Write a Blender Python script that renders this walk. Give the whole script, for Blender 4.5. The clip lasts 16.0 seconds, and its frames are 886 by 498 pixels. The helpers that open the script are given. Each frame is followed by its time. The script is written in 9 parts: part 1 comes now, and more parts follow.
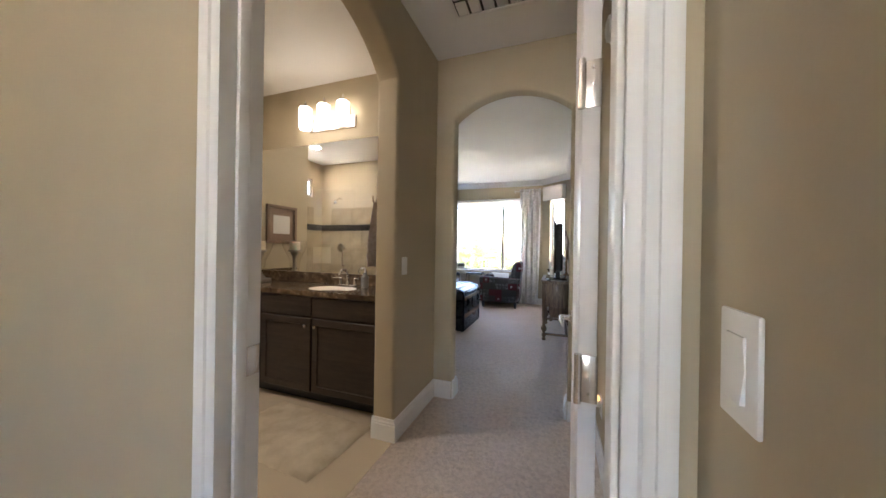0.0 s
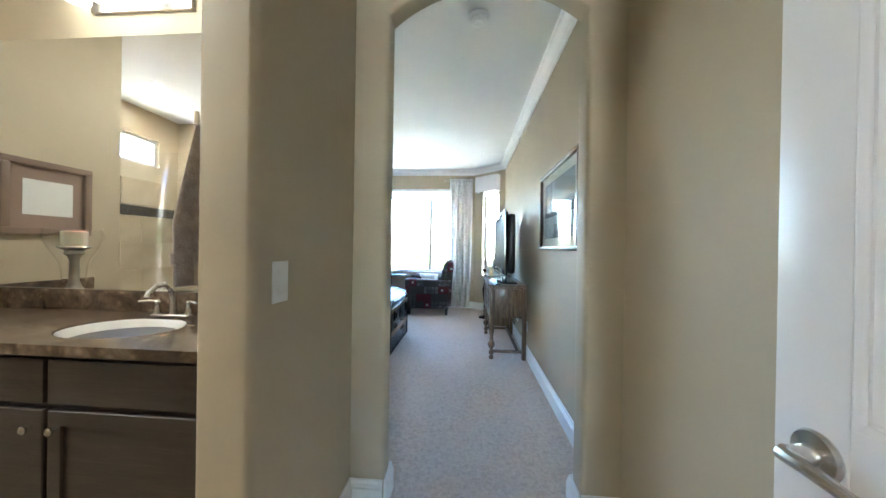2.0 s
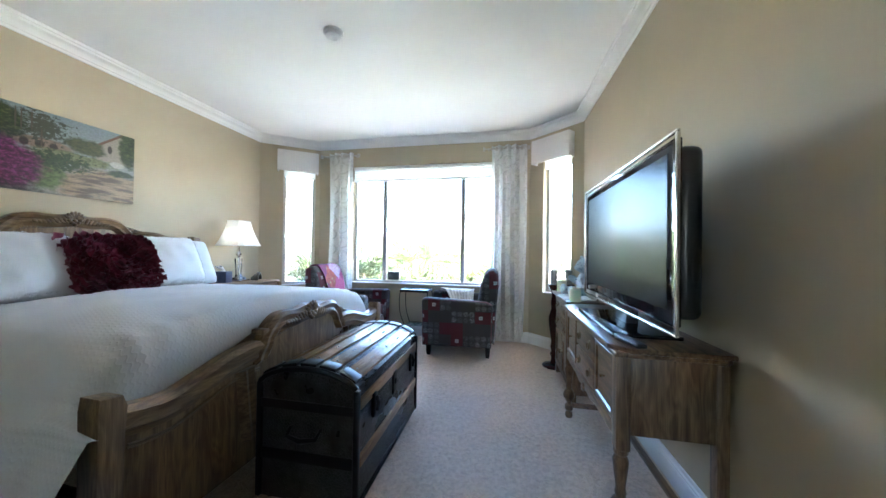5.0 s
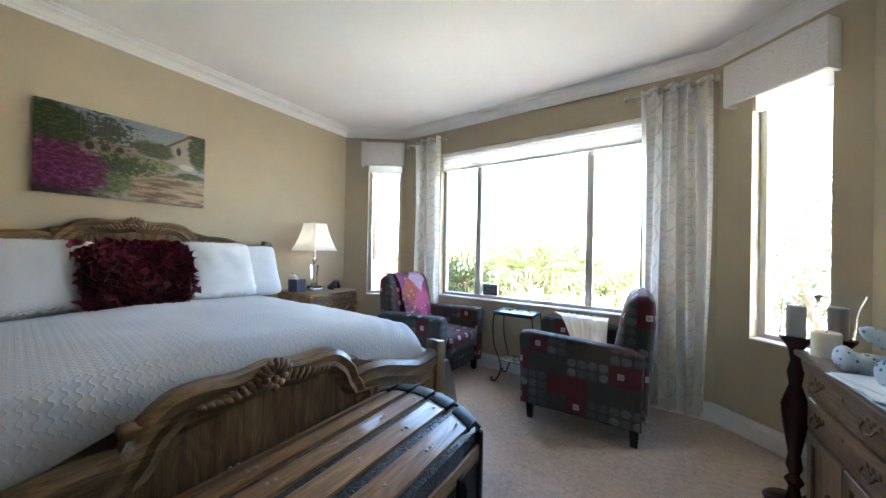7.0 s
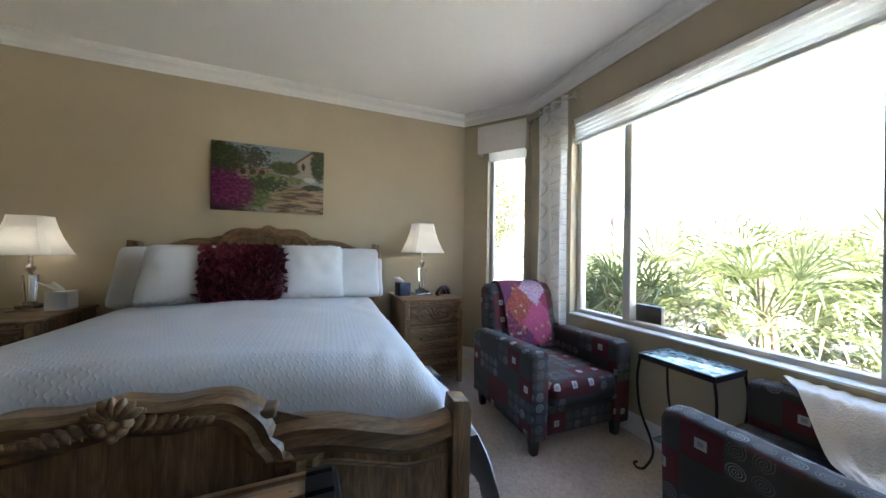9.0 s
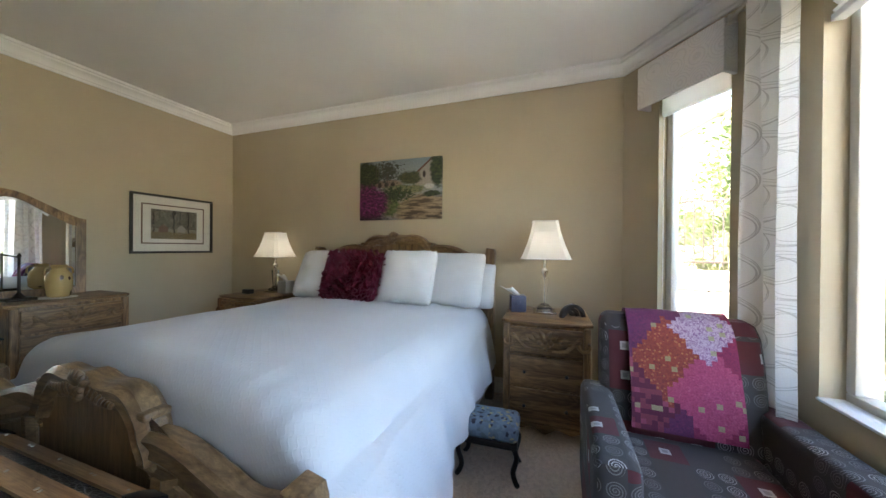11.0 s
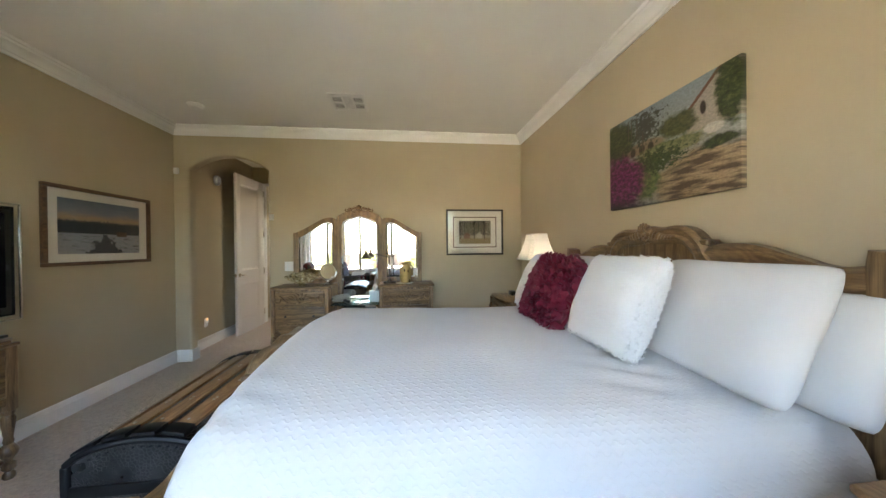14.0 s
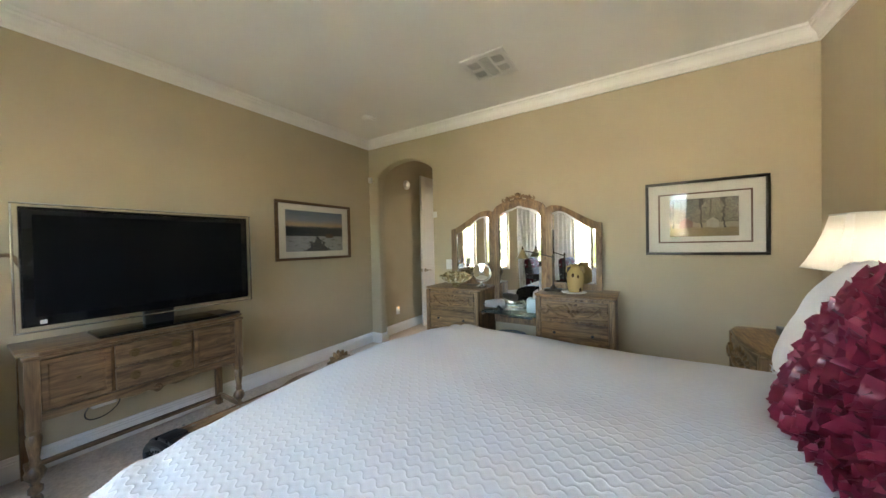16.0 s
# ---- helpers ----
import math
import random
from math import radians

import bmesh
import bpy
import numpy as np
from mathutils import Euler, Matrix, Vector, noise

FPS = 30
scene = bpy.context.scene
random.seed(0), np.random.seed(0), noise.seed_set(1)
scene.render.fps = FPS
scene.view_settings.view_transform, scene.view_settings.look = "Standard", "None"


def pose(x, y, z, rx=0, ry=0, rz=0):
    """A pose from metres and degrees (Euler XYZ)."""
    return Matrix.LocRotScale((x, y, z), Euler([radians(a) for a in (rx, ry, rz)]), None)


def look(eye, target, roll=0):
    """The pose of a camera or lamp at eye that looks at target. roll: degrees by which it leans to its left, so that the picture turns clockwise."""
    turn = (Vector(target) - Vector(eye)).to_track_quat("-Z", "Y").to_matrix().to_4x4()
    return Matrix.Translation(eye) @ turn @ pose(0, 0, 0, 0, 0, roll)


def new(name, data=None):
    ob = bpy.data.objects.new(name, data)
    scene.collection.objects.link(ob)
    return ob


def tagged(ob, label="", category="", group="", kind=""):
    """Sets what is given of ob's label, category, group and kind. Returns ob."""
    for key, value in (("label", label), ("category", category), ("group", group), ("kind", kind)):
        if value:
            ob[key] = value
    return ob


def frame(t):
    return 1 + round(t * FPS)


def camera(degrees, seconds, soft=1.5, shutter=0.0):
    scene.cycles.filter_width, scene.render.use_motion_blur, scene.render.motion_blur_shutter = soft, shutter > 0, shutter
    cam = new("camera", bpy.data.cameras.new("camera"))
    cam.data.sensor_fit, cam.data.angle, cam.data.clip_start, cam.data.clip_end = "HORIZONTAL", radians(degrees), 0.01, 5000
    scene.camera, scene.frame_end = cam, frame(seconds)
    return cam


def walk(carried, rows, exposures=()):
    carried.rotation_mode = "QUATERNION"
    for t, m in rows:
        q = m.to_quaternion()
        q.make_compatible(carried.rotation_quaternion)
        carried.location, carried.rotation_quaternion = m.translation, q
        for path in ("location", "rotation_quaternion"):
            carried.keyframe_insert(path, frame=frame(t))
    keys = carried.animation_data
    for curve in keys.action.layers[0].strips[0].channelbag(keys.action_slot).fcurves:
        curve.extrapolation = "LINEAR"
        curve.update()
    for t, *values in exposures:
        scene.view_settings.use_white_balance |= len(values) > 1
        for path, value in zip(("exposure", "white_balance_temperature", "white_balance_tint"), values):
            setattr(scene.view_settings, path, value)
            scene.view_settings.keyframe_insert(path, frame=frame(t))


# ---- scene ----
cam = camera(109.8, 16.0)
PATH = [
    (0, (0.115, 0.263, 1.203), (-0.567, 2.143, 1.201), 0.9),
    (0.5, (-0.032, 0.475, 1.21), (-0.528, 2.413, 1.212), 1.1),
    (1, (-0.125, 0.717, 1.208), (-0.486, 2.684, 1.207), 1.0),
    (1.5, (-0.206, 0.974, 1.199), (-0.451, 2.959, 1.198), 0.9),
    (2, (-0.296, 1.261, 1.187), (-0.453, 3.255, 1.181), 0.9),
    (2.5, (-0.342, 1.597, 1.17), (-0.455, 3.593, 1.164), 1.1),
    (3, (-0.371, 1.919, 1.163), (-0.472, 3.916, 1.161), 0.9),
    (5.5, (-0.522, 3.606, 1.168), (-1.051, 5.535, 1.19), 0.9),
    (6, (-0.55, 3.902, 1.183), (-1.252, 5.775, 1.201), 1.0),
    (6.5, (-0.574, 4.177, 1.2), (-1.475, 5.962, 1.214), 1.0),
    (7, (-0.589, 4.412, 1.225), (-1.692, 6.08, 1.236), 1.1),
    (7.5, (-0.568, 4.683, 1.228), (-1.891, 6.183, 1.239), 1.1),
    (8, (-0.573, 4.909, 1.232), (-2.093, 6.209, 1.238), 1.0),
    (10.5, (-0.842, 6.25, 1.262), (-2.821, 5.96, 1.258), 0.6),
    (11, (-1.026, 6.468, 1.278), (-2.916, 5.814, 1.27), 0.5),
    (11.5, (-1.228, 6.62, 1.295), (-2.955, 5.625, 1.286), 0.2),
    (12, (-1.45, 6.742, 1.302), (-2.972, 5.444, 1.29), 0.0),
    (12.5, (-1.702, 6.811, 1.304), (-2.949, 5.247, 1.292), 0.1),
    (13, (-1.928, 6.827, 1.305), (-2.86, 5.058, 1.296), -0.1),
    (13.5, (-2.113, 6.794, 1.3), (-2.713, 4.886, 1.291), -0.3),
    (14, (-2.306, 6.709, 1.3), (-2.536, 4.722, 1.289), -0.6),
    (14.5, (-2.484, 6.582, 1.302), (-2.342, 4.587, 1.289), -0.7),
    (15, (-2.589, 6.411, 1.31), (-2.125, 4.465, 1.293), -0.9),
    (15.5, (-2.668, 6.189, 1.313), (-1.903, 4.341, 1.292), -1.2),
    (16, (-2.73, 5.887, 1.32), (-1.679, 4.186, 1.292), -1.2),
]
EXPOSE = [
    (0.0, 5.9, 6300, 16), (1.0, 6.3, 5900, 11), (2.0, 6.6, 5350, 4), (3.0, 6.75, 5350, 9), (5.5, 5.9, 5700, 6), (6.5, 5.75, 6050, 8),
    (8.0, 5.25, 6250, 9), (10.5, 4.95, 6550, 10), (11.0, 5.1, 6750, 10), (12.5, 5.45, 7050, 10), (14.5, 5.6, 7400, 11), (16.0, 5.9, 7150, 9),
]
walk(cam, [(t, look(eye, target, roll)) for t, eye, target, roll in PATH], EXPOSE)

# ---- world, sun, exposure ----
wld = bpy.data.worlds.new("world")
scene.world = wld
wld.use_nodes = True
wn = wld.node_tree.nodes
sky = wn.new("ShaderNodeTexSky")
sky.sky_type, sky.sun_disc = "NISHITA", False
SUN_ELEV, SUN_AZ = radians(60), radians(128)  # azimuth clockwise from +y
sky.sun_elevation, sky.sun_rotation = SUN_ELEV, SUN_AZ
wn["Background"].inputs["Strength"].default_value = 0.076
wld.node_tree.links.new(sky.outputs["Color"], wn["Background"].inputs["Color"])
sun = new("sun", bpy.data.lights.new("sun", "SUN"))
sun.data.energy, sun.data.angle, sun.data.color = 4.0, radians(0.55), (1.0, 0.95, 0.86)
sun.matrix_world = look((0, 0, 0), (-math.sin(SUN_AZ) * math.cos(SUN_ELEV), -math.cos(SUN_AZ) * math.cos(SUN_ELEV), -math.sin(SUN_ELEV)))
BACK_W, SCONCE, DOWNLIGHT, LAMP = 0.055, 0.13, 6.2, 0.9  # added fill lamp behind the walk; bathroom lamps


# ---- mesh helpers ----
def quad_box(bm, a, b):
    x0, y0, z0 = a
    x1, y1, z1 = b
    v = [bm.verts.new(p) for p in ((x0, y0, z0), (x1, y0, z0), (x1, y1, z0), (x0, y1, z0), (x0, y0, z1), (x1, y0, z1), (x1, y1, z1), (x0, y1, z1))]
    return [bm.faces.new([v[i] for i in f]) for f in ((0, 3, 2, 1), (4, 5, 6, 7), (0, 1, 5, 4), (1, 2, 6, 5), (2, 3, 7, 6), (3, 0, 4, 7))]


def box(a, b, bevel=0.0, seg=2, bm=None, m=None):
    """A box from corner a to corner b with rounded edges, added to bm."""
    t = bmesh.new()
    quad_box(t, [min(p, q) for p, q in zip(a, b)], [max(p, q) for p, q in zip(a, b)])
    if bevel:
        bmesh.ops.bevel(t, geom=t.edges[:], offset=bevel, segments=seg, affect="EDGES", profile=0.5)
    if m is not None:
        bmesh.ops.transform(t, matrix=m, verts=t.verts)
    return join(bm, t)


def join(bm, t):
    if bm is None:
        return t
    me = bpy.data.meshes.new("tmp")
    t.to_mesh(me)
    t.free()
    bm.from_mesh(me)
    bpy.data.meshes.remove(me)
    return bm


def prism(pts, axis, a, b, bevel=0.0, bm=None, m=None, seg=2):
    """A polygon extruded from a to b along an axis. pts are the two other coordinates, in x, y, z order."""
    t = bmesh.new()

    def put(p, h):
        return {"x": (h, p[0], p[1]), "y": (p[0], h, p[1]), "z": (p[0], p[1], h)}[axis]
    lo = [t.verts.new(put(p, a)) for p in pts]
    hi = [t.verts.new(put(p, b)) for p in pts]
    n = len(pts)
    caps = [t.faces.new(lo), t.faces.new(hi)]
    for i in range(n):
        t.faces.new((lo[i], lo[(i + 1) % n], hi[(i + 1) % n], hi[i]))
    bmesh.ops.recalc_face_normals(t, faces=t.faces)
    if bevel:
        bmesh.ops.bevel(t, geom=[e for f in caps for e in f.edges], offset=bevel, segments=seg, affect="EDGES", profile=0.5)
    if m is not None:
        bmesh.ops.transform(t, matrix=m, verts=t.verts)
    return join(bm, t)


def lathe(profile, n=24, bm=None, m=None, close=True):
    """Rings of (radius, height) turned round z."""
    t = bmesh.new()
    rings = []
    for r, z in profile:
        rings.append([t.verts.new((r * math.cos(2 * math.pi * i / n), r * math.sin(2 * math.pi * i / n), z)) for i in range(n)])
    for a, b in zip(rings, rings[1:]):
        for i in range(n):
            t.faces.new((a[i], a[(i + 1) % n], b[(i + 1) % n], b[i]))
    if close:
        t.faces.new(rings[0][::-1])
        t.faces.new(rings[-1])
    bmesh.ops.recalc_face_normals(t, faces=t.faces)
    if m is not None:
        bmesh.ops.transform(t, matrix=m, verts=t.verts)
    return join(bm, t)


def tube(pts, r, n=8, bm=None, m=None, closed=False):
    """A round bar along points; r is one radius or one for each point."""
    t = bmesh.new()
    pts = [Vector(p) for p in pts]
    k = len(pts)
    rad = r if isinstance(r, (list, tuple)) else [r] * k
    rings = []
    side = None
    for i, p in enumerate(pts):
        a = pts[i - 1] if i or closed else p
        b = pts[(i + 1) % k] if i < k - 1 or closed else p
        d = (b - a).normalized()
        if side is None:
            side = d.orthogonal().normalized()
        side = (side - d * side.dot(d)).normalized()
        up = d.cross(side)
        rings.append([t.verts.new(p + (side * math.cos(2 * math.pi * j / n) + up * math.sin(2 * math.pi * j / n)) * rad[i]) for j in range(n)])
    pairs = list(zip(rings, rings[1:])) + ([(rings[-1], rings[0])] if closed else [])
    for a, b in pairs:
        for j in range(n):
            t.faces.new((a[j], a[(j + 1) % n], b[(j + 1) % n], b[j]))
    if not closed:
        t.faces.new(rings[0][::-1])
        t.faces.new(rings[-1])
    bmesh.ops.recalc_face_normals(t, faces=t.faces)
    if m is not None:
        bmesh.ops.transform(t, matrix=m, verts=t.verts)
    return join(bm, t)


def grid(nx, ny, f, bm=None, m=None):
    """A sheet of nx by ny cells; f(u, v) gives its points."""
    t = bmesh.new()
    v = [[t.verts.new(f(i / nx, j / ny)) for j in range(ny + 1)] for i in range(nx + 1)]
    for i in range(nx):
        for j in range(ny):
            t.faces.new((v[i][j], v[i + 1][j], v[i + 1][j + 1], v[i][j + 1]))
    if m is not None:
        bmesh.ops.transform(t, matrix=m, verts=t.verts)
    return join(bm, t)


def mesh_of(name, bm, material, smooth=35):
    me = bpy.data.meshes.new(name)
    bm.to_mesh(me)
    bm.free()
    me.materials.append(material)
    if smooth:
        for p in me.polygons:
            p.use_smooth = True
        me.set_sharp_from_angle(angle=radians(smooth))
    return me


def part(name, bm, material, parent, label="", at=None, smooth=35):
    """One mesh object under a thing or a part. bm may be a mesh that another part shares."""
    data = mesh_of(name, bm, material, smooth) if isinstance(bm, bmesh.types.BMesh) else bm
    ob = new(name, data)
    ob.parent = parent
    if at is not None:
        ob.matrix_local = at
    return tagged(ob, label) if label else ob


def thing(name, label, category, m=None, group=""):
    ob = new(name)
    ob.empty_display_size = 0.1
    if m is not None:
        ob.matrix_world = m
    return tagged(ob, label, category, group)


def single(name, bm, material, label, category, m=None, group="", smooth=35):
    """A thing of one mesh."""
    ob = new(name, mesh_of(name, bm, material, smooth))
    if m is not None:
        ob.matrix_world = m
    return tagged(ob, label, category, group)


def setting(name, bm, material, label="", smooth=35):
    ob = new(name, mesh_of(name, bm, material, smooth))
    return tagged(ob, label, kind="structure")


# ---- materials ----
class Mat:
    def __init__(self, name, color=(0.8, 0.8, 0.8), rough=0.5, metal=0.0):
        self.mat = bpy.data.materials.new(name)
        self.mat.use_nodes = True
        self.t = self.mat.node_tree
        self.b = self.t.nodes["Principled BSDF"]
        self.set("Base Color", (*color, 1))
        self.set("Roughness", rough)
        self.set("Metallic", metal)
        self.coord = None

    def set(self, key, value):
        if isinstance(value, bpy.types.NodeSocket):
            self.t.links.new(value, self.b.inputs[key])
        else:
            self.b.inputs[key].default_value = value
        return self

    def node(self, kind, **props):
        n = self.t.nodes.new(kind)
        for key, value in props.items():
            setattr(n, key, value) if key in ("operation", "blend_type", "data_type", "wave_type", "bands_direction", "feature", "distance", "noise_dimensions", "rings_direction", "clamp", "voronoi_dimensions") else None
        return n

    def link(self, a, b):
        self.t.links.new(a, b)

    def place(self, scale=(1, 1, 1), kind="Object", turn=(0, 0, 0)):
        tc = self.node("ShaderNodeTexCoord")
        mp = self.node("ShaderNodeMapping")
        mp.inputs["Scale"].default_value = scale
        mp.inputs["Rotation"].default_value = turn
        self.link(tc.outputs[kind], mp.inputs["Vector"])
        return mp.outputs["Vector"]

    def noise(self, vec, scale=5.0, detail=4.0, rough=0.55, warp=0.0):
        n = self.node("ShaderNodeTexNoise")
        n.inputs["Scale"].default_value = scale
        n.inputs["Detail"].default_value = detail
        n.inputs["Roughness"].default_value = rough
        n.inputs["Distortion"].default_value = warp
        self.link(vec, n.inputs["Vector"])
        return n.outputs["Fac"]

    def ramp(self, fac, stops, kind="LINEAR"):
        n = self.node("ShaderNodeValToRGB")
        n.color_ramp.interpolation = kind
        e = n.color_ramp.elements
        while len(e) < len(stops):
            e.new(0.5)
        for i, (p, c) in enumerate(stops):
            e[i].position = p
            e[i].color = (*c, 1) if len(c) == 3 else c
        self.link(fac, n.inputs["Fac"])
        return n.outputs["Color"]

    def math(self, op, a, b=0.0):
        n = self.node("ShaderNodeMath", operation=op)
        for i, v in enumerate((a, b)):
            if isinstance(v, bpy.types.NodeSocket):
                self.link(v, n.inputs[i])
            else:
                n.inputs[i].default_value = v
        return n.outputs[0]

    def mix(self, fac, a, b, blend="MIX"):
        n = self.node("ShaderNodeMix", data_type="RGBA", blend_type=blend)
        for key, v in ((0, fac), (6, a), (7, b)):
            if isinstance(v, bpy.types.NodeSocket):
                self.link(v, n.inputs[key])
            else:
                n.inputs[key].default_value = v if key == 0 else (*v, 1)
        return n.outputs[2]

    def bump(self, height, strength=0.3, dist=0.01):
        n = self.node("ShaderNodeBump")
        n.inputs["Strength"].default_value = strength
        n.inputs["Distance"].default_value = dist
        self.link(height, n.inputs["Height"])
        self.link(n.outputs["Normal"], self.b.inputs["Normal"])
        return self


def paint(name, color, rough=0.6, grain=220.0, bump=0.08, mottle=0.05):
    k = Mat(name, color, rough)
    v = k.place()
    big = k.noise(v, 1.3, 3)
    lo, hi = [c * (1 - mottle) for c in color], [min(1, c * (1 + mottle)) for c in color]
    k.set("Base Color", k.ramp(big, [(0.3, lo), (0.7, hi)]))
    k.bump(k.noise(v, grain, 3), bump, 0.002)
    return k.mat


def wood(name, dark, light, rough=0.38, stretch=(1.2, 9, 9), coat=0.15, scale=3.0):
    """Oak-like: long grain along local x, pores and a broad tone drift."""
    k = Mat(name, light, rough)
    lo = min(stretch)
    long = [c * (0.55 if c == lo else 1.35) for c in stretch]
    g = k.noise(k.place(long), scale, 5, 0.6, 0.5)
    cathedral = k.noise(k.place([c * (0.8 if c == lo else 0.5) for c in stretch]), scale * 0.8, 2, 0.5, 0.3)
    rings = k.math("SINE", k.math("MULTIPLY", cathedral, 70.0))
    fine = k.noise(k.place([c * (1.2 if c == lo else 9) for c in stretch]), scale * 2.5, 3)
    mid = [(a + b) / 2 for a, b in zip(dark, light)]
    tone = k.math("ADD", g, k.math("MULTIPLY", rings, 0.055))
    col = k.ramp(tone, [(0.33, dark), (0.5, mid), (0.66, light)])
    k.set("Base Color", k.mix(k.ramp(fine, [(0.45, (0, 0, 0)), (0.68, (0.6, 0.6, 0.6))]), col, [c * 0.6 for c in dark]))
    k.set("Roughness", k.math("ADD", k.math("MULTIPLY", fine, 0.2), rough - 0.08))
    k.set("Coat Weight", coat)
    k.bump(fine, 0.12, 0.002)
    return k.mat


M_WALL = paint("wall_paint_khaki", (0.46, 0.385, 0.262), 0.62, 160, 0.14)
M_BATH = M_WALL
M_CEIL = paint("ceiling_paint", (0.82, 0.805, 0.775), 0.75, 120, 0.16, 0.02)
M_TRIM = paint("trim_white", (0.80, 0.79, 0.77), 0.35, 60, 0.03, 0.015)
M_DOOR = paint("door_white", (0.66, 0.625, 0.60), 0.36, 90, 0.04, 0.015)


def carpet_material():
    k = Mat("carpet_beige", (0.5, 0.42, 0.35), 0.95)
    v = k.place()
    tuft = k.noise(v, 120, 4, 0.75)
    clump = k.noise(v, 38, 4, 0.68, 0.8)
    tread = k.noise(v, 2.2, 4)
    col = k.ramp(clump, [(0.34, (0.50, 0.385, 0.30)), (0.60, (0.80, 0.67, 0.55))])
    col = k.mix(k.math("MULTIPLY", tuft, 0.55), col, (0.54, 0.425, 0.34))
    k.set("Base Color", k.mix(k.ramp(tread, [(0.35, (0, 0, 0)), (0.65, (0.35, 0.35, 0.35))]), col, (0.76, 0.63, 0.52)))
    k.bump(k.math("ADD", k.math("MULTIPLY", tuft, 0.6), k.math("MULTIPLY", clump, 1.4)), 0.9, 0.026)
    k.set("Sheen Weight", 0.2)
    return k.mat


M_CARPET = carpet_material()
M_CHROME = Mat("brushed_nickel", (0.62, 0.58, 0.53), 0.26, 1.0).mat
M_BLACK = Mat("black_plastic", (0.012, 0.012, 0.013), 0.35).mat
M_WHITE_PLASTIC = Mat("white_plastic", (0.8, 0.79, 0.76), 0.4).mat
M_MIRROR = Mat("mirror_silver", (0.93, 0.94, 0.93), 0.01, 1.0).mat


def glass_material(name, tint=(1, 1, 1), rough=0.0, ior=1.45):
    k = Mat(name, tint, rough)
    k.set("Transmission Weight", 1.0).set("IOR", ior)
    return k.mat


def pane_material():
    """Thin window glass: clear, with a faint reflection."""
    m = bpy.data.materials.new("window_glass")
    m.use_nodes = True
    t = m.node_tree
    t.nodes.remove(t.nodes["Principled BSDF"])
    mixn, tr, gl, fr = (t.nodes.new(n) for n in ("ShaderNodeMixShader", "ShaderNodeBsdfTransparent", "ShaderNodeBsdfGlossy", "ShaderNodeLayerWeight"))
    gl.inputs["Roughness"].default_value = 0.0
    fr.inputs["Blend"].default_value = 0.5
    pw, ml = t.nodes.new("ShaderNodeMath"), t.nodes.new("ShaderNodeMath")
    pw.operation, ml.operation = "POWER", "MULTIPLY_ADD"
    pw.inputs[1].default_value, ml.inputs[1].default_value, ml.inputs[2].default_value = 4.0, 0.55, 0.025
    t.links.new(fr.outputs["Facing"], pw.inputs[0])
    t.links.new(pw.outputs[0], ml.inputs[0])
    t.links.new(ml.outputs[0], mixn.inputs[0])
    t.links.new(tr.outputs[0], mixn.inputs[1])
    t.links.new(gl.outputs[0], mixn.inputs[2])
    t.links.new(mixn.outputs[0], t.nodes["Material Output"].inputs["Surface"])
    return m


M_PANE = pane_material()
M_GLASS = glass_material("clear_glass")

# ---- the shell ----
H = 2.74
E, W, S, N = 0.37, -3.80, 2.76, 7.46          # bedroom faces
HALL_W, HALL_N = -0.815, 2.64                  # hallway faces
BAY_L = ((-3.80, 7.0), (-3.18, 7.46))
BAY_R = ((-0.17, 7.46), (0.37, 6.96))
T = 0.14


def room_floor():
    bm = bmesh.new()
    for poly in ([(HALL_W, -1.2), (E + 0.1, -1.2), (E + 0.1, 2.7), (HALL_W, 2.7)], [(W - 0.05, 2.7), (E + 0.1, 2.7), (E + 0.1, 7.0), (-0.1, 7.5), (-3.2, 7.5), (W - 0.05, 7.0)]):
        bm.faces.new([bm.verts.new((x, y, 0)) for x, y in poly])
    r = bmesh.ops.extrude_face_region(bm, geom=bm.faces[:])
    bmesh.ops.translate(bm, vec=(0, 0, -0.1), verts=[g for g in r["geom"] if isinstance(g, bmesh.types.BMVert)])
    bmesh.ops.recalc_face_normals(bm, faces=bm.faces)
    return bm


setting("floor", room_floor(), M_CARPET, "beige cut-pile carpet with footmarks", smooth=0)
setting("ceiling_bedroom", prism([(W - 0.1, S - 0.06), (E + 0.1, S - 0.06), (E + 0.1, 7.05), (-0.1, 7.6), (-3.25, 7.6), (W - 0.1, 7.05)], "z", H, H + 0.12), M_CEIL, "white painted plaster ceiling", smooth=0)
setting("ceiling_hall", box((HALL_W - 0.07, -1.3, H), (E + 0.1, S - 0.06, H + 0.12)), M_CEIL, "white painted hall ceiling", smooth=0)


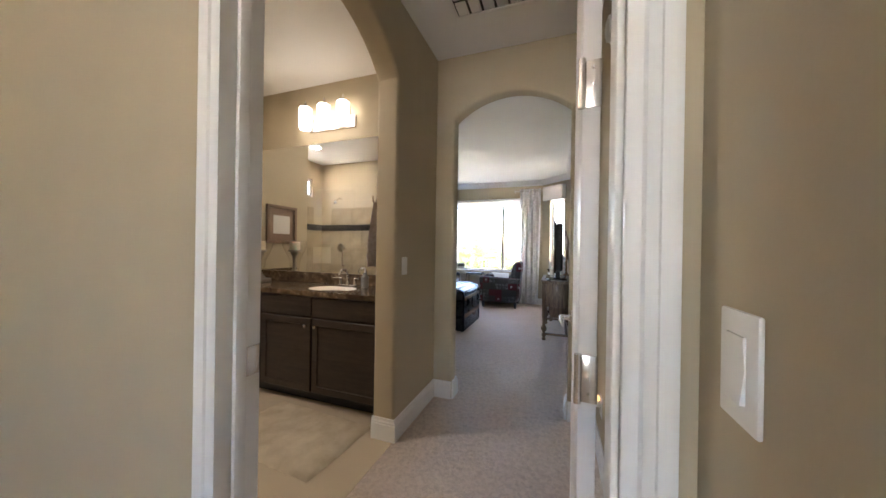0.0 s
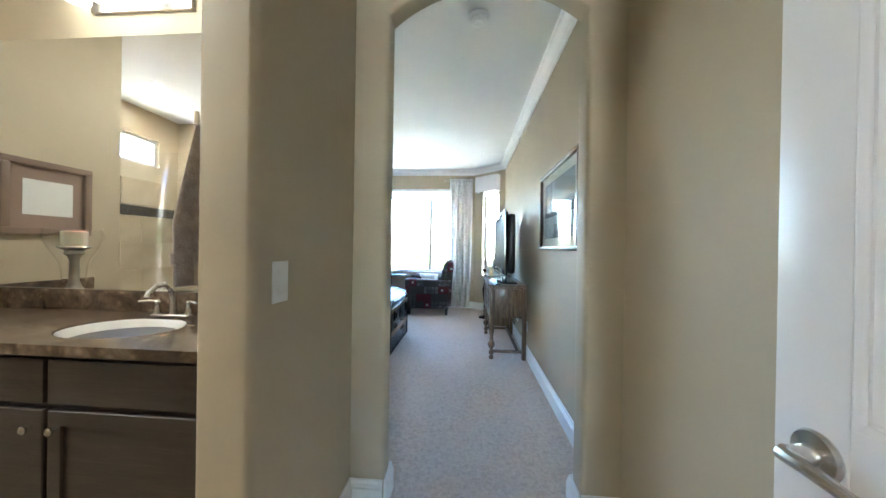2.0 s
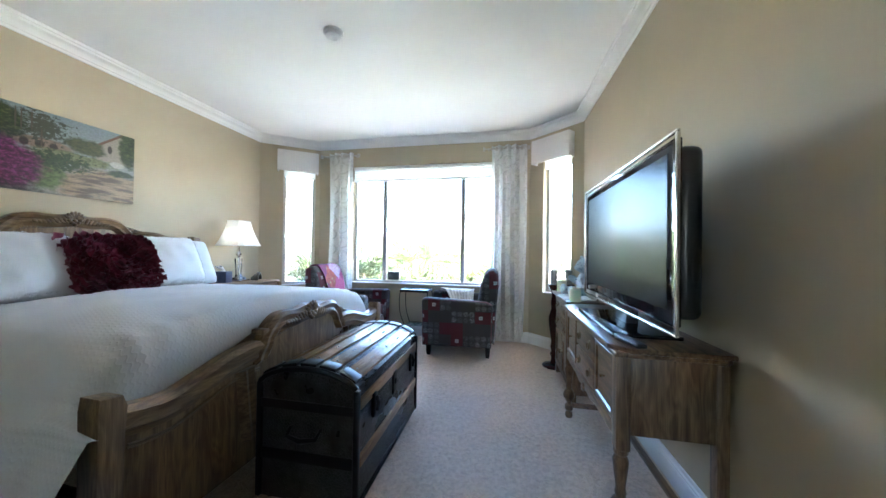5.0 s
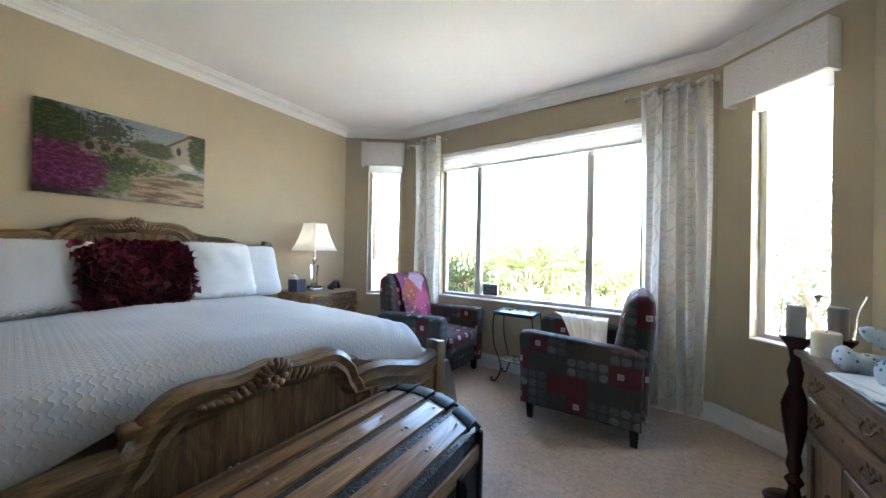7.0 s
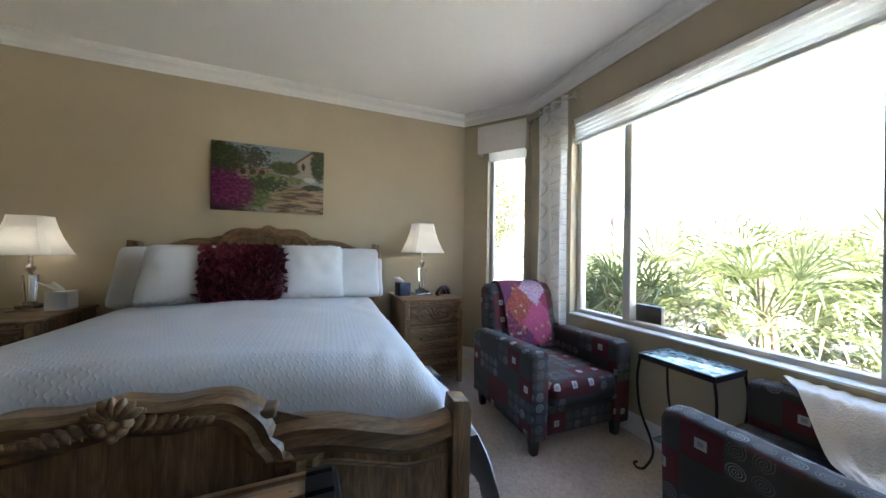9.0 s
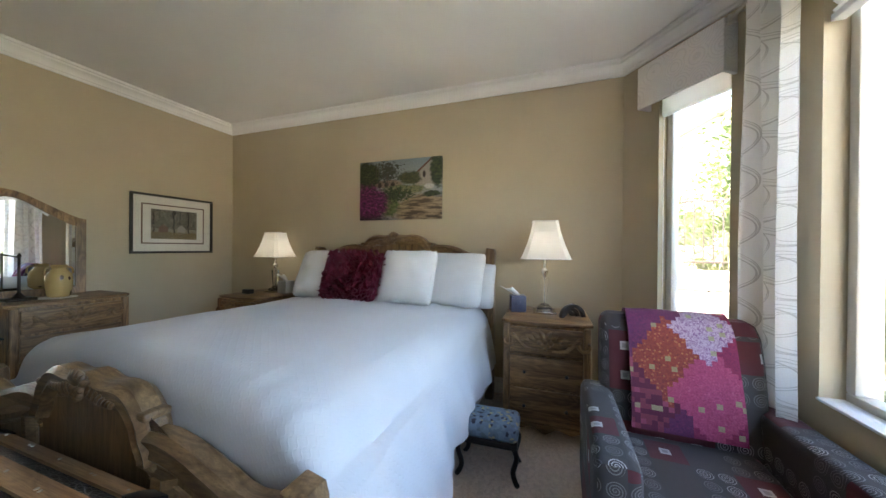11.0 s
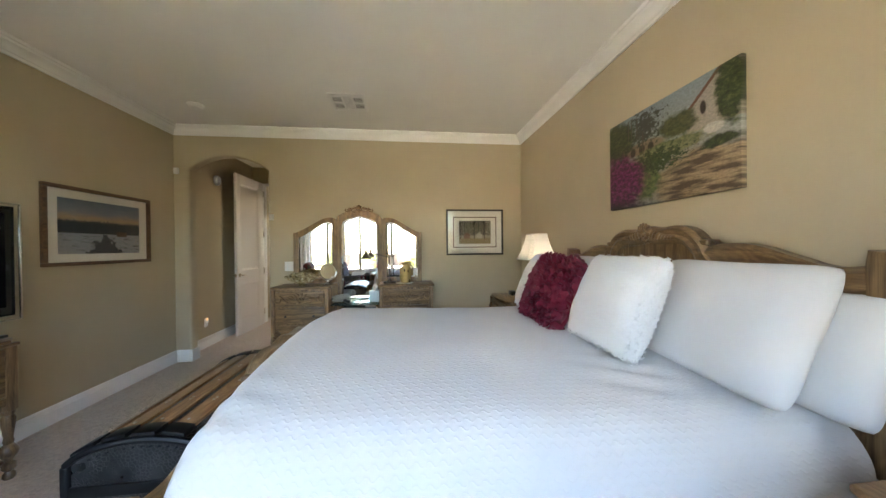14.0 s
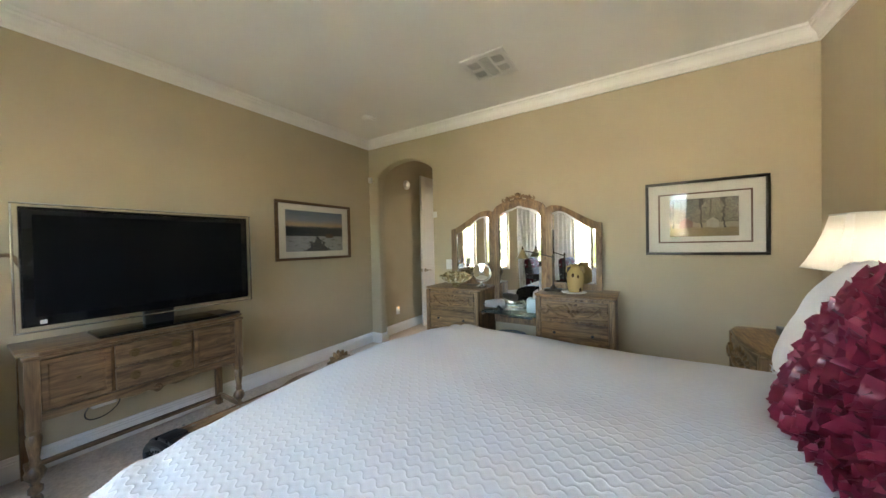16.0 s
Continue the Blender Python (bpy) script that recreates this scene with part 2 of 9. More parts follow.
def arch_wall(axis, lo, hi, a0, a1, spring, top, face0, face1, z1=H):
    """A wall from lo to hi along an axis with one arched opening a0..a1 down to the floor; rounded plaster edges."""
    c, half, rise = (a0 + a1) / 2, (a1 - a0) / 2, top - spring
    rad = (half * half + rise * rise) / (2 * rise)
    sweep = math.asin(half / rad)
    arc = [(c + rad * math.sin(-sweep + 2 * sweep * i / 24), top - rad + rad * math.cos(-sweep + 2 * sweep * i / 24)) for i in range(25)]
    pts = [(lo, 0), (a0, 0)] + arc + [(a1, 0), (hi, 0), (hi, z1), (lo, z1)]
    t = prism(pts, "y", face0, face1)
    inner = [e for e in t.edges if abs(e.verts[0].co.y - e.verts[1].co.y) < 1e-6 and all(a0 - 1e-4 <= v.co.x <= a1 + 1e-4 for v in e.verts) and all(v.co.z < top + 1e-3 for v in e.verts) and not all(v.co.z < 1e-4 for v in e.verts)]
    bmesh.ops.bevel(t, geom=inner, offset=0.022, segments=4, affect="EDGES", profile=0.5)
    if axis == "y":
        bmesh.ops.transform(t, matrix=Matrix(((0, 1, 0, 0), (1, 0, 0, 0), (0, 0, 1, 0), (0, 0, 0, 1))), verts=t.verts)
        bmesh.ops.reverse_faces(t, faces=t.faces)
    return t


setting("wall_south", arch_wall("x", W - T, E, -0.662, 0.207, 2.24, 2.405, HALL_N, S), M_WALL, "khaki painted wall with an arched opening to the hall")
setting("wall_west", box((W - T, S, 0), (W, 7.02, H)), M_WALL, "khaki painted bedroom wall", smooth=0)
setting("wall_east", box((E, 0.40, 0), (E + T, 6.98, H)), M_WALL, "khaki painted wall", smooth=0)


def wall_frame(p0, p1):
    """Matrix whose x runs along the wall from p0 to p1 on its room face and whose y points outwards."""
    d = (Vector((*p1, 0)) - Vector((*p0, 0))).normalized()
    out = Vector((-d.y, d.x, 0))
    return Matrix(((d.x, out.x, 0, p0[0]), (d.y, out.y, 0, p0[1]), (0, 0, 1, 0), (0, 0, 0, 1))), (Vector(p1) - Vector(p0)).length


def window_wall(name, p0, p1, s0, s1, z0, z1, thick=0.18):
    m, n = wall_frame(p0, p1)
    bm = bmesh.new()
    xs, zs = (0.0, s0, s1, n), (0.0, z0, z1, H)
    v = {(i, k, j): bm.verts.new((xs[i], j * thick, zs[k])) for i in range(4) for k in range(4) for j in (0, 1)}
    for j in (0, 1):
        for i in range(3):
            for k in range(3):
                if (i, k) != (1, 1):
                    bm.faces.new([v[p + (j,)] for p in ((i, k), (i + 1, k), (i + 1, k + 1), (i, k + 1))])
    rims = [((i, 0), (i + 1, 0)) for i in range(3)] + [((i, 3), (i + 1, 3)) for i in range(3)] + [((0, k), (0, k + 1)) for k in range(3)] + [((3, k), (3, k + 1)) for k in range(3)]
    for p, q in rims + [((1, 1), (2, 1)), ((1, 2), (2, 2)), ((1, 1), (1, 2)), ((2, 1), (2, 2))]:
        bm.faces.new((v[p + (0,)], v[q + (0,)], v[q + (1,)], v[p + (1,)]))
    bmesh.ops.recalc_face_normals(bm, faces=bm.faces)
    bmesh.ops.transform(bm, matrix=m, verts=bm.verts)
    setting(name, bm, M_WALL, "khaki painted wall round a window", smooth=0)
    return m, n


M_VINYL = paint("window_vinyl", (0.55, 0.52, 0.46), 0.4, 60, 0.02, 0.01)
WIN = {}
WIN["c"] = window_wall("wall_north", BAY_L[1], BAY_R[0], 0.53, 2.57, 0.70, 2.37)
WIN["l"] = window_wall("wall_bay_west", BAY_L[0], BAY_L[1], 0.29, 0.715, 0.655, 2.37)
LEN_R = math.hypot(0.54, 0.50)
WIN["r"] = window_wall("wall_bay_east", BAY_R[0], BAY_R[1], LEN_R - 0.525, LEN_R - 0.145, 0.67, 2.37)


def window(name, m, s0, s1, z0, z1, mullions, label):
    """A vinyl window: outer frame, mullions, panes, sill."""
    root = new(name)
    root.matrix_world = m
    tagged(root, label, "window", kind="structure")
    y0, y1, f = 0.075, 0.14, 0.042
    fr = bmesh.new()
    box((s0, y0, z0), (s1, y1, z0 + f), 0.006, bm=fr)
    box((s0, y0, z1 - f), (s1, y1, z1), 0.006, bm=fr)
    box((s0, y0, z0 + f), (s0 + f, y1, z1 - f), 0.006, bm=fr)
    box((s1 - f, y0, z0 + f), (s1, y1, z1 - f), 0.006, bm=fr)
    part("window_frame", fr, M_VINYL, root)
    edges = [s0 + f]
    for c in mullions:
        part("mullion", box((c - 0.03, y0 - 0.008, z0 + f), (c + 0.03, y1 - 0.005, z1 - f), 0.006), M_VINYL, root)
        edges += [c - 0.03, c + 0.03]
    edges.append(s1 - f)
    for a, b in zip(edges[::2], edges[1::2]):
        pane = part("pane", box((a - 0.004, 0.107, z0 + f - 0.004), (b + 0.004, 0.111, z1 - f + 0.004)), M_PANE, root, smooth=0)
        pane.visible_shadow = False
    part("window_sill", box((s0 + 0.001, -0.012, z0 - 0.0), (s1 - 0.001, y0, z0 + 0.012), 0.004), M_TRIM, root, "white window sill")
    return root


window("window_1", WIN["c"][0], 0.53, 2.57, 0.70, 2.37, [1.0, 2.135], "wide three-pane vinyl window with a slider latch")
window("window_2", WIN["l"][0], 0.29, 0.715, 0.655, 2.37, [], "tall narrow fixed window in the bay wall")
window("window_3", WIN["r"][0], LEN_R - 0.525, LEN_R - 0.145, 0.67, 2.37, [], "tall narrow fixed window in the bay wall")


# crown moulding and baseboards follow the room's outline
def sweep(path, profile, closed=False, flip=False):
    """A moulding: profile of (out from wall, height) swept along a plan path, mitred at the corners. The room lies to the path's left."""
    t = bmesh.new()
    pts = [Vector((x, y, 0)) for x, y in path]
    k = len(pts)
    rings = []
    for i, p in enumerate(pts):
        a = (p - pts[i - 1]).normalized() if i or closed else None
        b = (pts[(i + 1) % k] - p).normalized() if i < k - 1 or closed else None
        na = Vector((-a.y, a.x, 0)) if a is not None else None
        nb = Vector((-b.y, b.x, 0)) if b is not None else None
        if na is None or nb is None:
            mit = na or nb
        else:
            mit = (na + nb).normalized()
            mit = mit / max(0.3, mit.dot(na))
        rings.append([t.verts.new(p + mit * o + Vector((0, 0, h))) for o, h in profile])
    pairs = list(zip(rings, rings[1:])) + ([(rings[-1], rings[0])] if closed else [])
    for r0, r1 in pairs:
        for j in range(len(profile)):
            j2 = (j + 1) % len(profile)
            t.faces.new((r0[j], r1[j], r1[j2], r0[j2]))
    if not closed:
        t.faces.new(rings[0])
        t.faces.new(rings[-1][::-1])
    bmesh.ops.recalc_face_normals(t, faces=t.faces)
    return t


CROWN = [(0, 2.632), (0.014, 2.632), (0.018, 2.650), (0.024, 2.654), (0.026, 2.668), (0.045, 2.690), (0.066, 2.702), (0.070, 2.716), (0.080, 2.720), (0.086, 2.738), (0, 2.738)]
BASE = [(0, 0), (0.016, 0), (0.016, 0.098), (0.012, 0.102), (0.013, 0.112), (0.008, 0.118), (0.007, 0.134), (0, 0.136)]
ROOM = [(W, S), (E, S), BAY_R[1], BAY_R[0], BAY_L[1], BAY_L[0]]
setting("crown_moulding", sweep(ROOM, CROWN, True), M_TRIM, "white stepped crown moulding")
setting("baseboard_bedroom", sweep([(0.203, 2.641), (0.203, S), (E, S), BAY_R[1], BAY_R[0], BAY_L[1], BAY_L[0], (W, S), (-0.658, S), (-0.658, 2.641)], BASE), M_TRIM, "white moulded baseboard")
setting("baseboard_hall_east", sweep([(E, 1.0), (E, HALL_N), (0.207, HALL_N)], BASE), M_TRIM, "white moulded baseboard")
setting("baseboard_hall_west", sweep([(-0.662, HALL_N), (HALL_W, HALL_N), (HALL_W, 1.98), (-0.97, 1.98)], BASE), M_TRIM, "white moulded baseboard")

# hall side wall with the arch to the bathroom; wall and frame of the entry door
setting("wall_hall_west", arch_wall("y", 0.876, HALL_N, 1.00, 1.98, 2.26, 2.50, -0.97, HALL_W), M_WALL, "khaki painted wall with an arched opening to the bathroom")
DOOR_L, DOOR_R, DOOR_Y0, DOOR_Y1, DOOR_H = -0.62, 0.21, 0.765, 0.875, 2.44
ew = bmesh.new()
box((-2.2, DOOR_Y0, 0), (DOOR_L - 0.02, DOOR_Y1, H), bm=ew)
box((DOOR_R + 0.02, DOOR_Y0, 0), (E, DOOR_Y1, H), bm=ew)
box((DOOR_L - 0.02, DOOR_Y0, DOOR_H + 0.02), (DOOR_R + 0.02, DOOR_Y1, H), bm=ew)
setting("wall_entry", ew, M_WALL, "khaki painted wall round the entry door", smooth=0)

# ---- entry: the space behind the walk, the door and its frame ----
M_TILE_FLOOR = paint("bath_floor_stone", (0.47, 0.385, 0.27), 0.35, 40, 0.05, 0.12)
bk = bmesh.new()
box((-2.3, -3.0, 0), (-2.2, DOOR_Y0, H), bm=bk)
box((0.295, 0.40, 0), (E - 0.002, DOOR_Y0, H), bm=bk)
box((E + T, 0.40, 0), (2.0, 0.50, H), bm=bk)
box((2.0, -3.0, 0), (2.1, 0.50, H), bm=bk)
setting("wall_back_room", bk, M_WALL, "khaki painted walls of the room outside the door", smooth=0)
setting("floor_back_room", box((-2.3, -3.1, -0.1), (2.1, -1.2, -0.002)), M_CARPET, "beige carpet", smooth=0)
setting("floor_back_side", box((-2.3, -1.2, -0.1), (HALL_W, 0.9, -0.002)), M_CARPET, "beige carpet", smooth=0)
setting("floor_back_east", box((E + 0.1, -1.2, -0.1), (2.1, 0.5, -0.002)), M_CARPET, "beige carpet", smooth=0)
setting("ceiling_back_east", box((E + 0.1, -1.3, H), (2.1, 0.5, H + 0.1)), M_CEIL, "white ceiling", smooth=0)
setting("ceiling_back_room", box((-2.3, -3.1, H), (2.1, -1.3, H + 0.1)), M_CEIL, "white ceiling", smooth=0)
setting("ceiling_back_side", box((-2.3, -1.3, H), (HALL_W - 0.07, 0.9, H + 0.1)), M_CEIL, "white ceiling", smooth=0)
# unseen wall; its opening is invented to let light in behind the walk
sw = bmesh.new()
box((-2.3, -3.15, 0), (2.1, -3.0, 1.0), bm=sw)
box((-2.3, -3.15, 2.2), (2.1, -3.0, H), bm=sw)
box((-2.3, -3.15, 1.0), (-0.55, -3.0, 2.2), bm=sw)
box((0.15, -3.15, 1.0), (2.1, -3.0, 2.2), bm=sw)
# added slab, never in view: stops direct sun at the opening
setting("back_sun_block", box((-2.6, -4.6, 2.32), (2.4, -3.15, 2.45)), M_CEIL, "unseen slab that keeps sun out of the back opening", smooth=0)
setting("wall_back_opening", sw, M_WALL, "khaki wall with an added light opening behind the walk", smooth=0)
# fill lamp in the invented opening, added to brighten the hall from out of view
back_light = new("back_room_fill_lamp", bpy.data.lights.new("back_room_fill_lamp", "AREA"))
back_light.data.shape, back_light.data.size, back_light.data.size_y, back_light.data.energy = "RECTANGLE", 0.66, 1.15, BACK_W
back_light.data.color = (1.0, 0.93, 0.86)
back_light.matrix_world = look((-0.2, -3.06, 1.6), (-0.2, 0.0, 1.4))


def casing(x0, x1, y, top, name):
    """Moulded door casing on a wall's face towards -y: two legs and a head."""
    prof = [(0, 0), (0.0, 0.010), (0.009, 0.016), (0.019, 0.016), (0.023, 0.021), (0.038, 0.021), (0.042, 0.017), (0.054, 0.019), (0.066, 0.014), (0.066, 0)]
    bm = bmesh.new()
    prism([(x0 - a, y - b) for a, b in prof], "z", 0, top + 0.066, bm=bm)
    prism([(x1 + a, y - b) for a, b in prof], "z", 0, top + 0.066, bm=bm)
    prism([(y - b, top + a) for a, b in prof], "x", x0 - 0.066, x1 + 0.066, bm=bm)
    setting(name, bm, M_TRIM, "white fluted door casing")


casing(DOOR_L + 0.006, DOOR_R - 0.006, DOOR_Y0, DOOR_H - 0.006, "door_casing_trim")
jm = bmesh.new()
box((DOOR_L - 0.02, DOOR_Y0, 0), (DOOR_L, DOOR_Y1, DOOR_H), bm=jm)
box((DOOR_R, DOOR_Y0, 0), (DOOR_R + 0.02, 0.945, DOOR_H), bm=jm)
box((DOOR_L - 0.02, DOOR_Y0, DOOR_H), (DOOR_R + 0.02, DOOR_Y1, DOOR_H + 0.02), bm=jm)
box((DOOR_L, DOOR_Y0 + 0.035, 0), (DOOR_L + 0.012, DOOR_Y0 + 0.065, DOOR_H), 0.003, bm=jm)
box((DOOR_R - 0.012, DOOR_Y0 + 0.035, 0), (DOOR_R, DOOR_Y0 + 0.065, DOOR_H), 0.003, bm=jm)
setting("door_jamb_trim", jm, M_TRIM, "white painted door jamb with a stop")


def panel_door():
    """Two-panel white door, open flat along the hall's east wall; local x from hinge to latch, y its thickness."""
    w, t, h = 0.80, 0.036, 2.42
    d = thing("panel_door", "white two-panel interior door standing open", "door", pose(0.199, 0.989, 0.012, 0, 0, 88.1))
    d["kind"] = "structure"
    d.name = "door_1"
    sh_, sl = 0.165, 0.10  # hinge and latch stiles
    rails = ((0, 0.22), (0.763, 0.955), (h - 0.13, h))
    body = bmesh.new()
    box((0, 0, 0), (sh_, t, h), 0.002, bm=body)
    box((w - sl, 0, 0), (w, t, h), 0.002, bm=body)
    for z0, z1 in rails:
        box((sh_, 0.0004, z0), (w - sl, t - 0.0004, z1), bm=body)
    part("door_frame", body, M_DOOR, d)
    for (_, z0), (z1, _) in zip(rails, rails[1:]):
        pn = bmesh.new()
        for s0, s1 in ((0.0005, 1), (t - 0.0005, -1)):
            # two beads and a cove down to a flat field
            rings = []
            for inset, dep in ((0, 0.0), (0.004, -0.002), (0.010, 0.0), (0.013, 0.004), (0.018, 0.003), (0.022, 0.006), (0.040, 0.013), (0.046, 0.0135)):
                x0, x1, zz0, zz1 = sh_ + inset, w - sl - inset, z0 + inset, z1 - inset
                y = s0 + s1 * dep
                rings.append([pn.verts.new((x, y, z)) for x, z in ((x0, zz0), (x1, zz0), (x1, zz1), (x0, zz1))])
            for r0, r1 in zip(rings, rings[1:]):
                for i in range(4):
                    pn.faces.new((r0[i], r0[(i + 1) % 4], r1[(i + 1) % 4], r1[i]))
            pn.faces.new(rings[-1])
        bmesh.ops.recalc_face_normals(pn, faces=pn.faces)
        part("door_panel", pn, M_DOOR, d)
    for side in (1, -1):
        lv = bmesh.new()
        y = t if side > 0 else 0
        mt = Matrix.Translation((w - 0.065, y, 0.90)) @ pose(0, 0, 0, -90 * side, 0, 0)
        lathe([(0.031, 0), (0.033, 0.004), (0.03, 0.009), (0.014, 0.012), (0.011, 0.03), (0.011, 0.042)], 24, lv, mt)
        yy = y + side * 0.045
        tube([(w - 0.065, yy, 0.90), (w - 0.10, yy + side * 0.004, 0.902), (w - 0.15, yy, 0.897), (w - 0.178, yy - side * 0.006, 0.889)], [0.011, 0.0095, 0.008, 0.007], 10, lv)
        part("door_handle", lv, M_CHROME, d, "brushed nickel lever handle")
    part("latch_plate", box((w - 0.001, 0.006, 0.87), (w + 0.002, t - 0.006, 0.93), 0.001), M_CHROME, d)
    for z in (0.22, 0.92, 1.545, 2.24):
        hg = bmesh.new()
        box((-0.004, -0.002, z - 0.05), (0.0, t - 0.004, z + 0.05), 0.001, bm=hg)
        tube([(-0.007, t + 0.001, z - 0.052), (-0.007, t + 0.001, z + 0.052)], 0.0075, 10, hg)
        for k in (-0.034, 0.0, 0.034):
            lathe([(0.004, 0), (0.004, 0.002), (0.001, 0.003)], 8, hg, Matrix.Translation((-0.004, t * 0.4, z + k)) @ pose(0, 0, 0, 0, -90, 0))
        part("hinge", hg, M_CHROME, d, "steel butt hinge")
    return d


panel_door()
sp = bmesh.new()
box((DOOR_L - 0.001, DOOR_Y0 + 0.07, 0.87), (DOOR_L + 0.003, DOOR_Y0 + 0.108, 0.945), 0.001, bm=sp)
single("strike_plate", sp, M_CHROME, "steel strike plate screwed to the door jamb", "strike plate")


def rocker_switch(m, label, gang=1):
    """Decorator switch; local y points out of the wall."""
    d = thing("light_switch", label, "switch", m, "white wall switches")
    w = 0.07 + 0.046 * (gang - 1)
    part("plate", box((-w / 2, 0, -0.057), (w / 2, 0.006, 0.057), 0.003), M_WHITE_PLASTIC, d)
    for i in range(gang):
        c = (i - (gang - 1) / 2) * 0.046
        part("rocker", prism([(0.005, -0.033), (0.011, -0.033), (0.007, 0.0), (0.009, 0.033), (0.005, 0.033)], "x", c - 0.0165, c + 0.0165), M_WHITE_PLASTIC, d)
    return d


rocker_switch(pose(HALL_W, 2.086, 1.087, 0, 0, -90), "white rocker light switch on the hall wall")
rocker_switch(pose(0.295, 0.662, 1.088, 0, 0, 90), "white rocker light switch beside the entry door")
rocker_switch(pose(-0.90, S, 1.09, 0, 0, 0), "white double switch plate near the vanity", 2)


def outlet(m, label, name="wall_outlet"):
    d = thing(name, label, "outlet", m, "wall outlets")
    part("plate", box((-0.035, 0, -0.057), (0.035, 0.005, 0.057), 0.003), M_WHITE_PLASTIC, d)
    for z in (-0.02, 0.02):
        part("socket", box((-0.017, 0.004, z - 0.014), (0.017, 0.007, z + 0.014), 0.004), M_WHITE_PLASTIC, d)
        for x in (-0.006, 0.006):
            part("slot", box((x - 0.001, 0.0065, z - 0.004), (x + 0.001, 0.0074, z + 0.005)), M_BLACK, d, smooth=0)
    return d


outlet(pose(E, 2.22, 0.33, 0, 0, 90), "white outlet low on the hall wall")
outlet(pose(E, 4.74, 0.345, 0, 0, 90), "white outlet behind the console table")
nl = thing("night_light", "small clear plug-in night light in the hall outlet", "night light", pose(E - 0.008, 2.22, 0.345, 0, 0, 90))
part("plug_body", box((-0.014, 0, -0.02), (0.014, 0.022, 0.012), 0.004), M_WHITE_PLASTIC, nl)
part("bulb", lathe([(0.004, 0), (0.011, 0.006), (0.013, 0.018), (0.009, 0.03), (0.002, 0.035)], 14, None, Matrix.Translation((0, 0.012, 0.012))), Mat("night_light_bulb", (0.9, 0.7, 0.45), 0.3).set("Emission Color", (1.0, 0.55, 0.2, 1)).set("Emission Strength", 0.03).mat, nl, "softly lit amber bulb")

# ---- bathroom ----
BW, BN = -2.76, 2.64
setting("bath_floor", box((-4.15, 0.15, -0.1), (HALL_W - 0.004, 2.70, -0.003)), M_TILE_FLOOR, "cream stone tile floor", smooth=0)
setting("ceiling_bath", box((-4.15, 0.15, H), (HALL_W - 0.072, BN, H + 0.1)), M_CEIL, "white bathroom ceiling", smooth=0)
setting("wall_bath_west", box((BW - 0.12, 1.98, 0), (BW, BN, H)), M_BATH, "cream painted bathroom wall", smooth=0)
setting("baseboard_bath", sweep([(BW, 2.155), (BW, 1.98), (BW - 0.12, 1.98)], BASE), M_TRIM, "white baseboard")
fw = bmesh.new()
FW = -4.05
box((FW - 0.1, 0.25, 0), (FW, BN, 2.10), bm=fw)
box((FW - 0.1, 0.25, 2.42), (FW, BN, H), bm=fw)
box((FW - 0.1, 0.25, 2.10), (FW, 0.50, 2.42), bm=fw)
box((FW - 0.1, 1.02, 2.10), (FW, BN, 2.42), bm=fw)
setting("wall_bath_far_west", fw, M_BATH, "khaki bathroom wall with a high shower window", smooth=0)


def shower_tile_material():
    k = Mat("shower_tile_beige", (0.40, 0.33, 0.22), 0.22)
    v = k.place()
    n = k.noise(v, 6, 5)
    k.set("Base Color", k.ramp(n, [(0.3, (0.34, 0.28, 0.185)), (0.7, (0.44, 0.37, 0.255))]))
    return k.mat


M_SHOWER = shower_tile_material()
M_BAND = paint("mosaic_band_dark", (0.06, 0.055, 0.05), 0.25, 30, 0.1, 0.5)
# south wall of the bath, with the tiled shower that shows in the mirror
BS = 0.25
setting("wall_bath_south", box((-4.15, BS - 0.1, 0), (-2.3, BS, H)), M_BATH, "khaki shower wall", smooth=0)
setting("wall_bath_shower_side", box((-2.42, BS, 0), (-2.301, 0.90, H)), M_BATH, "khaki wall beside the shower", smooth=0)
hw = new("window_4")
tagged(hw, "small high shower window", "window", kind="structure")
f4 = bmesh.new()
for a, b in (((FW - 0.08, 0.50, 2.10), (FW - 0.03, 1.02, 2.135)), ((FW - 0.08, 0.50, 2.385), (FW - 0.03, 1.02, 2.42)), ((FW - 0.08, 0.50, 2.135), (FW - 0.03, 0.535, 2.385)), ((FW - 0.08, 0.985, 2.135), (FW - 0.03, 1.02, 2.385))):
    box(a, b, 0.004, bm=f4)
part("window_frame", f4, M_VINYL, hw)
p4 = part("pane", box((FW - 0.06, 0.53, 2.13), (FW - 0.056, 0.99, 2.39)), M_PANE, hw, smooth=0)
p4.visible_shadow = False


